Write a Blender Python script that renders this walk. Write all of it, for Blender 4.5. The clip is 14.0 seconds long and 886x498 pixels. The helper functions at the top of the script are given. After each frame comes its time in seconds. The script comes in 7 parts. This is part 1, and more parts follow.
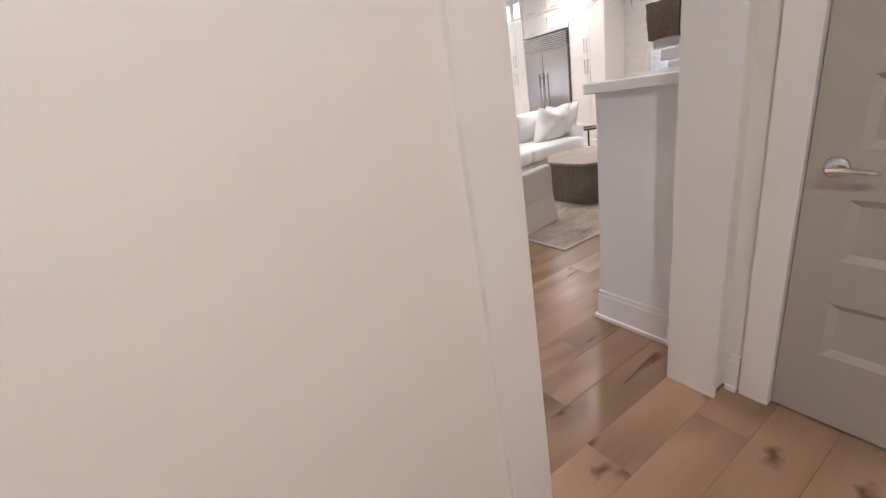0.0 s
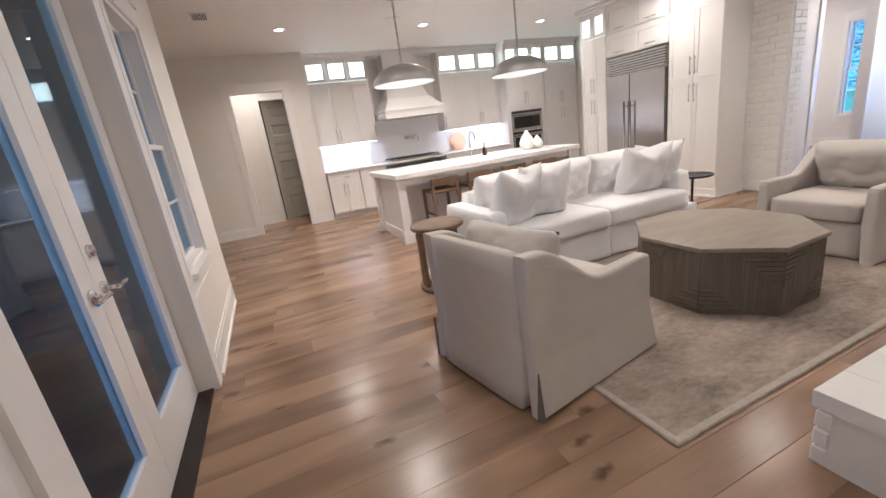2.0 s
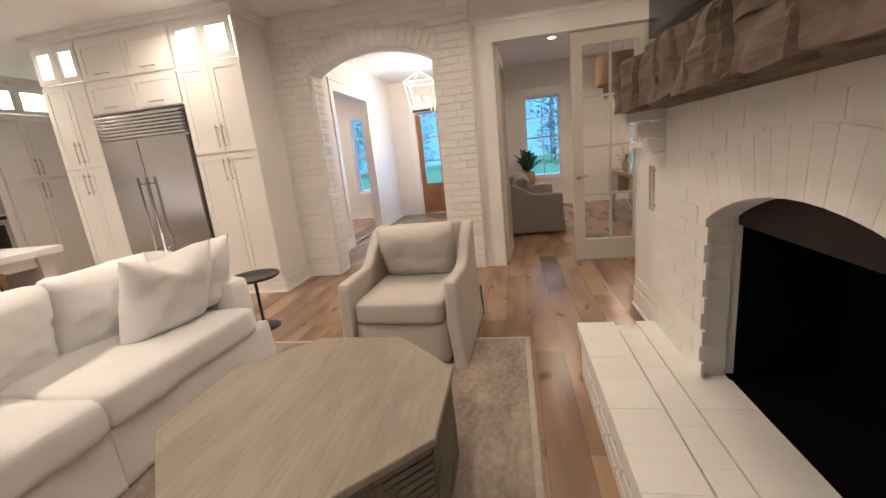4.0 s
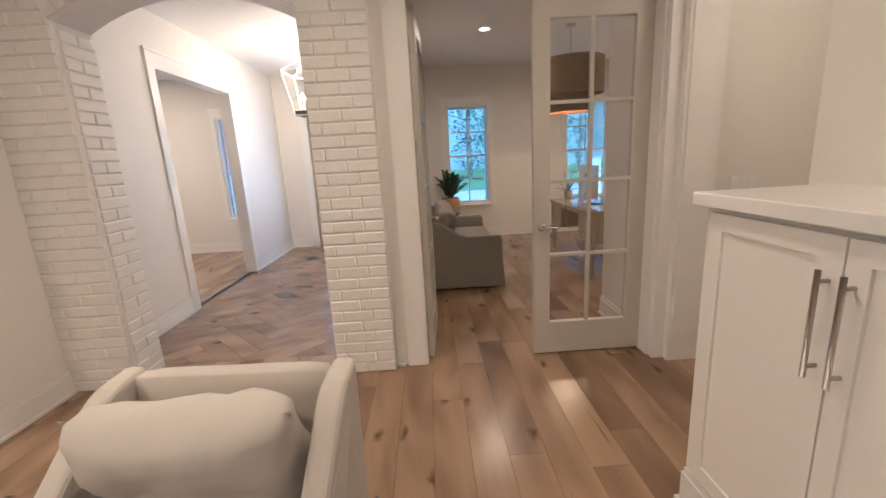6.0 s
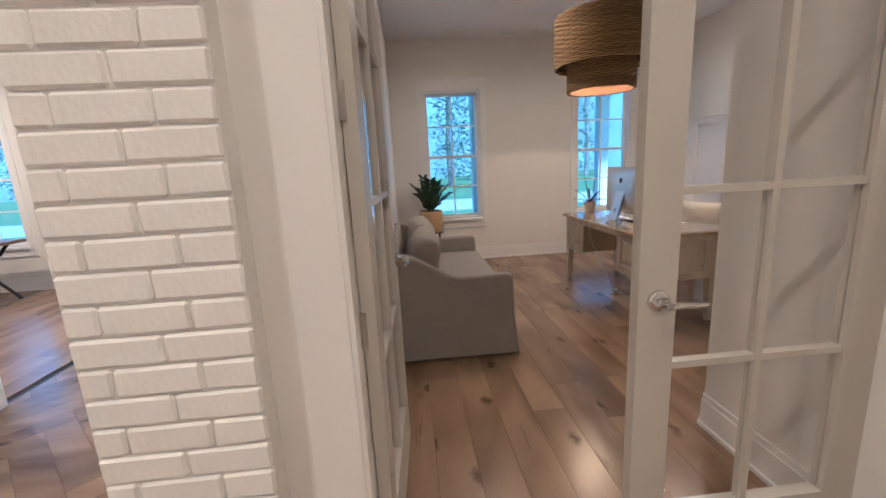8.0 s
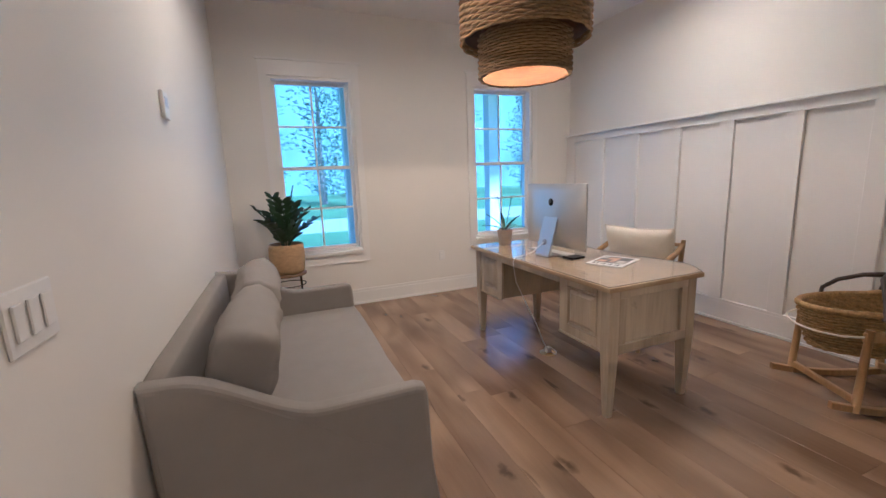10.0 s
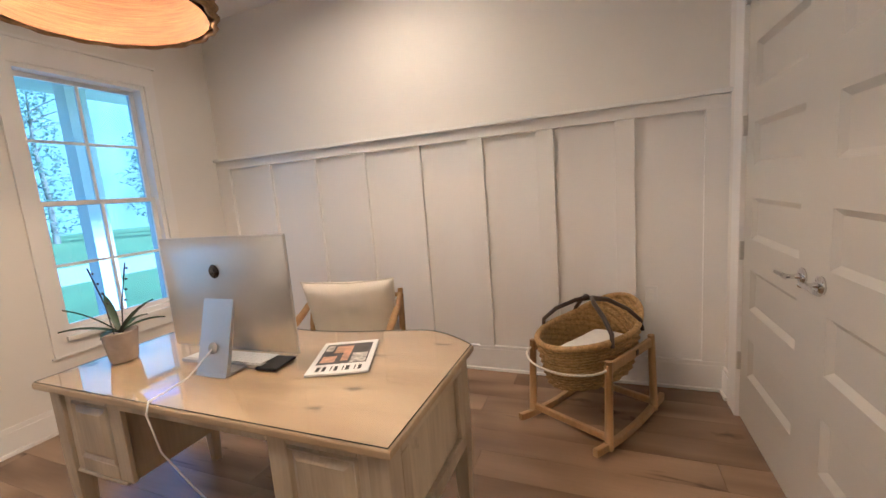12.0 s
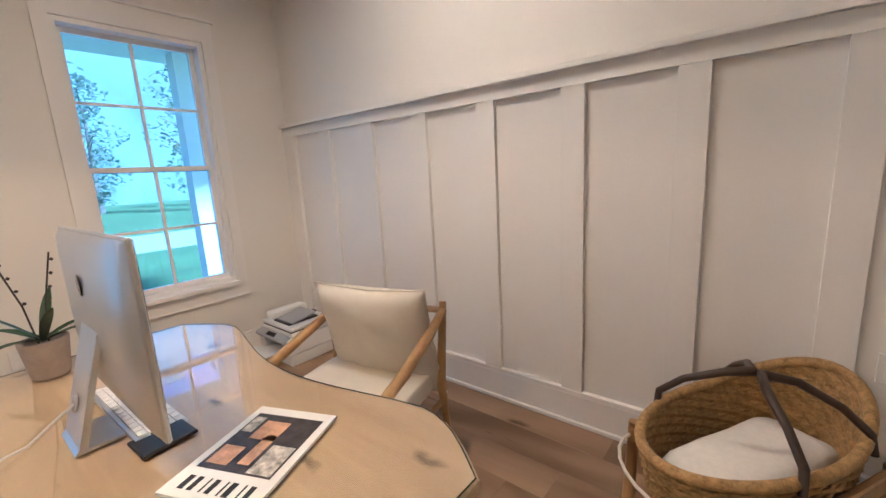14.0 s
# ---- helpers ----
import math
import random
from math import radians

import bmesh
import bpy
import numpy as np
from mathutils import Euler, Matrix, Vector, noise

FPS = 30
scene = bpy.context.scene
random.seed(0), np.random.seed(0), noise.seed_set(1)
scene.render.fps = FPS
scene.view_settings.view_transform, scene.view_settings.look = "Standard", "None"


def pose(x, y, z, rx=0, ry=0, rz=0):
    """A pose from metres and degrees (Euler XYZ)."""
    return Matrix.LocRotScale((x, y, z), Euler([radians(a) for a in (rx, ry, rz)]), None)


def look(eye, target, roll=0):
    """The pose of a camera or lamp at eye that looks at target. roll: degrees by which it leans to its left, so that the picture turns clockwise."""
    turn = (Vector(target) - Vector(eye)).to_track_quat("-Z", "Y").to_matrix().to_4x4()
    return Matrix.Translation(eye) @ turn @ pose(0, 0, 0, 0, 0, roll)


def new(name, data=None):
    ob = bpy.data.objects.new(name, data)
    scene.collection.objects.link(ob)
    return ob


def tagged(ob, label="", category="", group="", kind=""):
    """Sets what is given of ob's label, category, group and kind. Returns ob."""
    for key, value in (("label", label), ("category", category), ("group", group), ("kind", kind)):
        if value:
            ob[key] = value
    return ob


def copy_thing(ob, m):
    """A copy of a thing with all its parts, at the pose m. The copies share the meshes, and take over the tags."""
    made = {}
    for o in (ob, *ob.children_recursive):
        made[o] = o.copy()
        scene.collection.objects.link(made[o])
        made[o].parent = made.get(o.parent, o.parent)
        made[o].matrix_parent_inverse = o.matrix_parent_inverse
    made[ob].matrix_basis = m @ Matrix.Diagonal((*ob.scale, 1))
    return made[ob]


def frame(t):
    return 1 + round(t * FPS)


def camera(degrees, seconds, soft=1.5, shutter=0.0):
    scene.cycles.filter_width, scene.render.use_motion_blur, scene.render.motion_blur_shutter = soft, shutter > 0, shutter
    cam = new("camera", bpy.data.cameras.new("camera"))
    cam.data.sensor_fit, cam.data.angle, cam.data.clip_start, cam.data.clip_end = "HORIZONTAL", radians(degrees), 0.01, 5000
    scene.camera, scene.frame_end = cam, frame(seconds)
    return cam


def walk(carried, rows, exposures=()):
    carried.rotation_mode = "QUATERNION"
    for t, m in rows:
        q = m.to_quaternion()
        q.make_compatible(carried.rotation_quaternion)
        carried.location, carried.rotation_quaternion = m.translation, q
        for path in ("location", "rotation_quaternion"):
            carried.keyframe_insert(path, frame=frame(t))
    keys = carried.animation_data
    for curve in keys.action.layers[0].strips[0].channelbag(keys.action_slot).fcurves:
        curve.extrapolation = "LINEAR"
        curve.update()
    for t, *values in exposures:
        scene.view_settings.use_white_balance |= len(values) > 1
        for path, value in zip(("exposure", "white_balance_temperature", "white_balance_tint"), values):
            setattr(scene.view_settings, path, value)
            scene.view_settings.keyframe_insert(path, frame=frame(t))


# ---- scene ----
cam = camera(95.4, 14.0)
PATH = [
    (0, (3.112, -7.342, 1.374), (1.493, -6.401, 0.672), -10.0),
    (0.5, (2.903, -7.027, 1.358), (1.81, -5.514, 0.641), -8.2),
    (1, (2.695, -6.76, 1.377), (1.425, -5.323, 0.806), -5.7),
    (1.5, (2.34, -6.482, 1.393), (0.627, -5.607, 0.846), -6.8),
    (2, (1.868, -6.213, 1.384), (0.085, -5.496, 0.828), -7.9),
    (2.5, (1.446, -5.936, 1.415), (-0.255, -5.011, 0.913), -9.5),
    (3, (1.142, -5.572, 1.404), (-0.118, -4.113, 0.87), -9.3),
    (3.5, (0.999, -5.114, 1.369), (0.294, -3.316, 0.848), -7.4),
    (4, (0.884, -4.635, 1.369), (0.522, -2.722, 0.912), -5.9),
    (4.2, (0.863, -4.437, 1.37), (0.601, -2.501, 0.941), -5.2),
    (6.3, (0.828, -2.399, 1.482), (0.898, -0.448, 1.05), -3.2),
    (6.5, (0.844, -2.214, 1.472), (0.932, -0.262, 1.043), -3.2),
    (7, (0.872, -1.739, 1.476), (0.992, 0.208, 1.035), -3.2),
    (7.2, (0.885, -1.567, 1.454), (0.989, 0.385, 1.032), -3.35),
    (9.3, (1.015, -0.037, 1.36), (1.456, 1.876, 0.977), -2.3),
    (9.5, (1.054, 0.11, 1.364), (1.565, 2.008, 0.995), -2.3),
    (10, (1.174, 0.468, 1.354), (1.906, 2.297, 1.01), -2.2),
    (10.5, (1.363, 0.803, 1.367), (2.416, 2.472, 1.045), -2.56),
    (11, (1.535, 1.093, 1.366), (3.127, 2.25, 1.019), -3.27),
    (11.5, (1.709, 1.284, 1.36), (3.564, 1.939, 0.997), -3.29),
    (12, (1.914, 1.496, 1.393), (3.748, 2.241, 1.109), -4.49),
    (12.5, (2.106, 1.651, 1.404), (3.969, 2.334, 1.156), -5.95),
    (13, (2.356, 1.653, 1.396), (4.253, 2.206, 1.087), -6.55),
    (13.5, (2.622, 1.546, 1.409), (4.409, 2.378, 1.07), -4.9),
    (14, (2.819, 1.585, 1.379), (4.335, 2.835, 1.007), -3.2),
]
walk(cam, [(t, look(eye, target, roll)) for t, eye, target, roll in PATH], [(0, 2.3, 4400, 10), (1.0, 2.36, 4380, 10), (1.5, 2.19, 4480, 10), (2.5, 1.85, 4600, 10), (3.5, 1.66, 5050, 10), (4.2, 1.85, 5050, 10), (6.5, 1.78, 4950, 10), (9.5, 2.17, 4500, 10), (10.5, 2.2, 4600, 10), (11.5, 2.3, 5020, 10), (12.5, 2.3, 5060, 10), (13.5, 2.32, 4880, 10), (14, 2.22, 4830, 10)])

# ---- light ----
world = bpy.data.worlds.new("sky")
scene.world = world
world.use_nodes = True
wn = world.node_tree.nodes
sky = wn.new("ShaderNodeTexSky")
sky.sky_type, sky.sun_disc, sky.sun_elevation, sky.sun_rotation = "NISHITA", False, radians(32), radians(200)
world.node_tree.links.new(sky.outputs["Color"], wn["Background"].inputs["Color"])
wn["Background"].inputs["Strength"].default_value = 0.15
sun = new("sun", bpy.data.lights.new("sun", "SUN"))
sun.data.energy, sun.data.angle, sun.data.color = 5.0, radians(8), (1.0, 0.95, 0.88)
sun.matrix_world = pose(0, 0, 20, 50, 0, 20)

WARM = (1.0, 0.70, 0.42)


def area_lamp(name, m, watts, sx, sy=0.0, color=WARM, spread=180):
    la = bpy.data.lights.new(name, "AREA")
    la.energy, la.color, la.spread = watts, color, radians(spread)
    la.shape, la.size = ("RECTANGLE" if sy else "DISK"), sx
    if sy:
        la.size_y = sy
    ob = new(name, la)
    ob.matrix_world = m
    return ob


# Daylight of the sky in the openings of the front wall
DAY = (0.62, 0.82, 1.0)
for x, z, w, h, watts in ((-4.65, 1.51, 0.76, 1.7, 3), (-2.46, 1.51, 0.76, 1.7, 3), (-0.65, 1.55, 1.0, 1.6, 12), (1.59, 1.51, 0.74, 1.7, 0.5), (3.79, 1.51, 0.8, 1.7, 0.5)):
    area_lamp("window_daylight", pose(x, 5.14, z, -90, 0, 0), watts, w, h, DAY)


# ---- materials ----
def mat(name, color, rough=0.5, metal=0.0, vary=0.05, scale=6.0, bump=0.0, bscale=60.0, stretch=(1, 1, 1), per=0.0, spec=0.5):
    """Principled surface with variation at two scales and fine relief."""
    m = bpy.data.materials.new(name)
    m.use_nodes = True
    n, l = m.node_tree.nodes, m.node_tree.links
    p = n["Principled BSDF"]
    p.inputs["Roughness"].default_value = rough
    p.inputs["Metallic"].default_value = metal
    p.inputs["Specular IOR Level"].default_value = spec
    tc, mp = n.new("ShaderNodeTexCoord"), n.new("ShaderNodeMapping")
    mp.inputs["Scale"].default_value = stretch
    l.new(tc.outputs["Object"], mp.inputs["Vector"])
    a, b = n.new("ShaderNodeTexNoise"), n.new("ShaderNodeTexNoise")
    a.inputs["Scale"].default_value, b.inputs["Scale"].default_value = scale, bscale
    a.inputs["Detail"].default_value, b.inputs["Detail"].default_value = 4.0, 3.0
    l.new(mp.outputs["Vector"], a.inputs["Vector"])
    l.new(mp.outputs["Vector"], b.inputs["Vector"])
    s = n.new("ShaderNodeMath")
    s.operation = "MULTIPLY_ADD"
    s.inputs[1].default_value, s.inputs[2].default_value = 0.4, 0.0
    l.new(b.outputs["Fac"], s.inputs[0])
    t = n.new("ShaderNodeMath")
    t.operation = "MULTIPLY_ADD"
    t.inputs[1].default_value = 0.6
    l.new(a.outputs["Fac"], t.inputs[0])
    l.new(s.outputs[0], t.inputs[2])
    r = n.new("ShaderNodeMapRange")
    r.inputs["From Min"].default_value, r.inputs["From Max"].default_value = 0.3, 0.7
    r.inputs["To Min"].default_value, r.inputs["To Max"].default_value = 1 - vary, 1 + vary
    l.new(t.outputs[0], r.inputs["Value"])
    value = r.outputs["Result"]
    if per:
        oi = n.new("ShaderNodeObjectInfo")
        geo = n.new("ShaderNodeNewGeometry")
        ad = n.new("ShaderNodeMath")
        ad.operation = "ADD"
        l.new(oi.outputs["Random"], ad.inputs[0])
        l.new(geo.outputs["Random Per Island"], ad.inputs[1])
        fr = n.new("ShaderNodeMath")
        fr.operation = "FRACT"
        l.new(ad.outputs[0], fr.inputs[0])
        r2 = n.new("ShaderNodeMapRange")
        r2.inputs["To Min"].default_value, r2.inputs["To Max"].default_value = 1 - per, 1 + per
        l.new(fr.outputs[0], r2.inputs["Value"])
        mu = n.new("ShaderNodeMath")
        mu.operation = "MULTIPLY"
        l.new(value, mu.inputs[0])
        l.new(r2.outputs["Result"], mu.inputs[1])
        value = mu.outputs[0]
    vm = n.new("ShaderNodeVectorMath")
    vm.operation = "SCALE"
    vm.inputs[0].default_value = color
    l.new(value, vm.inputs["Scale"])
    l.new(vm.outputs["Vector"], p.inputs["Base Color"])
    if bump:
        bu = n.new("ShaderNodeBump")
        bu.inputs["Strength"].default_value, bu.inputs["Distance"].default_value = bump, 0.004
        l.new(b.outputs["Fac"], bu.inputs["Height"])
        l.new(bu.outputs["Normal"], p.inputs["Normal"])
    return m


def wood(name, dark, light, rough=0.45, along="Y", per=0.25, grain=1.0, knots=True, deep=0.3, fw=0.45, relief=0.12, checks=False, ks=2.6):
    """Boards with long grain, knots and a tone of its own for each board."""
    m = bpy.data.materials.new(name)
    m.use_nodes = True
    n, l = m.node_tree.nodes, m.node_tree.links
    p = n["Principled BSDF"]
    tc, oi, geo = n.new("ShaderNodeTexCoord"), n.new("ShaderNodeObjectInfo"), n.new("ShaderNodeNewGeometry")
    ad, fr = n.new("ShaderNodeMath"), n.new("ShaderNodeMath")
    ad.operation, fr.operation = "ADD", "FRACT"
    l.new(oi.outputs["Random"], ad.inputs[0])
    l.new(geo.outputs["Random Per Island"], ad.inputs[1])
    l.new(ad.outputs[0], fr.inputs[0])
    off = n.new("ShaderNodeVectorMath")
    off.operation = "SCALE"
    off.inputs[0].default_value = (37.0, 53.0, 19.0)
    l.new(fr.outputs[0], off.inputs["Scale"])
    sm = n.new("ShaderNodeVectorMath")
    l.new(tc.outputs["Object"], sm.inputs[0])
    l.new(off.outputs["Vector"], sm.inputs[1])

    def noise_at(sc, scale, detail=5.0):
        mp, no = n.new("ShaderNodeMapping"), n.new("ShaderNodeTexNoise")
        mp.inputs["Scale"].default_value = sc
        no.inputs["Scale"].default_value, no.inputs["Detail"].default_value = scale, detail
        no.inputs["Distortion"].default_value = 0.6
        l.new(sm.outputs["Vector"], mp.inputs["Vector"])
        l.new(mp.outputs["Vector"], no.inputs["Vector"])
        return no

    sc = {"X": (0.07, 1, 1), "Y": (1, 0.07, 1), "Z": (1, 1, 0.07)}[along]
    fine = noise_at(sc, 70 * grain)
    broad = noise_at({"X": (0.25, 1, 1), "Y": (1, 0.25, 1), "Z": (1, 1, 0.25)}[along], 5.0 if fw > 0.2 else 4.0, 5.0 if fw > 0.2 else 1.5)
    mix = n.new("ShaderNodeMath")
    mix.operation = "MULTIPLY_ADD"
    mix.inputs[1].default_value = fw
    half = n.new("ShaderNodeMath")
    half.operation = "MULTIPLY"
    half.inputs[1].default_value = 1 - fw
    l.new(broad.outputs["Fac"], half.inputs[0])
    l.new(fine.outputs["Fac"], mix.inputs[0])
    l.new(half.outputs[0], mix.inputs[2])
    tone = n.new("ShaderNodeMath")
    tone.operation = "MULTIPLY_ADD"
    tone.inputs[1].default_value = per
    l.new(fr.outputs[0], tone.inputs[0])
    l.new(mix.outputs[0], tone.inputs[2])
    ramp = n.new("ShaderNodeValToRGB")
    ramp.color_ramp.elements[0].position, ramp.color_ramp.elements[1].position = 0.33, 0.85
    ramp.color_ramp.elements[0].color = (*dark, 1)
    ramp.color_ramp.elements[1].color = (*light, 1)
    l.new(tone.outputs[0], ramp.inputs["Fac"])
    color = ramp.outputs["Color"]
    if knots:
        mp, vo = n.new("ShaderNodeMapping"), n.new("ShaderNodeTexVoronoi")
        mp.inputs["Scale"].default_value = {"X": (0.45, 1, 1), "Y": (1, 0.45, 1), "Z": (1, 1, 0.45)}[along]
        vo.inputs["Scale"].default_value = ks
        vo.voronoi_dimensions = "3D" if along == "Z" else "2D"
        wob = n.new("ShaderNodeTexNoise")
        wob.inputs["Scale"].default_value, wob.inputs["Detail"].default_value = 14.0, 3.0
        l.new(sm.outputs["Vector"], wob.inputs["Vector"])
        wsc = n.new("ShaderNodeVectorMath")
        wsc.operation = "MULTIPLY_ADD"
        wsc.inputs[1].default_value = (0.09, 0.09, 0.0)
        l.new(wob.outputs["Color"], wsc.inputs[0])
        l.new(sm.outputs["Vector"], wsc.inputs[2])
        l.new(wsc.outputs["Vector"], mp.inputs["Vector"])
        l.new(mp.outputs["Vector"], vo.inputs["Vector"])
        mr = n.new("ShaderNodeMapRange")
        mr.inputs["From Min"].default_value, mr.inputs["From Max"].default_value = 0.02, 0.085
        mr.inputs["To Min"].default_value, mr.inputs["To Max"].default_value = deep, 1.0
        l.new(vo.outputs["Distance"], mr.inputs["Value"])
        sv = n.new("ShaderNodeVectorMath")
        sv.operation = "SCALE"
        l.new(color, sv.inputs[0])
        l.new(mr.outputs["Result"], sv.inputs["Scale"])
        color = sv.outputs["Vector"]
    if checks:
        # long dark checks and filled cracks along the grain
        ck = noise_at({"X": (0.10, 1, 1), "Y": (1, 0.10, 1), "Z": (1, 1, 0.10)}[along], 15.0, 2.0)
        cr = n.new("ShaderNodeMapRange")
        cr.inputs["From Min"].default_value, cr.inputs["From Max"].default_value = 0.70, 0.76
        cr.inputs["To Min"].default_value, cr.inputs["To Max"].default_value = 1.0, 0.42
        l.new(ck.outputs["Fac"], cr.inputs["Value"])
        cs = n.new("ShaderNodeVectorMath")
        cs.operation = "SCALE"
        l.new(color, cs.inputs[0])
        l.new(cr.outputs["Result"], cs.inputs["Scale"])
        color = cs.outputs["Vector"]
    l.new(color, p.inputs["Base Color"])
    rr = n.new("ShaderNodeMapRange")
    rr.inputs["To Min"].default_value, rr.inputs["To Max"].default_value = rough - relief * 0.65, rough + relief * 0.65
    l.new(fine.outputs["Fac"], rr.inputs["Value"])
    l.new(rr.outputs["Result"], p.inputs["Roughness"])
    bu = n.new("ShaderNodeBump")
    bu.inputs["Strength"].default_value, bu.inputs["Distance"].default_value = relief, 0.003
    l.new(fine.outputs["Fac"], bu.inputs["Height"])
    l.new(bu.outputs["Normal"], p.inputs["Normal"])
    return m


def glow(name, color, strength):
    m = bpy.data.materials.new(name)
    m.use_nodes = True
    p = m.node_tree.nodes["Principled BSDF"]
    p.inputs["Base Color"].default_value = (*color, 1)
    p.inputs["Emission Color"].default_value = (*color, 1)
    p.inputs["Emission Strength"].default_value = strength
    return m


def glass_mat(name, rough=0.0, tint=(1, 1, 1)):
    """Thin clear pane: mostly see-through, with the mirror of its surface by Fresnel."""
    m = bpy.data.materials.new(name)
    m.use_nodes = True
    n, l = m.node_tree.nodes, m.node_tree.links
    n.remove(n["Principled BSDF"])
    out = n["Material Output"]
    tr, gl, mx, lw = n.new("ShaderNodeBsdfTransparent"), n.new("ShaderNodeBsdfGlossy"), n.new("ShaderNodeMixShader"), n.new("ShaderNodeLayerWeight")
    pw, fr = n.new("ShaderNodeMath"), n.new("ShaderNodeMath")
    pw.operation, fr.operation = "POWER", "MULTIPLY_ADD"
    pw.inputs[1].default_value, fr.inputs[1].default_value, fr.inputs[2].default_value = 5.0, 0.9, 0.045
    lw.inputs["Blend"].default_value = 0.5
    l.new(lw.outputs["Facing"], pw.inputs[0])
    l.new(pw.outputs[0], fr.inputs[0])
    tr.inputs["Color"].default_value = (*tint, 1)
    gl.inputs["Roughness"].default_value = rough
    l.new(fr.outputs[0], mx.inputs["Fac"])
    l.new(tr.outputs[0], mx.inputs[1])
    l.new(gl.outputs[0], mx.inputs[2])
    l.new(mx.outputs[0], out.inputs["Surface"])
    return m


PAINT = mat("wall_paint", (0.80, 0.77, 0.72), 0.6, vary=0.012, scale=2.0, bump=0.06, bscale=240)
CEIL = mat("ceiling_paint", (0.82, 0.80, 0.77), 0.7, vary=0.01, scale=2.0, bump=0.06, bscale=200)
TRIM = mat("trim_paint", (0.83, 0.81, 0.78), 0.35, vary=0.012, scale=4.0, bump=0.03, bscale=120)
CABINET = mat("cabinet_paint", (0.84, 0.82, 0.79), 0.33, vary=0.012, scale=4.0, bump=0.02, bscale=120)
BRICKW = mat("painted_brick", (0.83, 0.81, 0.77), 0.55, vary=0.03, scale=9.0, bump=0.35, bscale=70, per=0.025)
MORTAR = mat("painted_mortar", (0.78, 0.76, 0.72), 0.65, vary=0.04, scale=12.0, bump=0.4, bscale=90)
GREIGE = mat("greige_door_paint", (0.42, 0.39, 0.33), 0.4, vary=0.02, scale=4.0, bump=0.03, bscale=120)
TAUPE = mat("taupe_door_paint", (0.56, 0.53, 0.47), 0.38, vary=0.02, scale=4.0, bump=0.03, bscale=120)
QUARTZ = mat("white_quartz", (0.84, 0.83, 0.81), 0.18, vary=0.03, scale=3.0)
CHROME = mat("chrome", (0.75, 0.74, 0.73), 0.12, 1.0, vary=0.02)
NICKEL = mat("brushed_nickel", (0.52, 0.50, 0.47), 0.3, 1.0, vary=0.05, scale=30)
STEEL = mat("stainless_steel", (0.55, 0.54, 0.53), 0.24, 1.0, vary=0.05, scale=5, bump=0.05, bscale=160, stretch=(1, 1, 0.03))
BLACK = mat("black_metal", (0.02, 0.02, 0.02), 0.4, 0.3, vary=0.1)
SOOT = mat("firebox_soot", (0.003, 0.003, 0.003), 0.95, vary=0.3, scale=12, bump=0.3, spec=0.05)
BLACKGLASS = mat("black_glass", (0.012, 0.012, 0.014), 0.08, vary=0.02)
GLASS = glass_mat("clear_glass")
# Tint puts the daylight's blue cast and a dimmer outdoors into the panes
PANE = glass_mat("daylight_tint_glass", tint=(0.56, 0.73, 0.9))
LINEN = mat("white_slipcover_cotton", (0.83, 0.82, 0.81), 0.9, vary=0.03, scale=7, bump=0.4, bscale=420, spec=0.2)
OATMEAL = mat("oatmeal_linen", (0.56, 0.52, 0.47), 0.92, vary=0.04, scale=8, bump=0.4, bscale=420, spec=0.2)
TAUPEFAB = mat("taupe_linen", (0.305, 0.275, 0.248), 0.92, vary=0.05, scale=8, bump=0.4, bscale=420, spec=0.2)
CREAM = mat("cream_canvas", (0.72, 0.67, 0.58), 0.9, vary=0.04, scale=9, bump=0.4, bscale=420, spec=0.2)
OAKFLOOR = wood("oak_floor", (0.145, 0.087, 0.050), (0.39, 0.258, 0.156), 0.25, "Y", 0.2, deep=0.4, fw=0.10, relief=0.02, checks=True)
OAKCROSS = wood("oak_floor_cross", (0.115, 0.068, 0.040), (0.37, 0.245, 0.150), 0.25, "X", 0.2, deep=0.3, fw=0.10, relief=0.02)
# Table wood twice: lit top, and sides with their shade in the colour
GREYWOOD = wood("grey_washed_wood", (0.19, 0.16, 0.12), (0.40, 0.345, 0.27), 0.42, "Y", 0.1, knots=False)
GREYWOODSHADE = wood("grey_washed_wood_shaded", (0.10, 0.083, 0.06), (0.21, 0.178, 0.132), 0.55, "Z", 0.1, knots=False)
BEAM = wood("old_hewn_timber", (0.045, 0.033, 0.023), (0.25, 0.18, 0.125), 0.8, "Y", 0.1)
BROWNWOOD = wood("brown_stained_wood", (0.10, 0.06, 0.032), (0.27, 0.17, 0.095), 0.5, "X", 0.1, knots=False)
HONEY = wood("honey_pine", (0.33, 0.19, 0.075), (0.60, 0.38, 0.17), 0.45, "Z", 0.1, knots=False)
DESKWOOD = wood("whitewashed_pine", (0.36, 0.25, 0.14), (0.70, 0.55, 0.345), 0.45, "Y", 0.08, deep=0.34, fw=0.25, relief=0.05, ks=4.0)
DESKWOODZ = wood("whitewashed_pine_upright", (0.32, 0.25, 0.165), (0.72, 0.62, 0.46), 0.5, "Z", 0.12, deep=0.25, fw=0.25, relief=0.06)
FRONTDOOR = wood("stained_front_door", (0.20, 0.09, 0.03), (0.45, 0.22, 0.08), 0.4, "Z", 0.1, knots=False)
SEAGRASS = mat("woven_seagrass", (0.30, 0.185, 0.085), 0.85, vary=0.35, scale=40, bump=0.6, bscale=160, stretch=(1, 1, 2.5), per=0.2)
WICKER = mat("honey_wicker", (0.36, 0.225, 0.085), 0.7, vary=0.5, scale=45, bump=0.4, bscale=150, per=0.12)
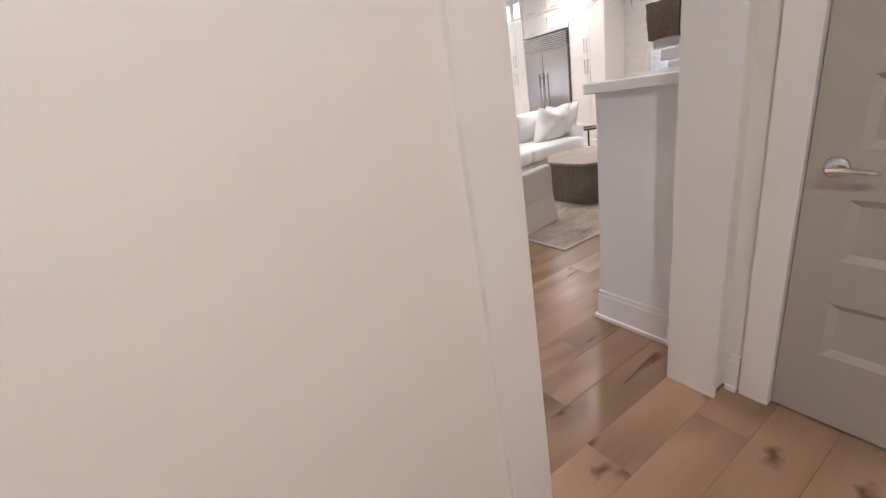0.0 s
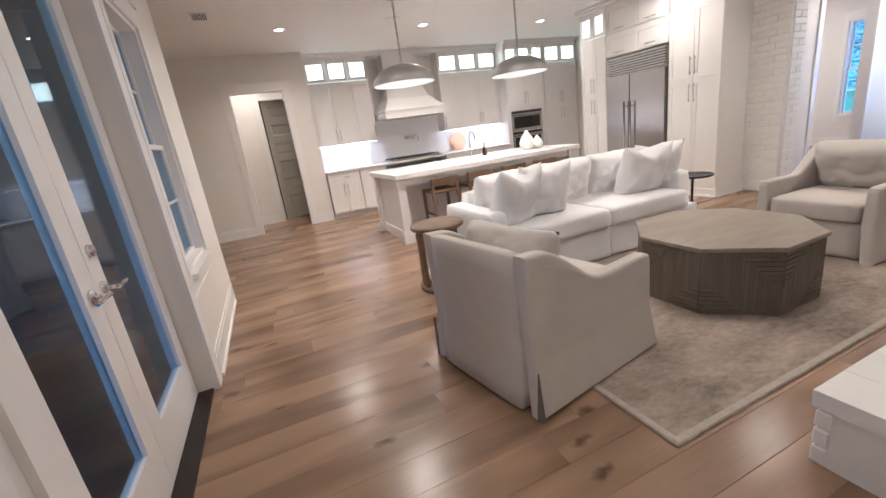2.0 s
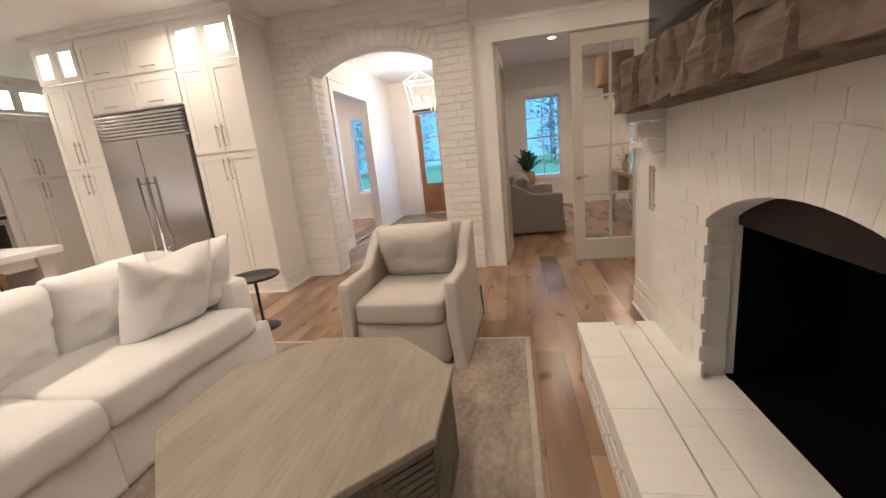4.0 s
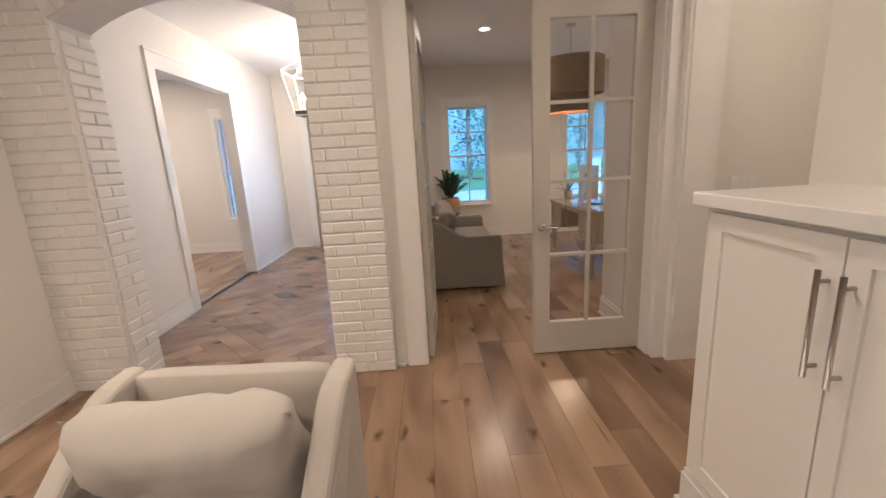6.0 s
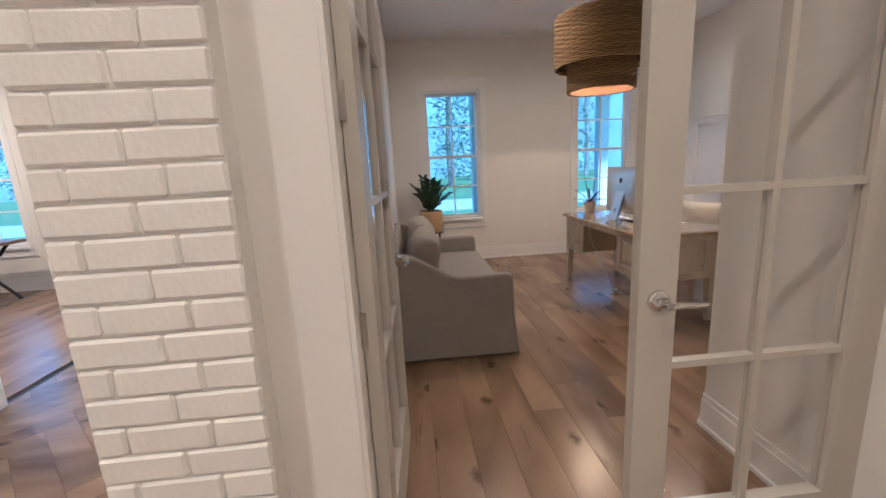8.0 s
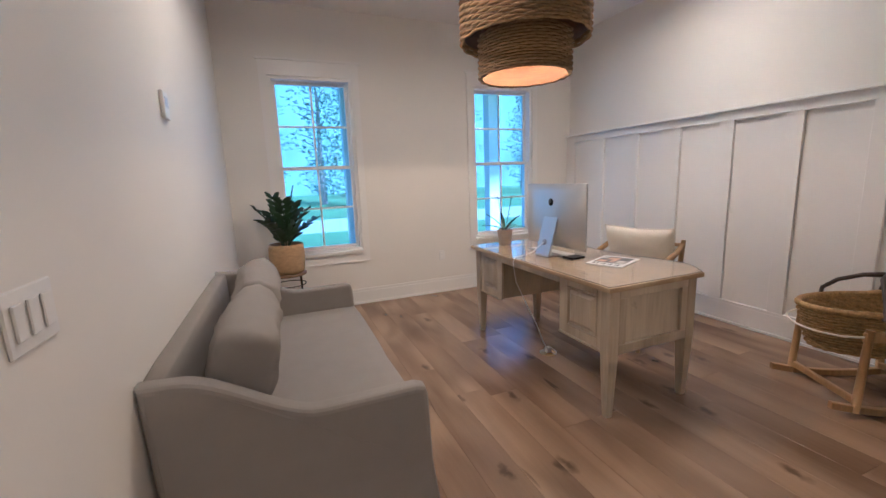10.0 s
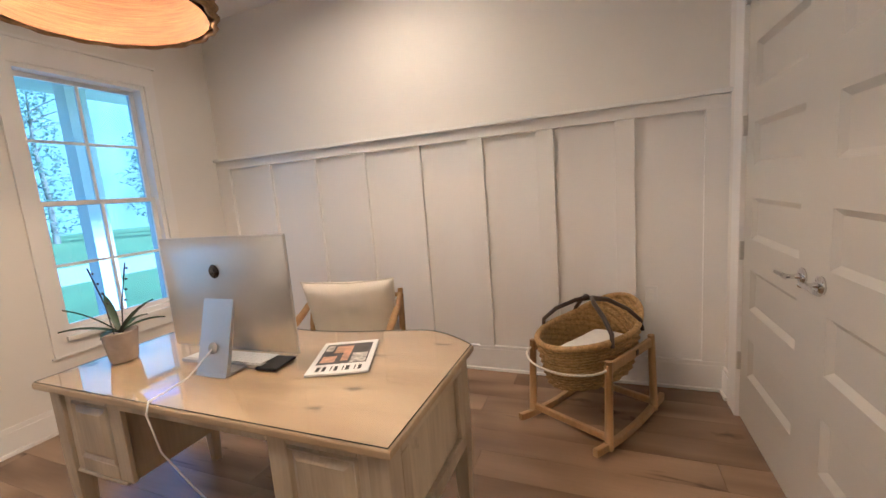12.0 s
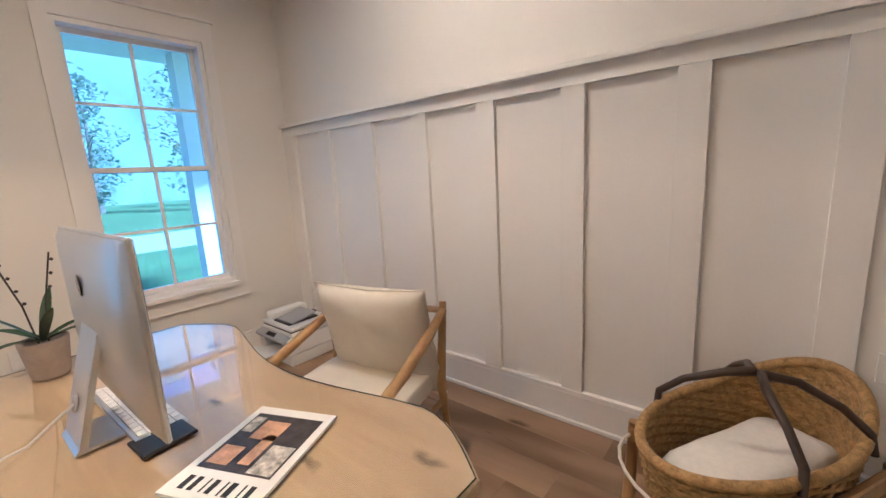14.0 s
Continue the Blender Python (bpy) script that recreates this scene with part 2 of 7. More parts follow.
LEATHER = mat("dark_brown_leather", (0.045, 0.028, 0.02), 0.5, vary=0.2, scale=20, bump=0.2)
LEAF = mat("dark_glossy_leaf", (0.016, 0.045, 0.016), 0.42, vary=0.35, scale=14)
BASKETPOT = mat("tan_fibre_pot", (0.42, 0.28, 0.14), 0.85, vary=0.25, scale=20, bump=0.6, bscale=110, stretch=(1, 1, 3))
WHITEP = mat("white_plastic", (0.80, 0.79, 0.77), 0.35, vary=0.02)
GREYP = mat("grey_plastic", (0.36, 0.36, 0.37), 0.45, vary=0.03)
ALU = mat("silver_aluminium", (0.62, 0.62, 0.62), 0.32, 0.85, vary=0.02)
CANGLOW = glow("lamp_glow", (1.0, 0.88, 0.62), 6.0)


# ---- building helpers ----
def B(bm, x0, x1, y0, y1, z0, z1):
    v = [bm.verts.new(c) for c in ((x0, y0, z0), (x1, y0, z0), (x1, y1, z0), (x0, y1, z0), (x0, y0, z1), (x1, y0, z1), (x1, y1, z1), (x0, y1, z1))]
    for f in ((3, 2, 1, 0), (4, 5, 6, 7), (0, 1, 5, 4), (1, 2, 6, 5), (2, 3, 7, 6), (3, 0, 4, 7)):
        bm.faces.new([v[i] for i in f])
    return v


def boxes(*rows):
    bm = bmesh.new()
    for r in rows:
        B(bm, *r)
    return bm


def rbox(x0, x1, y0, y1, z0, z1, w=0.01, seg=2):
    """A box with rounded edges."""
    bm = boxes((x0, x1, y0, y1, z0, z1))
    bmesh.ops.bevel(bm, geom=bm.edges[:], offset=w, segments=seg, affect="EDGES", profile=0.5)
    return bm


def smooth(bm):
    for f in bm.faces:
        f.smooth = True
    return bm


def lathe(profile, n=32):
    """Turns a profile of (radius, height) about z."""
    bm = bmesh.new()
    rings = [[bm.verts.new((r * math.cos(2 * math.pi * k / n), r * math.sin(2 * math.pi * k / n), z)) for k in range(n)] for r, z in profile]
    for a, b in zip(rings, rings[1:]):
        for k in range(n):
            bm.faces.new((a[k], a[(k + 1) % n], b[(k + 1) % n], b[k]))
    bmesh.ops.remove_doubles(bm, verts=bm.verts[:], dist=1e-5)
    bmesh.ops.recalc_face_normals(bm, faces=bm.faces[:])
    return smooth(bm)


def tube(bm, pts, r, n=8):
    """Adds a round bar along points; r may be one radius or one for each point."""
    pts = [Vector(p) for p in pts]
    rs = r if isinstance(r, (list, tuple)) else [r] * len(pts)
    up, last = Vector((0.31, 0.17, 0.93)), None
    for i, p in enumerate(pts):
        d = (pts[min(i + 1, len(pts) - 1)] - pts[max(i - 1, 0)]).normalized()
        a = d.cross(up).normalized()
        b = a.cross(d).normalized()
        up = b
        ring = [bm.verts.new(p + rs[i] * (math.cos(2 * math.pi * k / n) * a + math.sin(2 * math.pi * k / n) * b)) for k in range(n)]
        if last:
            for k in range(n):
                f = bm.faces.new((last[k], last[(k + 1) % n], ring[(k + 1) % n], ring[k]))
                f.smooth = True
        else:
            bm.faces.new(ring)
        last = ring
    bm.faces.new(last[::-1])
    return bm


def bar(pts, r, n=8):
    return tube(bmesh.new(), pts, r, n)


def prism(outline, lo, hi, axis="x", w=0.0, seg=2):
    """A flat outline given thickness along an axis; w rounds the rim."""
    put = {"x": lambda a, b, c: (c, a, b), "y": lambda a, b, c: (a, c, b), "z": lambda a, b, c: (a, b, c)}[axis]
    bm = bmesh.new()
    lower = [bm.verts.new(put(a, b, lo)) for a, b in outline]
    upper = [bm.verts.new(put(a, b, hi)) for a, b in outline]
    caps = [bm.faces.new(lower), bm.faces.new(upper[::-1])]
    k = len(outline)
    for i in range(k):
        bm.faces.new((lower[i], upper[i], upper[(i + 1) % k], lower[(i + 1) % k]))
    bmesh.ops.recalc_face_normals(bm, faces=bm.faces[:])
    if w:
        rim = list({e for f in caps for e in f.edges})
        bmesh.ops.bevel(bm, geom=rim, offset=w, segments=seg, affect="EDGES", profile=0.5)
    return bm


def pillow(w, d, h, seed=0, e=0.45, n=22, wrinkle=0.012, crush=0.0, pinch=0.06):
    """A stuffed cushion lying flat: a soft square with thin corners and slack creases."""
    bm = bmesh.new()
    rows = []
    for side in (1, -1):
        grid = []
        for i in range(n + 1):
            row = []
            for j in range(n + 1):
                u, v = 2 * i / n - 1, 2 * j / n - 1
                edge = max(0.0, (1 - u**4) * (1 - v**4)) ** e
                pin = 1 - pinch * (1 - abs(u)) ** 0.7 * abs(v) ** 3
                pin2 = 1 - pinch * (1 - abs(v)) ** 0.7 * abs(u) ** 3
                p = Vector((u * w / 2 * pin2, v * d / 2 * pin, 0))
                k = noise.noise(Vector((u * 1.9 + seed * 7.3, v * 1.9, side * 3.1))) * wrinkle * 2 + noise.noise(Vector((u * 5 + seed, v * 5, side))) * wrinkle
                p.z = side * (edge * h / 2 + k * edge)
                p.y -= crush * max(0, v) ** 3 * math.exp(-((u / 0.45) ** 2))
                row.append(bm.verts.new(p))
            grid.append(row)
        for i in range(n):
            for j in range(n):
                q = (grid[i][j], grid[i + 1][j], grid[i + 1][j + 1], grid[i][j + 1])
                f = bm.faces.new(q if side > 0 else q[::-1])
                f.smooth = True
        rows.append(grid)
    bmesh.ops.remove_doubles(bm, verts=bm.verts[:], dist=2e-4)
    return bm


def soft_box(x0, x1, y0, y1, z0, z1, r=0.05, seed=0, amp=0.008, cuts=7):
    """An upholstered block: rounded edges, and faces that bulge and sag a little."""
    bm = boxes((x0, x1, y0, y1, z0, z1))
    bmesh.ops.subdivide_edges(bm, edges=bm.edges[:], cuts=cuts, use_grid_fill=True)
    c = Vector(((x0 + x1) / 2, (y0 + y1) / 2, (z0 + z1) / 2))
    h = Vector(((x1 - x0) / 2, (y1 - y0) / 2, (z1 - z0) / 2))
    for v in bm.verts:
        q = v.co - c
        inner = Vector([max(-h[k] + r, min(h[k] - r, q[k])) for k in range(3)])
        away = q - inner
        if away.length > 1e-6:
            d = away.normalized()
            far = max(abs(away[k]) for k in range(3))
            q = inner + d * min(r, far if far < r else r)
        s = c + q
        v.co = s + q.normalized() * amp * (noise.noise(s * 3.1 + Vector((seed * 5.0, 0, 0))) + 0.5 * noise.noise(s * 9 + Vector((0, seed, 0))))
    return smooth(bm)


def turned(bm, m):
    bmesh.ops.transform(bm, matrix=m, verts=bm.verts[:])
    return bm


def part(name, bm, material, parent=None, label=""):
    me = bpy.data.meshes.new(name)
    bm.to_mesh(me)
    bm.free()
    me.materials.append(material)
    ob = new(name, me)
    ob.parent = parent
    if label:
        ob["label"] = label
    return ob


def thing(name, m, label, category, group=""):
    ob = new(name)
    ob.empty_display_size = 0.1
    ob.matrix_world = m
    return tagged(ob, label, category, group)


def structure(name, bm, material, label, category):
    return tagged(part(name, bm, material), label, category, kind="structure")


# ---- structure: walls ----
H = 3.05
AX0, AX1, ASP, ARISE = -1.345, 0.093, 2.40, 0.20
AMID, AHALF = (AX0 + AX1) / 2, (AX1 - AX0) / 2
ARAD = (AHALF**2 + ARISE**2) / (2 * ARISE)


def arch_z(x, half=AHALF, mid=AMID, spring=ASP, rise=ARISE):
    rad = (half**2 + rise**2) / (2 * rise)
    return spring + rise - rad + math.sqrt(max(0.0, rad**2 - (x - mid) ** 2))


def arch_wall(x0, x1, y0, y1):
    """The core of the brick wall with its segmental arch."""
    bm = boxes((x0, AX0, y0, y1, 0, H), (AX1, x1, y0, y1, 0, H))
    n = 20
    for k in range(n):
        a, b = AX0 + (AX1 - AX0) * k / n, AX0 + (AX1 - AX0) * (k + 1) / n
        v = [bm.verts.new(c) for c in ((a, y0, arch_z(a)), (b, y0, arch_z(b)), (b, y1, arch_z(b)), (a, y1, arch_z(a)), (a, y0, H), (b, y0, H), (b, y1, H), (a, y1, H))]
        for f in ((3, 2, 1, 0), (4, 5, 6, 7), (0, 1, 5, 4), (2, 3, 7, 6)):
            bm.faces.new([v[i] for i in f])
    return bm


brick_wall = structure("wall_north", arch_wall(-1.79, 0.515, 0.010, 0.32), MORTAR, "white painted brick wall with a segmental arch", "brick wall")
structure("wall_french_doors", boxes((0.515, 0.735, 0.08, 0.2, 0, H), (0.735, 2.35, 0.08, 0.2, 2.46, H), (2.35, 3.7, -0.03, 0.2, 0, H)), PAINT, "cream painted wall around the french doors", "wall")
structure("wall_office_west", boxes((0.5, 0.74, 0.2, 4.9, 0, H)), PAINT, "cream painted office wall", "wall")
structure("wall_vestibule", boxes((2.36, 2.5, 0.2, 0.69, 0, H)), PAINT, "short cream wall beside the french doors", "wall")
structure("wall_closet", boxes((2.36, 2.93, 0.69, 0.81, 0, H), (2.93, 4.48, 0.69, 0.81, 2.45, H), (4.48, 4.8, 0.69, 0.81, 0, H)), PAINT, "cream painted closet wall of the office", "wall")
structure("wall_office_east", boxes((4.8, 5.0, 0.2, 5.1, 0, H)), PAINT, "cream painted office wall above the wainscot", "wall")


def wall_with_holes(x0, x1, y0, y1, holes, flip=False):
    """A wall along x (or along y with flip) with rectangular holes (a, b, bottom, top)."""
    rows, a = [], x0
    for h0, h1, zb, zt in holes:
        rows.append((a, h0, 0, H))
        if zb > 0:
            rows.append((h0, h1, 0, zb))
        rows.append((h0, h1, zt, H))
        a = h1
    rows.append((a, x1, 0, H))
    if flip:
        return boxes(*((y0, y1, p, q, r, s) for p, q, r, s in rows))
    return boxes(*((p, q, y0, y1, r, s) for p, q, r, s in rows))


WZ0, WZ1 = 0.62, 2.40
NWIN = ((-5.06, -4.24), (-2.87, -2.05), (1.19, 1.99), (3.385, 4.205))
structure("wall_front", wall_with_holes(-6.0, 4.8, 4.9, 5.1, [(*NWIN[0], WZ0, WZ1), (*NWIN[1], WZ0, WZ1), (-1.28, -0.02, 0, 2.45), (*NWIN[2], WZ0, WZ1), (*NWIN[3], WZ0, WZ1)]), PAINT, "cream painted front wall with windows", "wall")
structure("wall_foyer_west", wall_with_holes(0.32, 4.9, -1.95, -1.81, [(1.68, 3.2, 0, 2.5)], True), PAINT, "white foyer wall with a wide cased opening", "wall")
structure("wall_dining", boxes((-6.0, -5.8, 1.12, 4.9, 0, H), (-6.83, -1.95, 1.0, 1.12, 0, H), (-4.3, -1.79, 0.06, 0.2, 0, H), (-1.95, -1.79, 0.2, 1.0, 0, H), (-4.3, -4.18, 0.2, 1.0, 0, H)), PAINT, "white walls of the dining room", "wall")
structure("wall_kitchen", boxes((-6.95, -6.83, -5.15, 1.12, 0, H)), PAINT, "white kitchen wall behind the cabinets", "wall")
structure("wall_kitchen_doorway", wall_with_holes(-9.3, -5.15, -6.36, -6.23, [(-6.45, -5.59, 0, 2.45)], True), PAINT, "off-white wall with a cased doorway", "wall")
structure("wall_back_hall", wall_with_holes(-7.2, -4.9, -7.47, -7.35, [(-6.0, -5.2, 0, 2.44)], True), PAINT, "off-white wall of the back hall", "wall")
structure("wall_back_hall_side", boxes((-9.2, -6.36, -7.3, -7.2, 0, H), (-7.35, -6.95, -5.15, -5.03, 0, H), (-9.3, -9.2, -7.3, -4.0, 0, H), (-9.2, -7.47, -4.1, -4.0, 0, H), (-6.95, -6.36, -5.27, -5.15, 0, H)), PAINT, "off-white side walls of the back hall", "wall")
SWIN = ((-1.85, -1.05), (1.02, 1.8))
structure("wall_patio", wall_with_holes(-2.6, 2.28, -7.0, -6.8, [(*SWIN[0], 0.72, 2.36), (-0.84, 0.76, 0, 2.46), (*SWIN[1], 0.72, 2.36)]), PAINT, "white patio wall with glass doors and windows", "wall")
structure("wall_nook", boxes((-2.8, -2.6, -9.3, -6.8, 0, H), (-6.36, -2.6, -9.5, -9.3, 0, H)), PAINT, "white walls of the breakfast nook", "wall")
structure("wall_hall", boxes((2.31, 2.47, -9.0, -6.775, 0, H), (2.31, 2.47, -6.775, -5.78, 2.5, H), (2.31, 2.47, -5.78, -5.56, 0, H), (2.47, 5.0, -9.12, -9.0, 0, H), (5.0, 5.12, -9.0, -5.56, 0, H)), PAINT, "cream hall walls with a cased opening", "wall")
structure("wall_hall_north", wall_with_holes(2.47, 5.0, -5.68, -5.56, [(2.64, 3.46, 0, 2.44)]), PAINT, "cream hall wall with a closed door", "wall")
structure("wall_east", boxes((2.28, 2.4, -5.56, -1.17, 0, H), (2.4, 3.82, -1.29, -1.17, 0, H), (3.7, 3.82, -1.17, -0.03, 0, H)), PAINT, "white east wall of the living room", "wall")
structure("ceiling", boxes((-9.4, 5.2, -9.6, 5.1, H, H + 0.12)), CEIL, "plain off-white painted ceiling", "ceiling")
structure("floor_base", boxes((-9.4, 5.2, -9.6, 5.1, -0.15, -0.012)), BLACK, "dark underlay below the floor boards", "floor")


# ---- structure: trim ----
def baseboard(x0, y0, x1, y1, nx, ny, h=0.17):
    """Skirting along a wall from one point to another; (nx, ny) points into the room."""
    t, q = 0.016, 0.03
    rows = []
    for th, z0, z1 in ((t, 0.02, h - 0.03), (t * 0.6, h - 0.03, h), (q, 0.0, 0.02)):
        a0, a1 = sorted((x0, x1 + nx * th)) if nx else sorted((x0, x1))
        b0, b1 = sorted((y0, y1 + ny * th)) if ny else sorted((y0, y1))
        rows.append((a0, a1, b0, b1, z0, z1))
    return structure("baseboard", boxes(*rows), TRIM, "white painted tall baseboard", "baseboard")


for r in (
    (0.74, 0.95, 0.74, 4.88, 1, 0), (0.77, 4.9, 4.64, 4.9, 0, -1), (2.36, 0.22, 2.36, 0.81, -1, 0), (2.36, 0.81, 2.77, 0.81, 0, 1), (4.64, 0.81, 4.76, 0.81, 0, 1),
    (0.52, 0.08, 0.58, 0.08, 0, -1), (2.69, -0.03, 3.7, -0.03, 0, -1), (3.7, -1.1, 3.7, -0.06, -1, 0),
    (-1.81, 0.34, -1.81, 1.56, 1, 0), (-1.81, 3.32, -1.81, 4.88, 1, 0), (-1.78, 4.9, -1.42, 4.9, 0, -1), (0.5, 0.34, 0.5, 4.88, -1, 0),
    (-5.8, 4.9, -1.97, 4.9, 0, -1), (-5.8, 1.2, -5.8, 4.88, 1, 0), (-1.78, -0.55, -1.78, 0.0, 1, 0),
    (-6.23, -9.25, -6.23, -6.58, 1, 0), (-6.23, -5.46, -6.23, -5.17, 1, 0), (-2.58, -6.8, -1.0, -6.8, 0, 1), (0.9, -6.8, 2.26, -6.8, 0, 1), (-2.6, -6.78, -2.6, -9.28, -1, 0),
    (2.53, -9.0, 5.0, -9.0, 0, 1), (2.47, -8.9, 2.47, -6.93, 1, 0), (3.6, -5.68, 4.98, -5.68, 0, -1), (2.49, -5.68, 2.53, -5.68, 0, -1), (-7.35, -7.18, -7.35, -6.12, 1, 0),
):
    baseboard(*r)


def casing_x(x0, x1, y, s, zt, w=0.115, t=0.02, z0=0.0, name="trim", head=0.15, label="white painted flat door casing"):
    """Casing round an opening in a wall along x; s is the side (+1 or -1) that it stands proud on."""
    a, b = sorted((y, y + s * t))
    a2, b2 = sorted((y, y + s * (t + 0.012)))
    return structure(name, boxes((x0 - w, x0, a, b, z0, zt), (x1, x1 + w, a, b, z0, zt), (x0 - w, x1 + w, a, b, zt, zt + head), (x0 - w - 0.02, x1 + w + 0.02, a2, b2, zt + head, zt + head + 0.025)), TRIM, label, "trim")


def casing_y(y0, y1, x, s, zt, w=0.115, t=0.02, head=0.15):
    a, b = sorted((x, x + s * t))
    a2, b2 = sorted((x, x + s * (t + 0.012)))
    return structure("trim", boxes((a, b, y0 - w, y0, 0, zt), (a, b, y1, y1 + w, 0, zt), (a, b, y0 - w, y1 + w, zt, zt + head), (a2, b2, y0 - w - 0.02, y1 + w + 0.02, zt + head, zt + head + 0.025)), TRIM, "white painted flat door casing", "trim")


casing_y(1.68, 3.2, -1.81, 1, 2.5)
casing_y(-6.45, -5.59, -6.23, 1, 2.45, 0.12)
casing_y(-6.0, -5.2, -7.35, 1, 2.44, 0.09, head=0.09)
casing_x(2.93, 4.48, 0.81, 1, 2.45, 0.14)
casing_x(2.64, 3.46, -5.68, -1, 2.44, 0.1)
casing_x(-0.84, 0.76, -6.8, 1, 2.46, 0.12)
casing_x(-1.28, -0.02, 4.9, -1, 2.45, 0.12)
# French door frame: flat casing on one side, deep stepped pilaster on the other
structure("trim", boxes((0.6, 0.735, 0.055, 0.08, 0, 2.46), (0.735, 0.75, 0.06, 0.2, 0, 2.46)), TRIM, "white painted casing beside the french doors", "trim")
structure("trim", boxes((2.335, 2.35, -0.02, 0.2, 0, 2.46), (2.35, 2.43, -0.07, -0.03, 0, 2.46), (2.43, 2.67, -0.12, -0.03, 0, 2.46), (2.45, 2.65, -0.132, -0.12, 0.2, 2.44)), TRIM, "white painted stepped pilaster beside the french doors", "trim")
structure("trim", boxes((0.58, 2.69, 0.05, 0.08, 2.46, 2.64), (0.56, 2.71, 0.035, 0.08, 2.64, 2.68)), TRIM, "white painted head casing over the french doors", "trim")
# Cased opening from the hall
structure("trim", boxes((2.29, 2.488, -6.775, -6.76, 0, 2.482), (2.47, 2.49, -6.895, -6.775, 0, 2.5), (2.29, 2.488, -5.798, -5.78, 0, 2.482), (2.29, 2.488, -6.775, -5.78, 2.482, 2.5)), TRIM, "white painted lining of the cased opening", "trim")
structure("trim", boxes((-6.83, -6.45, -5.15, -0.99, 2.971, 3.0), (-6.83, -6.41, -5.19, -0.99, 3.0, H), (-6.83, -6.14, -0.99, 0.97, 2.971, 3.0), (-6.83, -6.10, -0.99, 0.97, 3.0, H)), CABINET, "white crown moulding over the kitchen cabinets", "trim")

# ---- wainscot of the office ----
wains = [(4.785, 4.8, 0.81, 4.9, 0.17, 1.80), (4.758, 4.785, 0.81, 4.9, 0.0, 0.17), (4.758, 4.785, 0.81, 4.9, 0.17, 0.195), (4.758, 4.785, 0.81, 4.9, 1.745, 1.82), (4.728, 4.8, 0.81, 4.9, 1.82, 1.844), (4.742, 4.79, 0.81, 4.9, 0.0, 0.02)]
wains.append((4.758, 4.785, 4.74, 4.9, 0.195, 1.745))
for k in range(7):
    a = 4.74 - 0.49 * k - 0.375
    wains.append((4.758, 4.785, a - 0.115, a, 0.195, 1.745))
wains.append((4.758, 4.785, 0.81, 0.935, 0.195, 1.745))
wainscot = structure("wainscot", boxes(wains[0]), TRIM, "white painted board and batten wainscot", "wainscot")
for nm, w in zip(("baseboard", "rail", "rail", "cap_rail", "shoe_moulding") + ("batten",) * 9, wains[1:]):
    part(nm, rbox(*w, 0.0018, 1), TRIM, wainscot)


# ---- windows and doors ----
def window_y(name, x0, x1, z0, z1, y_in, y_out, s, label):
    """A double-hung window of two sashes with two by two panes each; s: the way into the room along y."""
    w = new(name)
    tagged(w, label, "window", kind="structure")
    ym = (y_in + y_out) / 2
    fr = 0.03
    part("window_frame", boxes((x0, x0 + fr, min(y_in, y_out), max(y_in, y_out), z0, z1), (x1 - fr, x1, min(y_in, y_out), max(y_in, y_out), z0, z1), (x0 + fr, x1 - fr, min(y_in, y_out), max(y_in, y_out), z1 - fr, z1), (x0 + fr, x1 - fr, min(y_in, y_out), max(y_in, y_out), z0, z0 + fr)), TRIM, w)
    zm = (z0 + z1) / 2
    a0, a1 = x0 + fr, x1 - fr
    for nm, lo, hi, yy in (("lower_sash", z0 + fr, zm + 0.018, ym + s * 0.02), ("upper_sash", zm - 0.018, z1 - fr, ym - s * 0.02)):
        f, t = 0.032, 0.018
        mid = (a0 + a1) / 2
        mz = (lo + hi) / 2
        sash = part(nm, boxes((a0, a0 + f, yy - t, yy + t, lo, hi), (a1 - f, a1, yy - t, yy + t, lo, hi), (a0 + f, a1 - f, yy - t, yy + t, lo, lo + f), (a0 + f, a1 - f, yy - t, yy + t, hi - f, hi), (mid - 0.009, mid + 0.009, yy - 0.012, yy + 0.012, lo + f, hi - f), (a0 + f, mid - 0.009, yy - 0.012, yy + 0.012, mz - 0.009, mz + 0.009), (mid + 0.009, a1 - f, yy - 0.012, yy + 0.012, mz - 0.009, mz + 0.009)), TRIM, w)
        for i in (0, 1):
            for j in (0, 1):
                px0, px1 = (a0 + f, mid - 0.009) if i == 0 else (mid + 0.009, a1 - f)
                pz0, pz1 = (lo + f, mz - 0.009) if j == 0 else (mz + 0.009, hi - f)
                p = part("pane", boxes((px0, px1, yy - 0.002, yy + 0.002, pz0, pz1)), PANE, sash)
                p.visible_shadow = False
    c, t, q = 0.075, s * 0.02, y_in
    def yb(d0, d1):
        return min(q + s * d0, q + s * d1), max(q + s * d0, q + s * d1)
    lo, hi = yb(0, 0.02)
    lo2, hi2 = yb(0, 0.035)
    part("window_casing", boxes((x0 - c, x0, lo, hi, z0 - 0.03, z1), (x1, x1 + c, lo, hi, z0 - 0.03, z1), (x0 - c, x1 + c, lo, hi, z1, z1 + 0.14), (x0 - c - 0.02, x1 + c + 0.02, lo2, hi2, z1 + 0.14, z1 + 0.16)), TRIM, w)
    lo, hi = yb(-0.05, 0.05)
    lo3, hi3 = yb(0, 0.016)
    part("window_sill", boxes((x0, x1, lo, hi, z0 - 0.03, z0), (x0 - c, x1 + c, lo3, hi3, z0 - 0.125, z0 - 0.03), (x0 - c - 0.015, x1 + c + 0.015, *yb(0.0, 0.022), z0 - 0.135, z0 - 0.125)), TRIM, w)
    return w


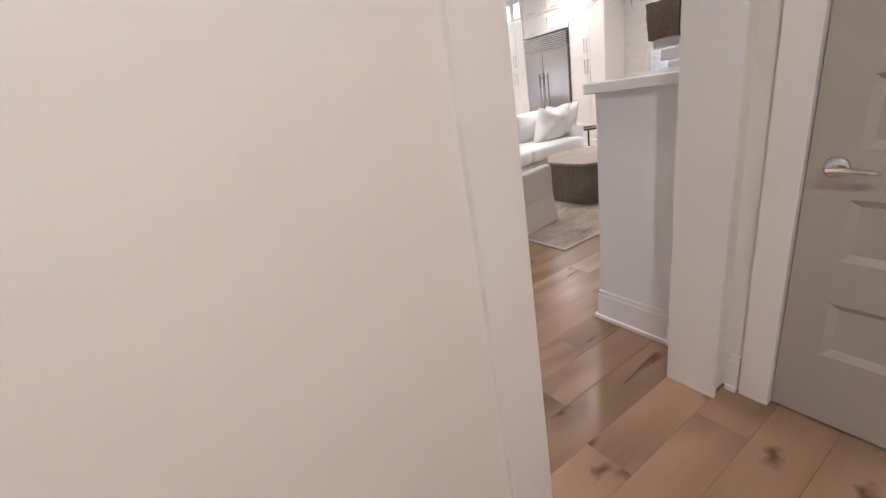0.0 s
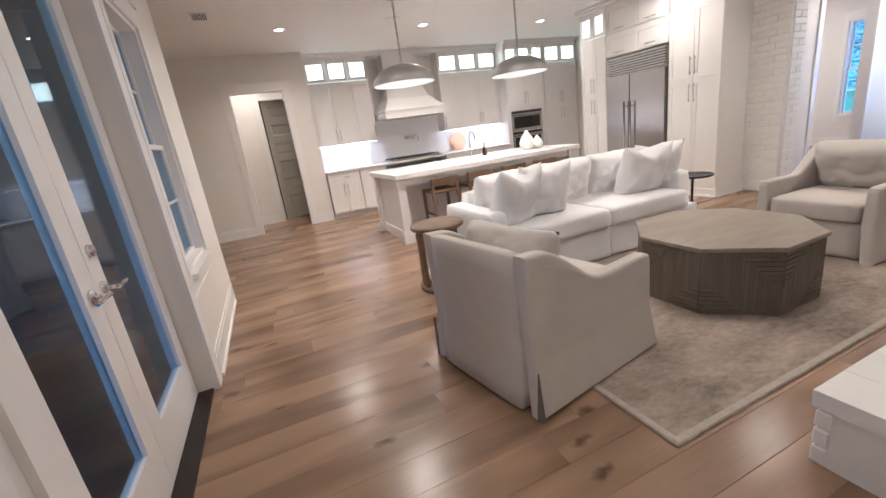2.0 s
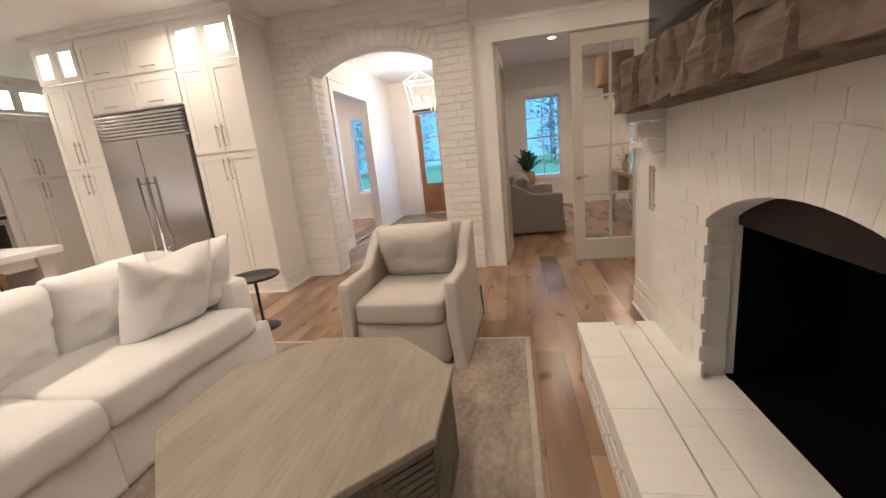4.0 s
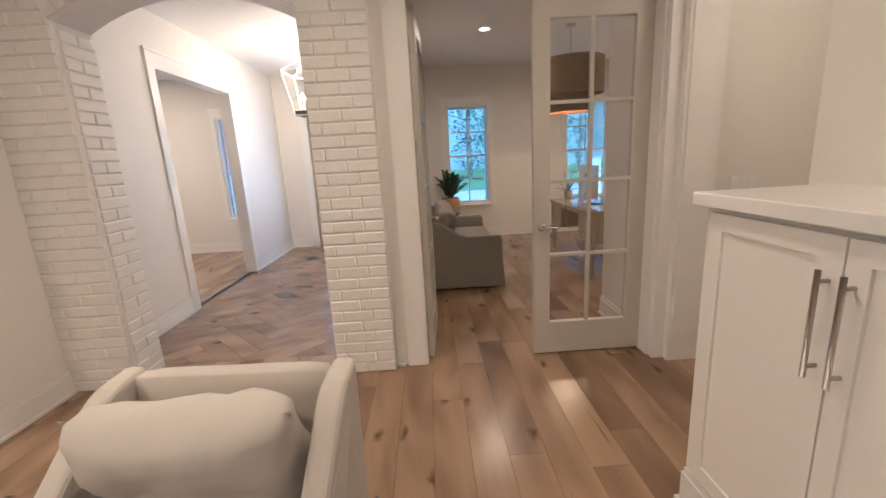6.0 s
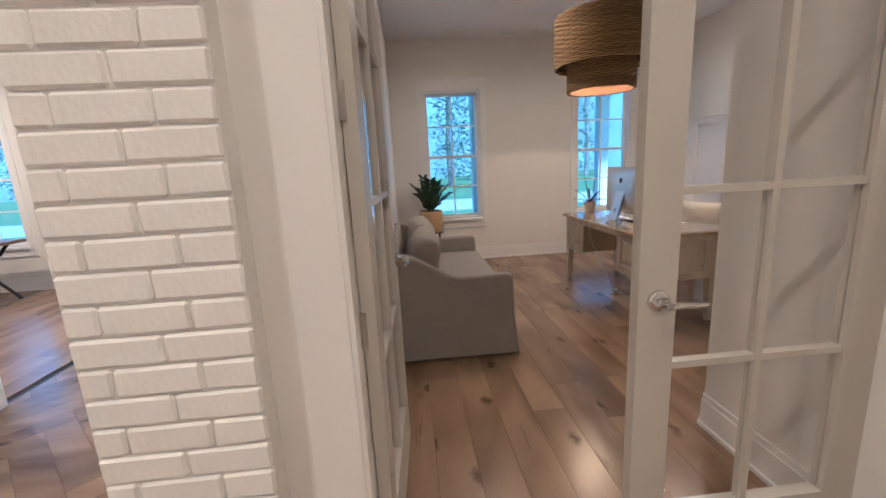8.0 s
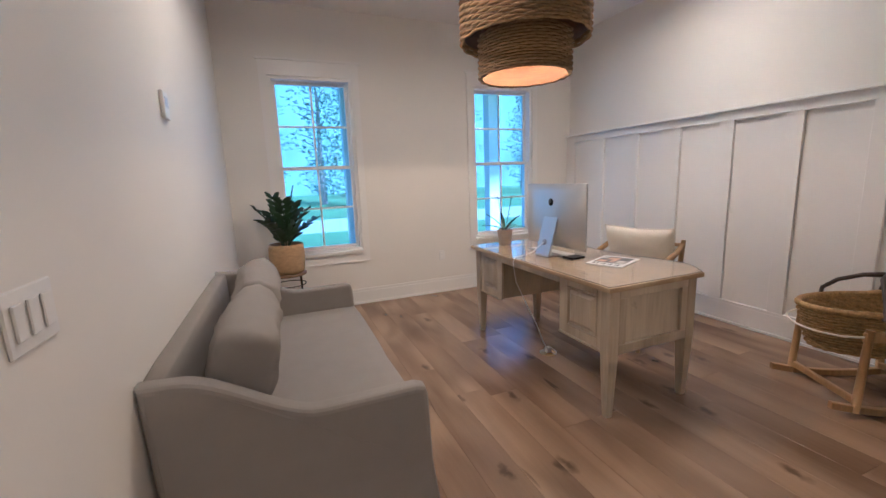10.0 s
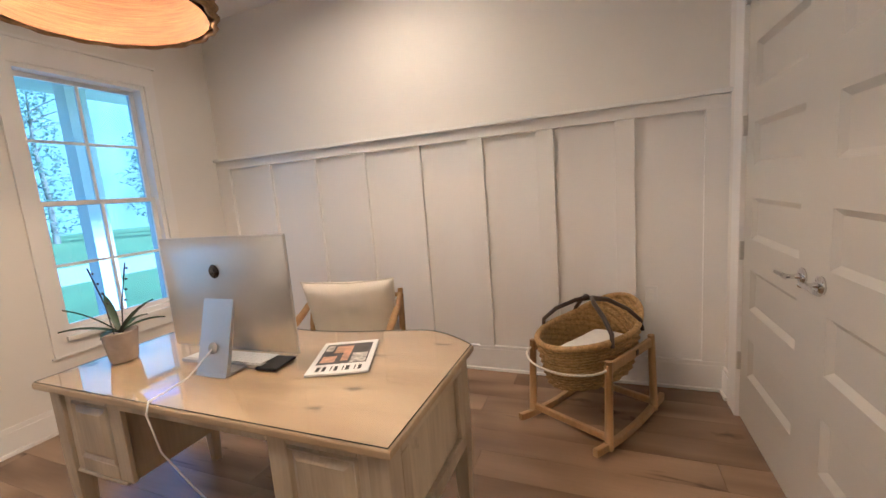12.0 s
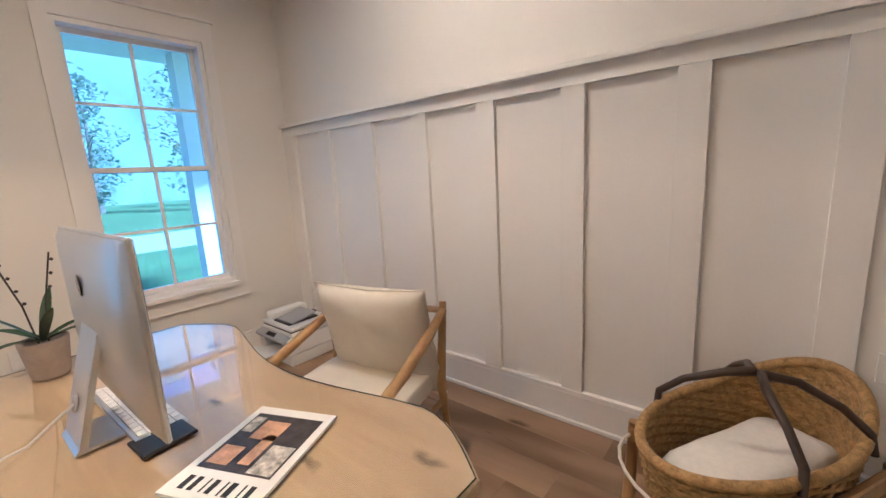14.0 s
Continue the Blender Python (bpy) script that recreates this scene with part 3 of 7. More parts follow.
for i, (a, b) in enumerate(NWIN):
    window_y("window_%d" % (i + 1), a, b, WZ0, WZ1, 4.9, 5.08, -1, "white double-hung window with eight panes onto the lawn")
for i, (a, b) in enumerate(SWIN):
    window_y("window_%d" % (i + 5), a, b, 0.72, 2.36, -6.8, -6.98, 1, "white double-hung window onto the shaded patio")


def lever(m, parent, flip=1, mat_=None):
    """A lever handle on a round rose, out along local -y; the lever runs along +x times flip."""
    rose = lathe([(0.0, 0.014), (0.02, 0.014), (0.031, 0.009), (0.033, 0.0), (0.0, 0.0)], 20)
    turned(rose, Matrix.Rotation(radians(90), 4, "X"))
    tube(rose, [(0, -0.01, 0), (0, -0.055, 0)], 0.009)
    tube(rose, [(-0.008 * flip, -0.055, 0), (0.03 * flip, -0.057, 0.002), (0.08 * flip, -0.056, -0.001), (0.112 * flip, -0.05, -0.004)], [0.011, 0.0095, 0.008, 0.007])
    turned(rose, m)
    return part("handle", rose, mat_ or CHROME, parent, "chrome lever handle")


def panel_door(name, m, w, h, t, material, label, rails=6, knob=True, knob_x=0.07, sides=(-1, 1), kind="structure"):
    """A solid door of stacked raised panels; local x from hinge to lock edge, y through the thickness."""
    d = new(name)
    d.matrix_world = m
    tagged(d, label, "door", kind=kind)
    st = 0.115
    bm = boxes((0, st, -t / 2, t / 2, 0, h), (w - st, w, -t / 2, t / 2, 0, h))
    rail, bot, top = 0.157, 0.285, 0.10
    ph = (h - bot - top - rail * (rails - 1)) / rails
    z = bot
    B(bm, st, w - st, -t / 2, t / 2, 0, bot)
    spans = []
    for k in range(rails):
        spans.append((z, z + ph))
        B(bm, st, w - st, -t / 2, t / 2, z + ph, z + ph + rail if k < rails - 1 else h)
        z += ph + rail
    part("frame", bm, material, d)
    for a, b in spans:
        pm = bmesh.new()
        for s in (-1, 1):
            y0, y1 = s * (t / 2 - 0.001), s * (t / 2 - 0.0175)
            o = [(st, a), (w - st, a), (w - st, b), (st, b)]
            g = 0.024
            q = [(st + g, a + g), (w - st - g, a + g), (w - st - g, b - g), (st + g, b - g)]
            vo = [pm.verts.new((x, y0, zz)) for x, zz in o]
            vi = [pm.verts.new((x, y1, zz)) for x, zz in q]
            pm.faces.new(vi)
            for i in range(4):
                pm.faces.new((vo[i], vo[(i + 1) % 4], vi[(i + 1) % 4], vi[i]))
        bmesh.ops.recalc_face_normals(pm, faces=pm.faces[:])
        part("panel", pm, material, d)
    if knob:
        for s in sides:
            lever(Matrix.Translation((w - knob_x, s * t / 2, 0.96)) @ (Matrix.Rotation(radians(180), 4, "Z") if s > 0 else Matrix()), d, -1 if s < 0 else 1)
    return d


def hinges(d, zs, t):
    for z in zs:
        part("hinge", boxes((-0.012, 0.012, -t / 2 - 0.014, -t / 2 + 0.004, z - 0.05, z + 0.05)), NICKEL, d, "brushed nickel hinge")


def french_leaf(name, m, w, h, label, flip=1):
    """A glazed door leaf of two by four panes; local x from hinge to lock edge."""
    d = new(name)
    d.matrix_world = m
    tagged(d, label, "door", kind="structure")
    t, st, top, bot = 0.042, 0.115, 0.13, 0.24
    cols, rows, mu = 2, 4, 0.022
    pw, ph = (w - 2 * st - mu) / 2, (h - top - bot - 3 * mu) / 4
    bm = boxes((0, st, -t / 2, t / 2, 0, h), (w - st, w, -t / 2, t / 2, 0, h), (st, w - st, -t / 2, t / 2, 0, bot), (st, w - st, -t / 2, t / 2, h - top, h))
    B(bm, st + pw, st + pw + mu, -t / 2 + 0.004, t / 2 - 0.004, bot, h - top)
    for k in range(1, 4):
        z = bot + k * ph + (k - 1) * mu
        B(bm, st, st + pw, -t / 2 + 0.006, t / 2 - 0.006, z, z + mu)
        B(bm, st + pw + mu, w - st, -t / 2 + 0.006, t / 2 - 0.006, z, z + mu)
    part("frame", bm, TAUPE, d)
    for i in range(cols):
        for j in range(rows):
            x, z = st + i * (pw + mu), bot + j * (ph + mu)
            p = part("pane", boxes((x, x + pw, -0.003, 0.003, z, z + ph)), GLASS, d)
            p.visible_shadow = False
    for s in (-1, 1):
        lever(Matrix.Translation((w - 0.06, s * t / 2, 0.96)) @ (Matrix.Rotation(radians(180), 4, "Z") if s > 0 else Matrix()), d, -1 if s < 0 else 1)
    return d


fl = french_leaf("door_1", pose(0.775, 0.16, 0.012, 0, 0, 87), 0.785, 2.43, "taupe glazed french door standing open against the wall")
fr_ = french_leaf("door_2", pose(2.335, 0.115, 0.012, 0, 0, 180), 0.79, 2.43, "taupe glazed french door standing closed")
hinges(fl, (0.3, 0.92, 1.55, 2.2), -0.042)
c1 = panel_door("door_3", pose(4.475, 0.79, 0.012, 0, 0, 180), 0.77, 2.43, 0.036, TAUPE, "taupe panelled closet door with chrome lever", sides=(1, -1))
c2 = panel_door("door_4", pose(2.935, 0.79, 0.012, 0, 0, 0), 0.77, 2.43, 0.036, TAUPE, "taupe panelled closet door with chrome lever", sides=(1, -1))
for d in (c1,):
    for z in (0.325, 0.945, 1.59, 2.22):
        part("hinge", boxes((-0.012, 0.012, -0.036, -0.014, z - 0.05, z + 0.05)), NICKEL, d, "brushed nickel hinge")
for z in (0.325, 0.945, 1.59, 2.22):
    part("hinge", boxes((-0.012, 0.012, 0.014, 0.036, z - 0.05, z + 0.05)), NICKEL, c2, "brushed nickel hinge")
panel_door("door_5", pose(3.455, -5.655, 0.012, 0, 0, 180), 0.81, 2.42, 0.036, GREIGE, "greige panelled hall door with chrome lever, closed", sides=(1,))
panel_door("door_6", pose(-7.41, -5.98, 0.012, 0, 0, 118), 0.78, 2.42, 0.036, GREIGE, "greige panelled door standing ajar", sides=(-1, 1))


def patio_door(name, m, w, h, label):
    d = new(name)
    d.matrix_world = m
    tagged(d, label, "door", kind="structure")
    st, t = 0.12, 0.045
    part("frame", boxes((0, st, -t / 2, t / 2, 0, h), (w - st, w, -t / 2, t / 2, 0, h), (st, w - st, -t / 2, t / 2, 0, 0.26), (st, w - st, -t / 2, t / 2, h - 0.13, h)), TRIM, d)
    p = part("pane", boxes((st, w - st, -0.004, 0.004, 0.26, h - 0.13)), PANE, d)
    p.visible_shadow = False
    return d


pd1 = patio_door("door_7", pose(-0.83, -6.93, 0.02), 0.785, 2.43, "white patio door with one tall glass pane")
pd2 = patio_door("door_8", pose(-0.04, -6.93, 0.02), 0.785, 2.43, "white patio door with one tall glass pane")
lever(Matrix.Translation((0.725, 0.0225, 0.94)) @ Matrix.Rotation(radians(180), 4, "Z"), pd1, 1)
lever(Matrix.Translation((0.06, 0.0225, 0.94)) @ Matrix.Rotation(radians(180), 4, "Z"), pd2, -1)
part("deadbolt", turned(lathe([(0, 0.02), (0.022, 0.018), (0.027, 0.0), (0, 0)], 16), Matrix.Translation((0.725, 0.0225, 1.1)) @ Matrix.Rotation(radians(-90), 4, "X")), CHROME, pd1, "chrome deadbolt")
structure("threshold", boxes((-0.84, 0.76, -7.0, -6.82, 0, 0.018)), mat("dark_bronze", (0.03, 0.022, 0.018), 0.4, 0.5), "dark bronze patio door threshold", "threshold")


def front_leaf(name, m, w, h):
    d = new(name)
    d.matrix_world = m
    tagged(d, "stained wooden front door with three glass lights", "door", kind="structure")
    st, t = 0.12, 0.045
    rows = [(0, st, -t / 2, t / 2, 0, h), (w - st, w, -t / 2, t / 2, 0, h), (st, w - st, -t / 2, t / 2, 0, 0.7), (st, w - st, -t / 2, t / 2, h - 0.14, h)]
    gh = (h - 0.84) / 3
    for k in (1, 2):
        rows.append((st, w - st, -t / 2 + 0.005, t / 2 - 0.005, 0.7 + k * gh - 0.012, 0.7 + k * gh + 0.012))
    part("frame", boxes(*rows), FRONTDOOR, d)
    part("panel", rbox(st + 0.04, w - st - 0.04, -t / 2 - 0.01, t / 2 + 0.01, 0.16, 0.6, 0.012), FRONTDOOR, d)
    for k in range(3):
        p = part("pane", boxes((st, w - st, -0.004, 0.004, 0.7 + k * gh + (0.012 if k else 0), 0.7 + (k + 1) * gh - (0.012 if k < 2 else 0))), PANE, d)
        p.visible_shadow = False
    return d


front_leaf("door_9", pose(-1.27, 4.98, 0.012), 0.615, 2.43)
front_leaf("door_10", pose(-0.03, 4.98, 0.012, 0, 0, 180), 0.615, 2.43)


# ---- ceiling fixtures ----
def can_light(x, y, watts=4.6, spread=150):
    t = thing("recessed_light", pose(x, y, H), "small round recessed ceiling light, real or added, switched on", "ceiling light", "recessed ceiling lights")
    part("trim_ring", lathe([(0.06, -0.004), (0.085, -0.006), (0.092, 0.0), (0.06, 0.0), (0.06, -0.004)], 24), TRIM, t)
    part("lens", lathe([(0.0, -0.003), (0.06, -0.003), (0.06, 0.0), (0.0, 0.0)], 24), CANGLOW, t)
    area_lamp("recessed_lamp", pose(x, y, H - 0.012), watts, 0.12, color=WARM, spread=spread)


# Living-room cans continue the kitchen grid unseen, added to light the room
for cx, cy in ((-4.77, -5.56), (-4.77, -3.36), (-4.77, -1.05), (-2.41, -1.1), (-2.41, -5.2), (-0.6, -5.2), (-0.6, -1.1), (1.1, -1.1), (1.1, -5.9), (-2.41, -3.3), (0.2, -3.3)):
    can_light(cx, cy, (5.2 if cy > -2 else 7.6) if cx < -2 else 2.8 if cy < -5 else 4.3)
can_light(1.65, 2.87, 5.4, 165)
can_light(3.85, 2.87, 5.4, 165)
# Unseen can added to brighten the wall beside the french doors
can_light(2.95, -1.0, 2.4)
# Hall, dining and back-hall cans are likewise added, with no fixture in view
can_light(3.9, -7.6, 9.0, 180)
can_light(-3.8, 3.2, 17, 180)
can_light(-6.8, -6.3, 3.5)


# ---- kitchen ----
GLASSGLOW = glow("cabinet_light", (1.0, 0.95, 0.70), 0.8)
FROST = glass_mat("seeded_glass", 0.15)


def front(parent, x0, x1, z0, z1, handle="", glass=False):
    """A shaker door or drawer front with its bar handle; local front at y = 0."""
    g, f, t = 0.0025, 0.058, 0.02
    a, b, lo, hi = x0 + g, x1 - g, z0 + g, z1 - g
    if min(b - a, hi - lo) < 0.16:
        f = 0.035
    rows = [(a, a + f, -t, 0, lo, hi), (b - f, b, -t, 0, lo, hi), (a + f, b - f, -t, 0, lo, lo + f), (a + f, b - f, -t, 0, hi - f, hi)]
    if not glass:
        rows.append((a + f, b - f, -t + 0.009, 0, lo + f, hi - f))
    d = part("door" if hi - lo > 0.25 else "drawer", boxes(*rows), CABINET, parent)
    if glass:
        part("pane", boxes((a + f, b - f, -0.012, -0.008, lo + f, hi - f)), FROST, d, "lit glass pane").visible_shadow = False
    if handle:
        bm = bmesh.new()
        if handle == "h":
            c, z = (a + b) / 2, (lo + hi) / 2 if hi - lo < 0.3 else lo + 0.05
            ln = min(0.09, (b - a) * 0.3)
            ends = ((c - ln, z), (c + ln, z))
        else:
            c = a + 0.032 if "l" in handle else b - 0.032
            z = lo + 0.17 if "b" in handle else (hi - 0.17 if "t" in handle else (lo + hi) / 2)
            ends = ((c, z - 0.12), (c, z + 0.12))
        (p, q), (r, s) = ends
        tube(bm, [(p, -0.05, q), (r, -0.05, s)], 0.006)
        for k in (0.12, 0.88):
            tube(bm, [(p + (r - p) * k, -0.05, q + (s - q) * k), (p + (r - p) * k, -0.015, q + (s - q) * k)], 0.005, 6)
        part("handle", bm, NICKEL, d, "brushed nickel bar handle")
    return d


def cabinet(name, m, w, d, z0, z1, fronts, label, kick=False, lit=()):
    c = thing(name, m, label, "cabinet", "white kitchen cabinets")
    if not lit:
        rows = [(0, w, 0.001, d, z0 + (0.1 if kick else 0), z1)]
    else:
        lo, hi = min(h[2] for h in lit), max(h[3] for h in lit)
        rows = [(0, w, 0.001, d, z0 + (0.1 if kick else 0), lo)]
        part("top_panel", boxes((0, w, 0.001, d, hi, z1)), CABINET, c)
        for a in (0, w - 0.02):
            part("side_panel", boxes((a, a + 0.02, 0.001, d, lo, hi)), CABINET, c)
        part("lit_back", boxes((0.02, w - 0.02, 0.16, 0.18, lo, hi)), GLASSGLOW, c, "glowing cabinet interior")
    if kick:
        part("toe_kick", boxes((0.0, w, 0.07, d, 0, 0.1)), CABINET, c)
    part("body", boxes(*rows), CABINET, c)
    for f in fronts:
        front(c, *f)
    for a, b, lo, hi in lit:
        front(c, a, b, lo, hi, "", True)
    return c


XF, XU = -6.18, -6.49
G0, G1 = 2.55, 2.93


def west(x, y):
    return pose(x, y, 0, 0, 0, 90)


for y, w in ((-5.13, 0.62), (-4.5, 0.55), (-2.6, 0.78), (-1.8, 0.8)):
    cabinet("base_cabinet", west(XF, y), w, 0.64, 0, 0.885, [(0, w, 0.71, 0.875, "h"), (0, w / 2, 0.11, 0.71, "rt"), (w / 2, w, 0.11, 0.71, "lt")], "white shaker base cabinet with a drawer over two doors", True)
cabinet("base_cabinet", west(XF, -3.94), 1.33, 0.64, 0, 0.76, [(0, 0.66, 0.11, 0.42, "h"), (0.66, 1.33, 0.11, 0.42, "h"), (0, 0.66, 0.42, 0.75, "h"), (0.66, 1.33, 0.42, 0.75, "h")], "white shaker drawer cabinet below the cooktop", True)
cabinet("wall_cabinet", west(XU, -5.13), 1.2, 0.34, 1.39, 2.97, [(0, 0.42, 1.40, 2.53, "rb"), (0.42, 0.84, 1.40, 2.53, "lb"), (0.84, 1.2, 1.40, 2.53, "rb")], "white shaker wall cabinet with lit glass top doors", lit=[(0, 0.4, G0, G1), (0.4, 0.8, G0, G1), (0.8, 1.2, G0, G1)])
cabinet("wall_cabinet", west(XU, -2.42), 1.42, 0.34, 1.39, 2.97, [(0, 0.44, 1.40, 2.53, "lb"), (0.44, 0.93, 1.40, 2.53, "rb"), (0.93, 1.42, 1.40, 2.53, "lb")], "white shaker wall cabinet with lit glass top doors", lit=[(0, 0.47, G0, G1), (0.47, 0.94, G0, G1), (0.94, 1.42, G0, G1)])
oven_unit = cabinet("oven_cabinet", west(XF, -0.99), 1.03, 0.64, 0, 2.97, [(0.02, 0.51, 1.70, 2.53, "rb"), (0.51, 1.01, 1.70, 2.53, "lb"), (0.02, 1.01, 0.11, 0.45, "h")], "white tall cabinet around two wall ovens", True, lit=[(0, 0.34, G0, G1), (0.34, 0.69, G0, G1), (0.69, 1.03, G0, G1)])
cabinet("pantry_cabinet", west(XF, 0.05), 0.92, 0.64, 0, 2.97, [(0, 0.46, 1.62, 2.53, "rb"), (0.46, 0.92, 1.62, 2.53, "lb"), (0, 0.46, 0.11, 1.61, "rt"), (0.46, 0.92, 0.11, 1.61, "lt")], "white tall pantry cabinet with lit glass top doors", True, lit=[(0, 0.46, G0, G1), (0.46, 0.92, G0, G1)])


def oven(y0, z0, z1, label):
    o = thing("wall_oven", west(XF - 0.02, y0), label, "oven")
    w = 0.84
    part("body", rbox(0, w, -0.025, 0.4, z0, z1, 0.004, 1), STEEL, o)
    part("window", boxes((0.07, w - 0.07, -0.031, -0.0255, z0 + 0.06, z1 - 0.13)), BLACKGLASS, o, "black glass oven window")
    part("control_panel", boxes((0.02, w - 0.02, -0.03, -0.0255, z1 - 0.06, z1 - 0.012)), BLACKGLASS, o, "dark control strip")
    bm = bar([(0.06, -0.075, z1 - 0.095), (w - 0.06, -0.075, z1 - 0.095)], 0.011)
    for x in (0.1, w - 0.1):
        tube(bm, [(x, -0.075, z1 - 0.095), (x, -0.026, z1 - 0.095)], 0.008, 6)
    part("handle", bm, STEEL, o)
    return o


oven(-0.9, 1.16, 1.60, "stainless built-in microwave oven with black glass door")
oven(-0.9, 0.47, 1.15, "stainless built-in wall oven with black glass door")
# Hood
hood = thing("range_hood", pose(0, 0, 0), "white plaster range hood with a sloped skirt", "range hood")
part("band", boxes((-6.82, -5.85, -3.89, -2.63, 1.745, 1.87)), CABINET, hood)
part("moulding", boxes((-6.82, -5.83, -3.91, -2.61, 1.87, 1.895)), CABINET, hood)
part("chimney", boxes((-6.82, -6.42, -3.62, -2.9, 2.43, 2.97)), CABINET, hood)
bm = bmesh.new()
lo = [bm.verts.new(c) for c in ((-6.82, -3.87, 1.895), (-5.87, -3.87, 1.895), (-5.87, -2.65, 1.895), (-6.82, -2.65, 1.895))]
mid = [bm.verts.new(c) for c in ((-6.82, -3.70, 2.12), (-6.18, -3.70, 2.12), (-6.18, -2.82, 2.12), (-6.82, -2.82, 2.12))]
hi = [bm.verts.new(c) for c in ((-6.82, -3.62, 2.43), (-6.42, -3.62, 2.43), (-6.42, -2.9, 2.43), (-6.82, -2.9, 2.43))]
for a, b in ((lo, mid), (mid, hi)):
    for k in range(4):
        bm.faces.new((a[k], a[(k + 1) % 4], b[(k + 1) % 4], b[k]))
part("skirt", bm, CABINET, hood)
part("filter", boxes((-6.7, -5.95, -3.8, -2.72, 1.735, 1.744)), STEEL, hood, "stainless filter panel")
structure("backsplash", boxes((-6.828, -6.818, -5.13, -1.0, 0.925, 1.75)), QUARTZ, "white stone backsplash slab", "backsplash")
ct = thing("kitchen_counter", pose(0, 0, 0), "white quartz countertop along the kitchen wall", "countertop")
part("slab", rbox(-6.818, -6.13, -5.15, -1.0, 0.887, 0.925, 0.004, 1), QUARTZ, ct)
cook = thing("cooktop", pose(-6.45, -3.27, 0.925), "black gas cooktop with cast iron grates", "cooktop")
part("tray", rbox(-0.28, 0.33, -0.55, 0.55, 0.0, 0.03, 0.006, 1), STEEL, cook)
for k in range(3):
    bm = bmesh.new()
    y = -0.36 + 0.36 * k
    for dx in (-0.2, 0.0, 0.2):
        tube(bm, [(dx, y - 0.16, 0.05), (dx, y + 0.16, 0.05)], 0.008, 6)
    for dy in (-0.16, 0.0, 0.16):
        tube(bm, [(-0.22, y + dy, 0.05), (0.22, y + dy, 0.05)], 0.008, 6)
    for dx in (-0.2, 0.2):
        for dy in (-0.16, 0.16):
            tube(bm, [(dx, y + dy, 0.028), (dx, y + dy, 0.05)], 0.009, 6)
    part("grate", bm, BLACK, cook)
pf = thing("pot_filler", pose(-6.818, -3.05, 1.32), "bronze folding pot filler tap on the backsplash", "tap")
part("arm", bar([(0, 0, 0), (0.06, 0, 0), (0.07, -0.02, 0.02), (0.1, -0.22, 0.02), (0.11, -0.24, 0.05), (0.2, -0.02, 0.05), (0.22, 0.0, 0.05), (0.24, 0.02, 0.0), (0.24, 0.02, -0.06)], 0.011), NICKEL, pf)
# Lamps under the wall cabinets
for y0, y1 in ((-5.1, -3.95), (-2.4, -1.02)):
    ul = thing("under_cabinet_light", pose(-6.6, (y0 + y1) / 2, 1.388), "slim light strip under the wall cabinet, on", "light strip")
    part("strip", boxes((-0.02, 0.02, -(y1 - y0) / 2, (y1 - y0) / 2, -0.008, 0.0)), glow("strip_glow", (1.0, 0.85, 0.75), 2.2), ul)
    area_lamp("under_cabinet_lamp", pose(-6.58, (y0 + y1) / 2, 1.375), 0.8, 0.05, y1 - y0, (1.0, 0.80, 0.66))
# Fridge wall
YF = -0.55
cabinet("pantry_cabinet", pose(-4.3, YF, 0), 0.58, 0.6, 0, 2.97, [(0, 0.29, 1.62, 2.53, "rb"), (0.29, 0.58, 1.62, 2.53, "lb"), (0, 0.29, 0.11, 1.61, "rt"), (0.29, 0.58, 0.11, 1.61, "lt")], "white tall pantry cabinet with lit glass top doors", True, lit=[(0, 0.29, G0, G1), (0.29, 0.58, G0, G1)])
cabinet("fridge_cabinet", pose(-3.71, YF, 0), 1.16, 0.6, 2.17, 2.97, [(0, 0.58, 2.18, 2.5, "h"), (0.58, 1.16, 2.18, 2.5, "h"), (0, 0.58, 2.53, 2.92, "h"), (0.58, 1.16, 2.53, 2.92, "h")], "white cabinet bridging the refrigerator")
tall = cabinet("pantry_cabinet", pose(-2.54, YF, 0), 0.75, 0.6, 0, 2.97, [(0, 0.375, 1.62, 2.53, "rb"), (0.375, 0.75, 1.62, 2.53, "lb"), (0, 0.375, 0.17, 1.61, "rt"), (0.375, 0.75, 0.17, 1.61, "lt")], "white tall pantry cabinet with furniture feet", True, lit=[(0.03, 0.375, G0, G1), (0.375, 0.72, G0, G1)])
structure("trim", boxes((-4.32, -1.76, -0.6, 0.0, 2.97, 3.01), (-4.34, -1.74, -0.64, 0.0, 3.01, H)), CABINET, "white crown moulding over the pantry cabinets", "trim")
structure("baseboard", boxes((-2.54, -1.775, YF - 0.018, YF, 0, 0.11), (-2.54, -1.765, YF - 0.03, YF, 0, 0.02)), TRIM, "white plinth under the pantry cabinet", "baseboard")
fridge = thing("refrigerator", pose(-3.69, YF - 0.03, 0), "wide stainless built-in refrigerator with louvred top", "refrigerator")
part("body", boxes((0, 1.12, 0.03, 0.6, 0.0, 2.15)), STEEL, fridge)
part("freezer_door", rbox(0.005, 0.475, -0.02, 0.029, 0.1, 1.86, 0.006), STEEL, fridge)
part("fridge_door", rbox(0.485, 1.115, -0.02, 0.029, 0.1, 1.86, 0.006), STEEL, fridge)
for k in range(7):
    part("louvre", rbox(0.01, 1.11, -0.03, 0.029, 1.885 + 0.037 * k, 1.912 + 0.037 * k, 0.008), STEEL, fridge)
part("kickplate", boxes((0.01, 1.11, 0.0, 0.029, 0.01, 0.095)), STEEL, fridge)
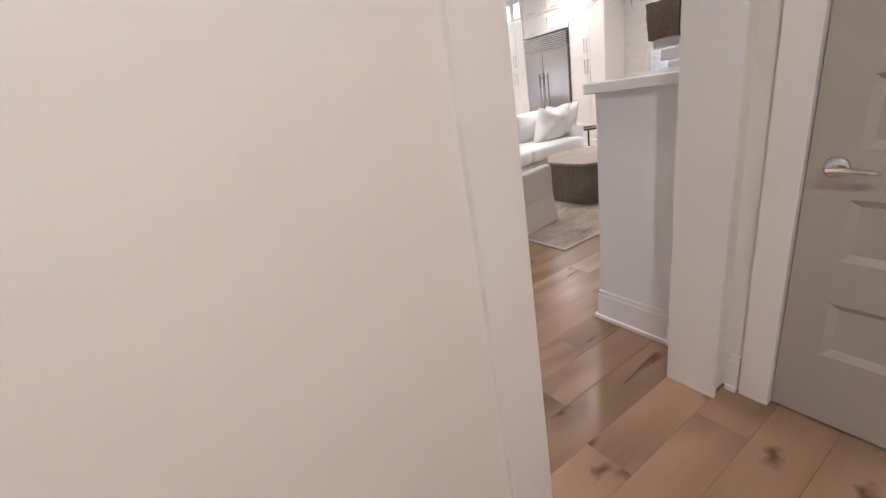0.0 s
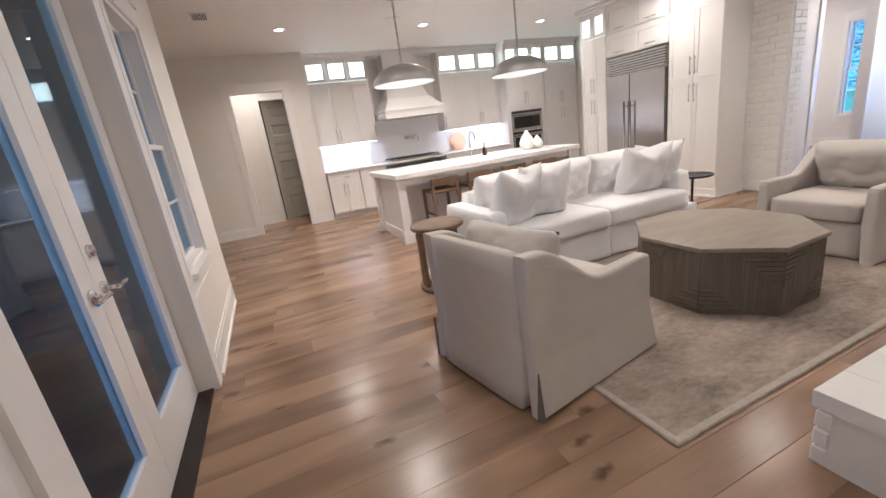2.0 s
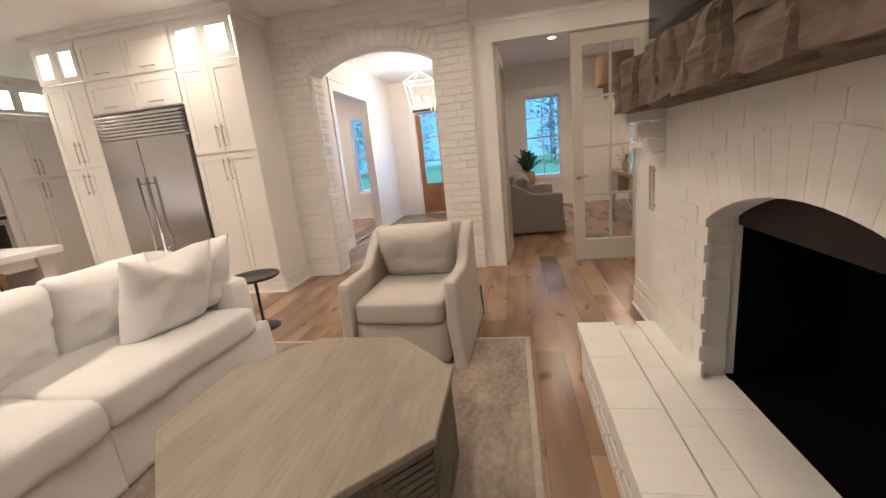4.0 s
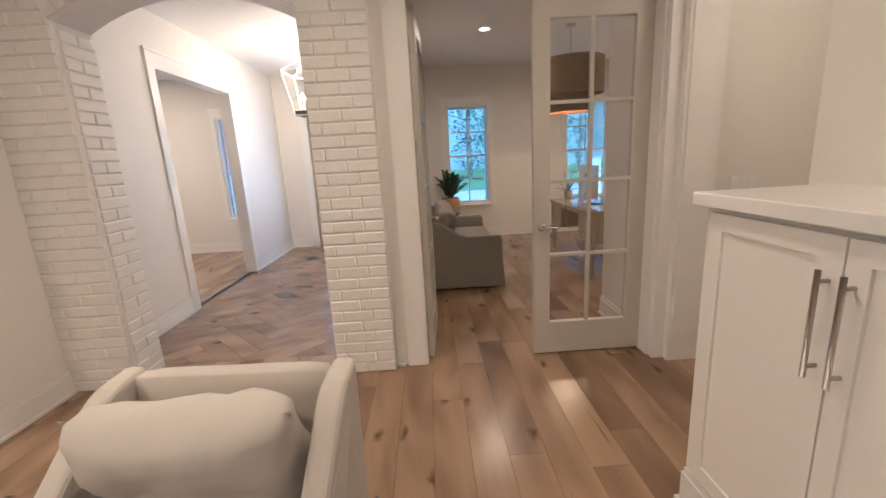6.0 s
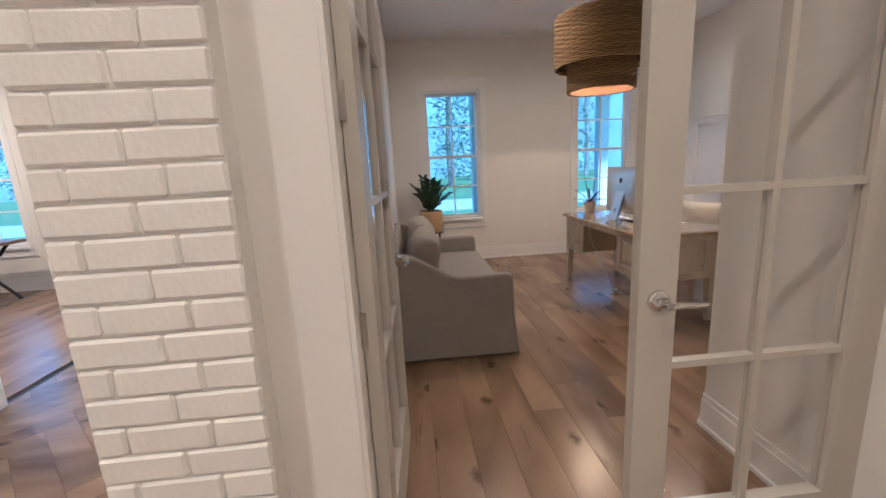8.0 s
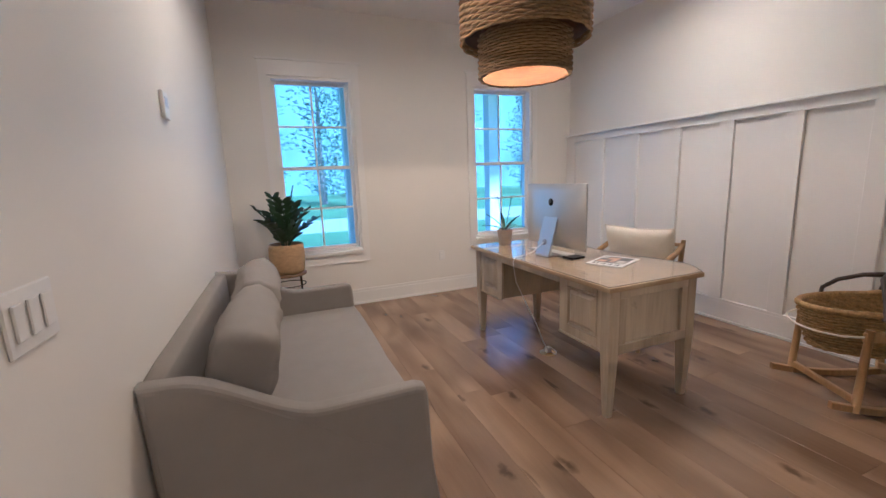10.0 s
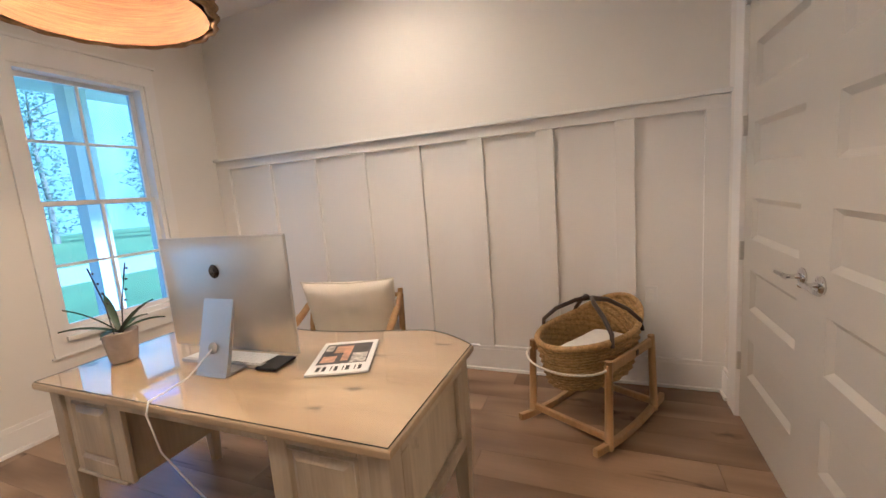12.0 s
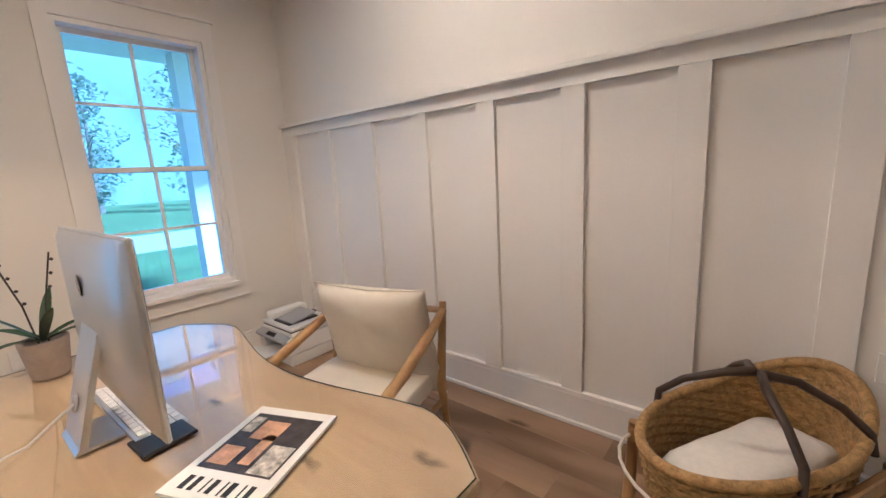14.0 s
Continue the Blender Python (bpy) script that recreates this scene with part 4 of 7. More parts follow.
for x in (0.42, 0.54):
    bm = bar([(x, -0.075, 0.55), (x, -0.075, 1.45)], 0.014, 10)
    for z in (0.62, 1.38):
        tube(bm, [(x, -0.075, z), (x, -0.02, z)], 0.01, 6)
    part("handle", bm, STEEL, fridge)

# Island
isl = thing("kitchen_island", pose(0, 0, 0), "long white kitchen island with quartz top and corner posts", "kitchen island")
part("body", boxes((-4.34, -3.62, -4.5, -1.9, 0.1, 0.86), (-4.36, -3.6, -4.52, -1.88, 0.0, 0.12)), CABINET, isl)
for x in (-3.23, -4.35):
    for y in (-4.64, -1.84):
        part("post", boxes((x - 0.055, x + 0.055, y - 0.055, y + 0.055, 0.0, 0.86), (x - 0.075, x + 0.075, y - 0.075, y + 0.075, 0.0, 0.14), (x - 0.066, x + 0.066, y - 0.066, y + 0.066, 0.14, 0.17), (x - 0.068, x + 0.068, y - 0.068, y + 0.068, 0.8, 0.86)), CABINET, isl)
for y in (-4.62, -1.86):
    part("end_panel", boxes((-4.3, -3.29, y - 0.012, y + 0.012, 0.0, 0.86), (-4.29, -3.3, y - 0.03, y + 0.03, 0.0, 0.13)), CABINET, isl)
part("apron", boxes((-3.26, -3.2, -4.58, -1.9, 0.77, 0.86)), CABINET, isl)
part("countertop", rbox(-4.45, -3.12, -4.72, -1.72, 0.862, 0.925, 0.005, 1), QUARTZ, isl, "white quartz slab")


def counter_stool(m):
    s = thing("counter_stool", m, "brown wooden counter stool tucked under the island", "stool", "counter stools at the island")
    part("seat", rbox(-0.2, 0.2, -0.2, 0.2, 0.6, 0.64, 0.012), BROWNWOOD, s)
    for dx in (-0.18, 0.18):
        for dy in (-0.18, 0.18):
            part("leg", boxes((dx - 0.018, dx + 0.018, dy - 0.018, dy + 0.018, 0, 0.6 if dx < 0 else 0.8)), BROWNWOOD, s)
    for z in (0.18, 0.3):
        for y in (-0.19, 0.17):
            part("stretcher", boxes((-0.17, 0.17, y, y + 0.02, z, z + 0.025)), BROWNWOOD, s)
    part("backrest", rbox(0.165, 0.195, -0.19, 0.19, 0.7, 0.8, 0.01), BROWNWOOD, s)
    return s


st0 = counter_stool(pose(-3.3, -4.05, 0))
for y in (-3.5, -2.95, -2.4):
    copy_thing(st0, pose(-3.3, y, 0))
fau = thing("faucet", pose(-4.1, -3.1, 0.925), "bronze gooseneck faucet on the island", "tap")
part("spout", bar([(0, 0, 0), (0, 0, 0.3), (0.03, 0, 0.37), (0.1, 0, 0.4), (0.17, 0, 0.36), (0.19, 0, 0.27)], 0.013), NICKEL, fau)
part("lever", bar([(0, 0.02, 0.08), (0, 0.09, 0.11)], 0.008), NICKEL, fau)
soap = thing("soap_bottle", pose(-4.0, -2.9, 0.925), "brown glass soap bottle with black pump", "bottle")
part("bottle", lathe([(0, 0), (0.034, 0), (0.036, 0.01), (0.036, 0.1), (0.015, 0.125), (0.013, 0.14), (0, 0.14)], 18), mat("amber_glass", (0.06, 0.025, 0.01), 0.15), soap)
part("pump", bar([(0, 0, 0.14), (0, 0, 0.18), (0.04, 0, 0.182)], 0.008), BLACK, soap)
plate = thing("round_board", pose(-6.7, -2.02, 0.925, 0, -12, 0), "round peach coloured board leaning on the backsplash", "board")
part("disc", turned(lathe([(0, 0), (0.2, 0), (0.205, 0.008), (0.2, 0.016), (0, 0.016)], 40), Matrix.Translation((0, 0, 0.205)) @ Matrix.Rotation(radians(90), 4, "Y")), mat("peach_wood", (0.78, 0.46, 0.28), 0.5, vary=0.1), plate)
for y, h, r in ((-2.25, 0.3, 0.12), (-2.05, 0.2, 0.1)):
    v = thing("vase", pose(-3.75, y, 0.925), "white teardrop ceramic vase on the island", "vase", "white vases on the island")
    part("body", lathe([(0, 0), (r * 0.6, 0), (r * 0.95, h * 0.2), (r, h * 0.36), (r * 0.8, h * 0.58), (r * 0.42, h * 0.8), (r * 0.16, h * 0.97), (0.0, h)], 28), mat("matt_ceramic", (0.8, 0.77, 0.72), 0.7, vary=0.05, bump=0.2), v)


def dome_pendant(x, y):
    p = thing("dome_pendant", pose(x, y, 0), "matt grey metal dome pendant lamp on a chain", "pendant lamp", "dome pendants over the island")
    prof = [(0.40 * math.cos(a), 2.04 + 0.235 * math.sin(a)) for a in [i * math.pi / 2 / 14 for i in range(14)]] + [(0.02, 2.277), (0.0, 2.277)]
    part("shade", lathe([(0.405, 2.035)] + prof, 48), mat("grey_zinc", (0.17, 0.165, 0.155), 0.5, 0.5, vary=0.1), p)
    inner = [(0.392, 2.036)] + [(0.39 * math.cos(a), 2.038 + 0.222 * math.sin(a)) for a in [i * math.pi / 2 / 14 for i in range(14)]] + [(0.0, 2.262)]
    part("lining", lathe(inner, 48), WHITEP, p, "white inside of the shade")
    part("bulb", turned(lathe([(0, -0.05), (0.035, -0.035), (0.045, 0), (0.03, 0.04), (0.016, 0.08), (0, 0.08)], 16), Matrix.Translation((0, 0, 2.16))), CANGLOW, p)
    bm = bmesh.new()
    for k in range(14):
        z = 2.28 + k * 0.052
        tube(bm, [(0.008 * (k % 2), 0.008 * ((k + 1) % 2), z), (0.008 * (k % 2), 0.008 * ((k + 1) % 2), z + 0.06)], 0.006, 6)
        tube(bm, [(-0.008 * (k % 2), -0.008 * ((k + 1) % 2), z), (-0.008 * (k % 2), -0.008 * ((k + 1) % 2), z + 0.06)], 0.006, 6)
    part("chain", bm, NICKEL, p)
    part("canopy", turned(lathe([(0, 0), (0.065, 0), (0.07, 0.02), (0.07, 0.03), (0, 0.03)], 24), Matrix.Translation((0, 0, 3.02))), NICKEL, p)
    area_lamp("pendant_lamp", pose(x, y, 2.09), 2.8, 0.2, color=WARM)


dome_pendant(-3.46, -4.29)
dome_pendant(-3.46, -2.5)
sp = thing("ceiling_speaker", pose(-4.38, -3.99, H), "round white ceiling speaker grille", "speaker")
part("grille", lathe([(0, -0.004), (0.1, -0.004), (0.11, 0.0), (0, 0.0)], 28), WHITEP, sp)
cv = thing("ceiling_vent", pose(-4.1, -6.49, H), "small white louvred ceiling vent", "vent")
part("frame", boxes((-0.15, 0.15, -0.1, -0.08, -0.008, 0), (-0.15, 0.15, 0.08, 0.1, -0.008, 0), (-0.15, -0.13, -0.08, 0.08, -0.008, 0), (0.13, 0.15, -0.08, 0.08, -0.008, 0)), WHITEP, cv)
part("backing", boxes((-0.13, 0.13, -0.08, 0.08, -0.002, 0)), BLACK, cv)
for k in range(6):
    part("slat", boxes((-0.13, 0.13, -0.075 + k * 0.026, -0.065 + k * 0.026, -0.008, -0.002)), WHITEP, cv)


def wall_plate(m, label, toggles=1, outlet=False, category="switch"):
    """A small plate on a wall: local -y looks into the room."""
    t = thing("outlet" if outlet else "light_switch", m, label, category)
    w = 0.07 + 0.046 * (toggles - 1)
    part("plate", rbox(-w / 2, w / 2, -0.006, 0, -0.057, 0.057, 0.003, 1), WHITEP, t)
    for k in range(toggles):
        x = (k - (toggles - 1) / 2) * 0.046
        if outlet:
            for z in (-0.022, 0.022):
                part("socket", boxes((x - 0.014, x + 0.014, -0.0085, -0.006, z - 0.014, z + 0.014)), TRIM, t)
        else:
            part("rocker", rbox(x - 0.016, x + 0.016, -0.011, -0.006, -0.033, 0.033, 0.002, 1), WHITEP, t)
    return t


wall_plate(pose(-6.23, -6.95, 1.15, 0, 0, 90), "white triple light switch plate", 3)
wall_plate(pose(2.92, -0.03, 1.2, 0, 0, 0), "white triple light switch plate", 3)
wall_plate(pose(0.74, 1.39, 1.14, 0, 0, 90), "white triple light switch plate", 3)
wall_plate(pose(2.63, 0.81, 1.15, 0, 0, 180), "white single light switch plate")
wall_plate(pose(2.93, 4.9, 0.45, 0, 0, 0), "white wall outlet near the floor", 1, True, "outlet")
wall_plate(pose(4.785, 3.55, 0.42, 0, 0, -90), "white wall outlet on the wainscot", 1, True, "outlet")
wall_plate(pose(4.785, 1.22, 0.62, 0, 0, -90), "white wall outlet on the wainscot", 1, True, "outlet")
wall_plate(pose(0.9, -6.8, 0.55, 0, 0, 180), "white wall outlet below the window", 1, True, "outlet")
th = thing("thermostat", pose(0.74, 2.66, 1.72, 0, 0, 90), "small white thermostat on the wall", "thermostat")
part("case", rbox(-0.045, 0.045, -0.018, 0, -0.06, 0.06, 0.006), WHITEP, th)
part("display", boxes((-0.025, 0.025, -0.0195, -0.018, -0.01, 0.035)), ALU, th)


# ---- living room ----
# Dark colour that paints the shade inside the open skirt pleats
PLEATSHADE = mat("pleat_shade", (0.16, 0.14, 0.125), 0.95, vary=0.1, spec=0.1)


def lounge(name, m, w, d, fabric, label, category, group="", hb=0.84, ha=0.6, seats=1, backs=1, arm=0.1, lean=66, tall=0.46):
    """A slipcovered seat that faces local +y: low swooping arms, skirt to the floor, loose cushions."""
    c = thing(name, m, label, category, group)
    h = d / 2
    prof = [(-h - 0.035, 0.012), (-h - 0.02, 0.3), (-h - 0.025, hb * 0.5), (-h - 0.04, hb)]
    n = 12
    for k in range(n + 1):
        t = k / n
        y = -h + 0.05 + t * (d * 0.5)
        s = t * t * (3 - 2 * t)
        prof.append((y, hb - 0.005 - (hb - ha - 0.015) * s))
    prof += [(h * 0.9, ha + 0.012), (h - 0.01, ha), (h, ha - 0.03), (h + 0.008, 0.3), (h + 0.035, 0.012)]
    for s in (-1, 1):
        x0, x1 = sorted((s * w / 2, s * (w / 2 - arm * 0.85)))
        bm = prism(prof, x0, x1, "x", 0.022, 3)
        for v in bm.verts:
            v.co.x += s * 0.034 * max(0, 0.3 - v.co.z) / 0.3 + 0.004 * noise.noise(v.co * 6)
        part("arm", bm, fabric, c)
    x = w / 2 - arm
    bm = soft_box(-x - 0.02, x + 0.02, -h - 0.03, -h + 0.055, 0.015, hb - 0.002, 0.028, 3, 0.004)
    for v in bm.verts:
        v.co.y -= 0.02 * v.co.z / hb + 0.034 * max(0, 0.3 - v.co.z) / 0.3 * (v.co.y < -h)
    part("back", bm, fabric, c)
    bm = soft_box(-x - 0.01, x + 0.01, -h + 0.04, h - 0.015, 0.015, 0.31, 0.02, 5, 0.004)
    part("skirt", bm, fabric, c)
    for s in (-1, 1):
        # dark wedge stands in for the shaded opening of the pleat
        bm = prism([(-0.02, 0.012), (0.02, 0.012), (0.003, 0.27), (-0.003, 0.27)], -0.006, 0.006, "y")
        part("pleat_shade_strip", turned(bm, Matrix.Translation((s * (w / 2 + 0.02), -h - 0.03, 0)) @ Matrix.Rotation(radians(s * 45), 4, "Z")), PLEATSHADE, c, "dark strip painting the shade in the corner pleat")
    u = 2 * x / seats
    for k in range(seats):
        part("seat_cushion", soft_box(-x + k * u + 0.004, -x + (k + 1) * u - 0.004, -h + 0.05, h + 0.01, 0.3, 0.46, 0.03, k + 1, 0.008), fabric, c)
    u = 2 * x / backs
    for k in range(backs):
        bm = pillow(u * 1.02, tall, 0.24, k + 11, 0.36, wrinkle=0.016)
        turned(bm, Matrix.Translation((-x + (k + 0.5) * u, -h + 0.2, 0.43 + tall * 0.46)) @ Matrix.Rotation(radians(lean), 4, "X"))
        part("back_cushion", bm, fabric, c)
    return c


lounge("armchair", pose(0.005, -4.887, 0, 0, 0, 10), 0.84, 0.92, OATMEAL, "oatmeal linen slipcovered swivel armchair on the rug", "armchair", "pair of linen armchairs", 0.83, 0.58)
lounge("armchair", pose(0.11, -1.835, 0.0, 0, 0, 177), 0.82, 0.84, OATMEAL, "oatmeal linen slipcovered swivel armchair beside the arch", "armchair", "pair of linen armchairs", 0.83, 0.58)

# White sofa: faces +x
sofa = thing("sofa", pose(-1.46, -3.34, 0.0, 0, 0, -90), "long white slipcovered sofa with loose cushions", "sofa")
SW, SD = 2.5, 1.0
for s in (-1, 1):
    x0, x1 = sorted((s * SW / 2, s * (SW / 2 - 0.2)))
    bm = soft_box(x0, x1, -SD / 2, SD / 2 - 0.1, 0.02, 0.66, 0.045, 2 + s, 0.008, 9)
    for v in bm.verts:
        v.co.x += s * 0.02 * max(0, 0.3 - v.co.z) / 0.3
        v.co += Vector((0, 0.006 * math.sin(v.co.x * 60) * (v.co.z < 0.25), 0))
    part("arm", bm, LINEN, sofa)
part("back", soft_box(-SW / 2 + 0.18, SW / 2 - 0.18, -SD / 2, -SD / 2 + 0.2, 0.02, 0.76, 0.05, 7, 0.008), LINEN, sofa)
for k in (0, 1):
    a, b = (-SW / 2 + 0.2, -0.004) if k == 0 else (0.004, SW / 2 - 0.2)
    part("seat_cushion", soft_box(a, b, -SD / 2 + 0.18, SD / 2 + 0.04, 0.3, 0.495, 0.05, k + 21, 0.018, 11), LINEN, sofa)
    bm = soft_box(a - (0.18 if k == 0 else 0), b + (0.18 if k else 0), SD / 2 - 0.09, SD / 2 - 0.0, 0.02, 0.31, 0.015, k + 31, 0.006, 9)
    for v in bm.verts:
        drop = max(0, 0.3 - v.co.z) / 0.3
        v.co.y += drop * (0.03 + 0.012 * math.sin(v.co.x * 17 + k) + 0.008 * noise.noise(Vector((v.co.x * 11, k, 0))))
        v.co.x += drop * 0.02 * (-1 if (k == 0) == (v.co.x < (a + b) / 2) else 1) * (abs(v.co.x) < 0.1)
    part("skirt", bm, LINEN, sofa)
part("base", boxes((-SW / 2 + 0.19, SW / 2 - 0.19, -SD / 2 + 0.1, SD / 2 - 0.1, 0.05, 0.3)), LINEN, sofa)
for k in range(3):
    bm = pillow(0.72, 0.5, 0.26, k + 3, 0.3, wrinkle=0.02)
    turned(bm, Matrix.Translation((-0.7 + 0.7 * k, -0.19, 0.68)) @ Matrix.Rotation(radians(74), 4, "X"))
    part("back_cushion", bm, LINEN, sofa)
for k, (y, tilt, tw, sz) in enumerate(((-4.2, 70, 18, 0.56), (-3.86, 74, -8, 0.52), (-2.62, 68, -10, 0.54), (-2.36, 74, -24, 0.5))):
    p = thing("throw_pillow", pose(-1.27 + 0.05 * (k in (0, 2)), y, 0.73, tilt, 0, -90 + tw), "plump white cotton throw pillow on the sofa", "pillow", "white throw pillows on the sofa")
    part("cover", pillow(sz * 1.06, sz * 1.06, 0.25, k + 40, 0.6, wrinkle=0.016, crush=(0.09, 0.03, 0.08, 0.05)[k], pinch=0.15), LINEN, p)

# Octagonal coffee table
tab = thing("coffee_table", pose(0.04, -3.3, 0.011), "octagonal grey-washed wooden drum coffee table with stepped carving", "coffee table")
R = 0.585
octo = [(R * math.cos(radians(22.5 + 45 * k)), R * math.sin(radians(22.5 + 45 * k))) for k in range(8)]
part("top", prism(octo, 0.425, 0.455, "z", 0.004, 1), GREYWOOD, tab)
inner = [(0.965 * a, 0.965 * b) for a, b in octo]
# sides take the darker copy of the wood, shade painted in
part("drum", prism(inner, 0.0, 0.424, "z"), GREYWOODSHADE, tab)
for k in range(8):
    a0, a1 = Vector((*inner[k], 0)), Vector((*inner[(k + 1) % 8], 0))
    e = (a1 - a0).normalized()
    o = Vector((e.y, -e.x, 0))
    wdt = (a1 - a0).length
    bm = bmesh.new()

    def slat(f0, f1, z0, z1, out):
        c = [a0 + e * f0, a0 + e * f1, a0 + e * f1 + o * out, a0 + e * f0 + o * out]
        lo_ = [bm.verts.new((p.x, p.y, z0)) for p in c]
        hi_ = [bm.verts.new((p.x, p.y, z1)) for p in c]
        bm.faces.new(hi_)
        bm.faces.new(lo_[::-1])
        for q in range(4):
            bm.faces.new((lo_[q], lo_[(q + 1) % 4], hi_[(q + 1) % 4], hi_[q]))

    flip = k % 2
    steps = 9
    for j in range(18):
        # upright slats between two stepped diagonals
        f = j / 18
        g = f if flip else 1 - f
        hi_z = 0.42 - 0.20 * max(0, (1 - g) * steps // 1 / steps - 0.35) * 1.5
        lo_z = 0.012 + 0.20 * max(0, g * steps // 1 / steps - 0.35) * 1.5
        slat(f * wdt + 0.0008, (f + 1 / 18) * wdt - 0.0008, lo_z, hi_z, 0.004)
    bmesh.ops.recalc_face_normals(bm, faces=bm.faces[:])
    tagged(part("upright_slats", bm, GREYWOODSHADE, tab, "upright slats of the side"), kind="stuff")
    bm = bmesh.new()
    for j in range(8):
        # level slats in the two corners
        z1 = 0.42 - 0.03 * j
        ln = wdt * 0.5 * (1 - j / 8)
        slat(*((0.001, ln) if flip else (wdt - ln, wdt - 0.001)), z1 - 0.021, z1, 0.0075)
        z0 = 0.012 + 0.03 * j
        slat(*((wdt - ln, wdt - 0.001) if flip else (0.001, ln)), z0, z0 + 0.021, 0.0075)
    bmesh.ops.recalc_face_normals(bm, faces=bm.faces[:])
    tagged(part("level_slats", bm, GREYWOODSHADE, tab, "paler level slats in stepped corners"), kind="stuff")

# Rug
RUG = mat("faded_wool_rug", (0.34, 0.285, 0.235), 0.95, vary=0.45, scale=5.5, bump=0.6, bscale=46, stretch=(1, 0.5, 1), spec=0.1)
rug = thing("rug", pose(0, 0, 0), "faded beige patterned wool area rug", "rug")
part("woven_field", rbox(-2.0, 0.94, -4.92, -1.86, 0.001, 0.011, 0.004, 1), RUG, rug)
edge = mat("rug_binding", (0.46, 0.41, 0.35), 0.95, vary=0.15, scale=20, bump=0.4)
part("border", boxes((0.90, 0.93, -4.9, -1.88, 0.0112, 0.0125), (-1.98, -1.95, -4.9, -1.88, 0.0112, 0.0125), (-1.95, 0.90, -4.91, -4.88, 0.0112, 0.0125), (-1.95, 0.90, -1.90, -1.87, 0.0112, 0.0125)), edge, rug, "paler bound border")

# Side tables
stool = thing("side_table", pose(-1.47, -4.9, 0), "round brown wooden side table with slab legs", "side table")
part("top", lathe([(0, 0.565), (0.235, 0.565), (0.245, 0.575), (0.245, 0.595), (0.235, 0.605), (0, 0.605)], 40), BROWNWOOD, stool)
for k in range(3):
    a = radians(30 + 120 * k)
    bm = prism([(-0.05, 0.0), (0.05, 0.0), (0.035, 0.565), (-0.035, 0.565)], 0.16, 0.195, "x")
    part("leg", turned(bm, Matrix.Rotation(a, 4, "Z")), BROWNWOOD, stool)
part("base_ring", lathe([(0.15, 0.0), (0.225, 0.0), (0.225, 0.03), (0.15, 0.03), (0.15, 0.0)], 36), BROWNWOOD, stool)
bt = thing("side_table", pose(-1.42, -1.55, 0), "small round black metal side table", "side table")
part("top", lathe([(0, 0.47), (0.2, 0.47), (0.215, 0.48), (0.215, 0.495), (0.205, 0.495), (0.2, 0.485), (0, 0.485)], 36), BLACK, bt)
part("stem", bar([(0, 0, 0.02), (0, 0, 0.47)], 0.014), BLACK, bt)
part("base", lathe([(0, 0), (0.14, 0), (0.14, 0.012), (0.03, 0.022), (0, 0.022)], 30), BLACK, bt)

# Fireplace
CH0, CH1, FX, HX = -4.58, -2.29, 1.64, 1.22
FB0, FB1, FSP, FR = -3.91, -2.87, 1.005, 0.145
fmid, fhalf = (FB0 + FB1) / 2, (FB1 - FB0) / 2
fire = structure("fireplace", boxes((HX + 0.01, FX + 0.02, CH0 + 0.01, CH1 - 0.02, 0, 0.29)), MORTAR, "white painted brick fireplace with arched black firebox", "fireplace")
bm = boxes((FX + 0.001, 2.28, CH0 + 0.01, FB0, 0, H), (FX + 0.001, 2.28, FB1, CH1 - 0.01, 0, H), (FX + 0.001, 2.28, FB0, FB1, 0, 0.30), (2.2, 2.28, FB0, FB1, 0.3, H))
n = 16
for k in range(n):
    a, b = FB0 + 2 * fhalf * k / n, FB0 + 2 * fhalf * (k + 1) / n
    za, zb = arch_z(a, fhalf, fmid, FSP, FR), arch_z(b, fhalf, fmid, FSP, FR)
    v = [bm.verts.new(c) for c in ((FX + 0.001, a, za), (FX + 0.001, b, zb), (2.2, b, zb), (2.2, a, za), (FX + 0.001, a, H), (FX + 0.001, b, H))]
    bm.faces.new((v[0], v[1], v[5], v[4]))
    bm.faces.new((v[0], v[3], v[2], v[1]))
part("chimney_core", bm, MORTAR, fire)
part("firebox", boxes((1.78, 1.80, FB0 + 0.005, FB0 + 0.02, 0.302, FSP), (1.78, 2.18, FB0, FB0 + 0.02, 0.302, 1.14), (1.78, 2.18, FB1 - 0.02, FB1, 0.302, 1.14), (2.16, 2.18, FB0, FB1, 0.302, 1.16), (1.75, 2.18, FB0, FB1, 0.302, 0.31), (1.74, 2.18, FB0, FB1, 1.145, 1.16)), SOOT, fire, "sooty black firebox lining")
bm = prism([(1.752, 0.98), (1.752, 1.15), (1.95, 1.15), (1.95, 1.06)], FB0 + 0.021, FB1 - 0.021, "y")
part("smoke_hood", bm, mat("dark_hood_steel", (0.018, 0.014, 0.012), 0.6, 0.3, vary=0.3), fire, "dark steel smoke hood")
bk = bmesh.new()
rng_b = random.Random(9)


def face_bricks(bm, put, w, z0, z1, skip=None, co=0.075, bl=0.21, jit=0.0008):
    """Courses of brick faces laid on a plane: put(u, z) gives the corner boxes."""
    k = 0
    z = z0
    while z + co - 0.008 <= z1:
        u = -bl / 2 * (k % 2)
        while u < w:
            a, b = max(0, u + 0.0012), min(w, u + bl - 0.0012)
            if b - a > 0.03 and not (skip and skip((a + b) / 2, z + co / 2, (b - a) / 2)):
                put(bm, a, b, z, z + co - 0.0028, rng_b.uniform(-jit, jit))
            u += bl
        z += co
        k += 1


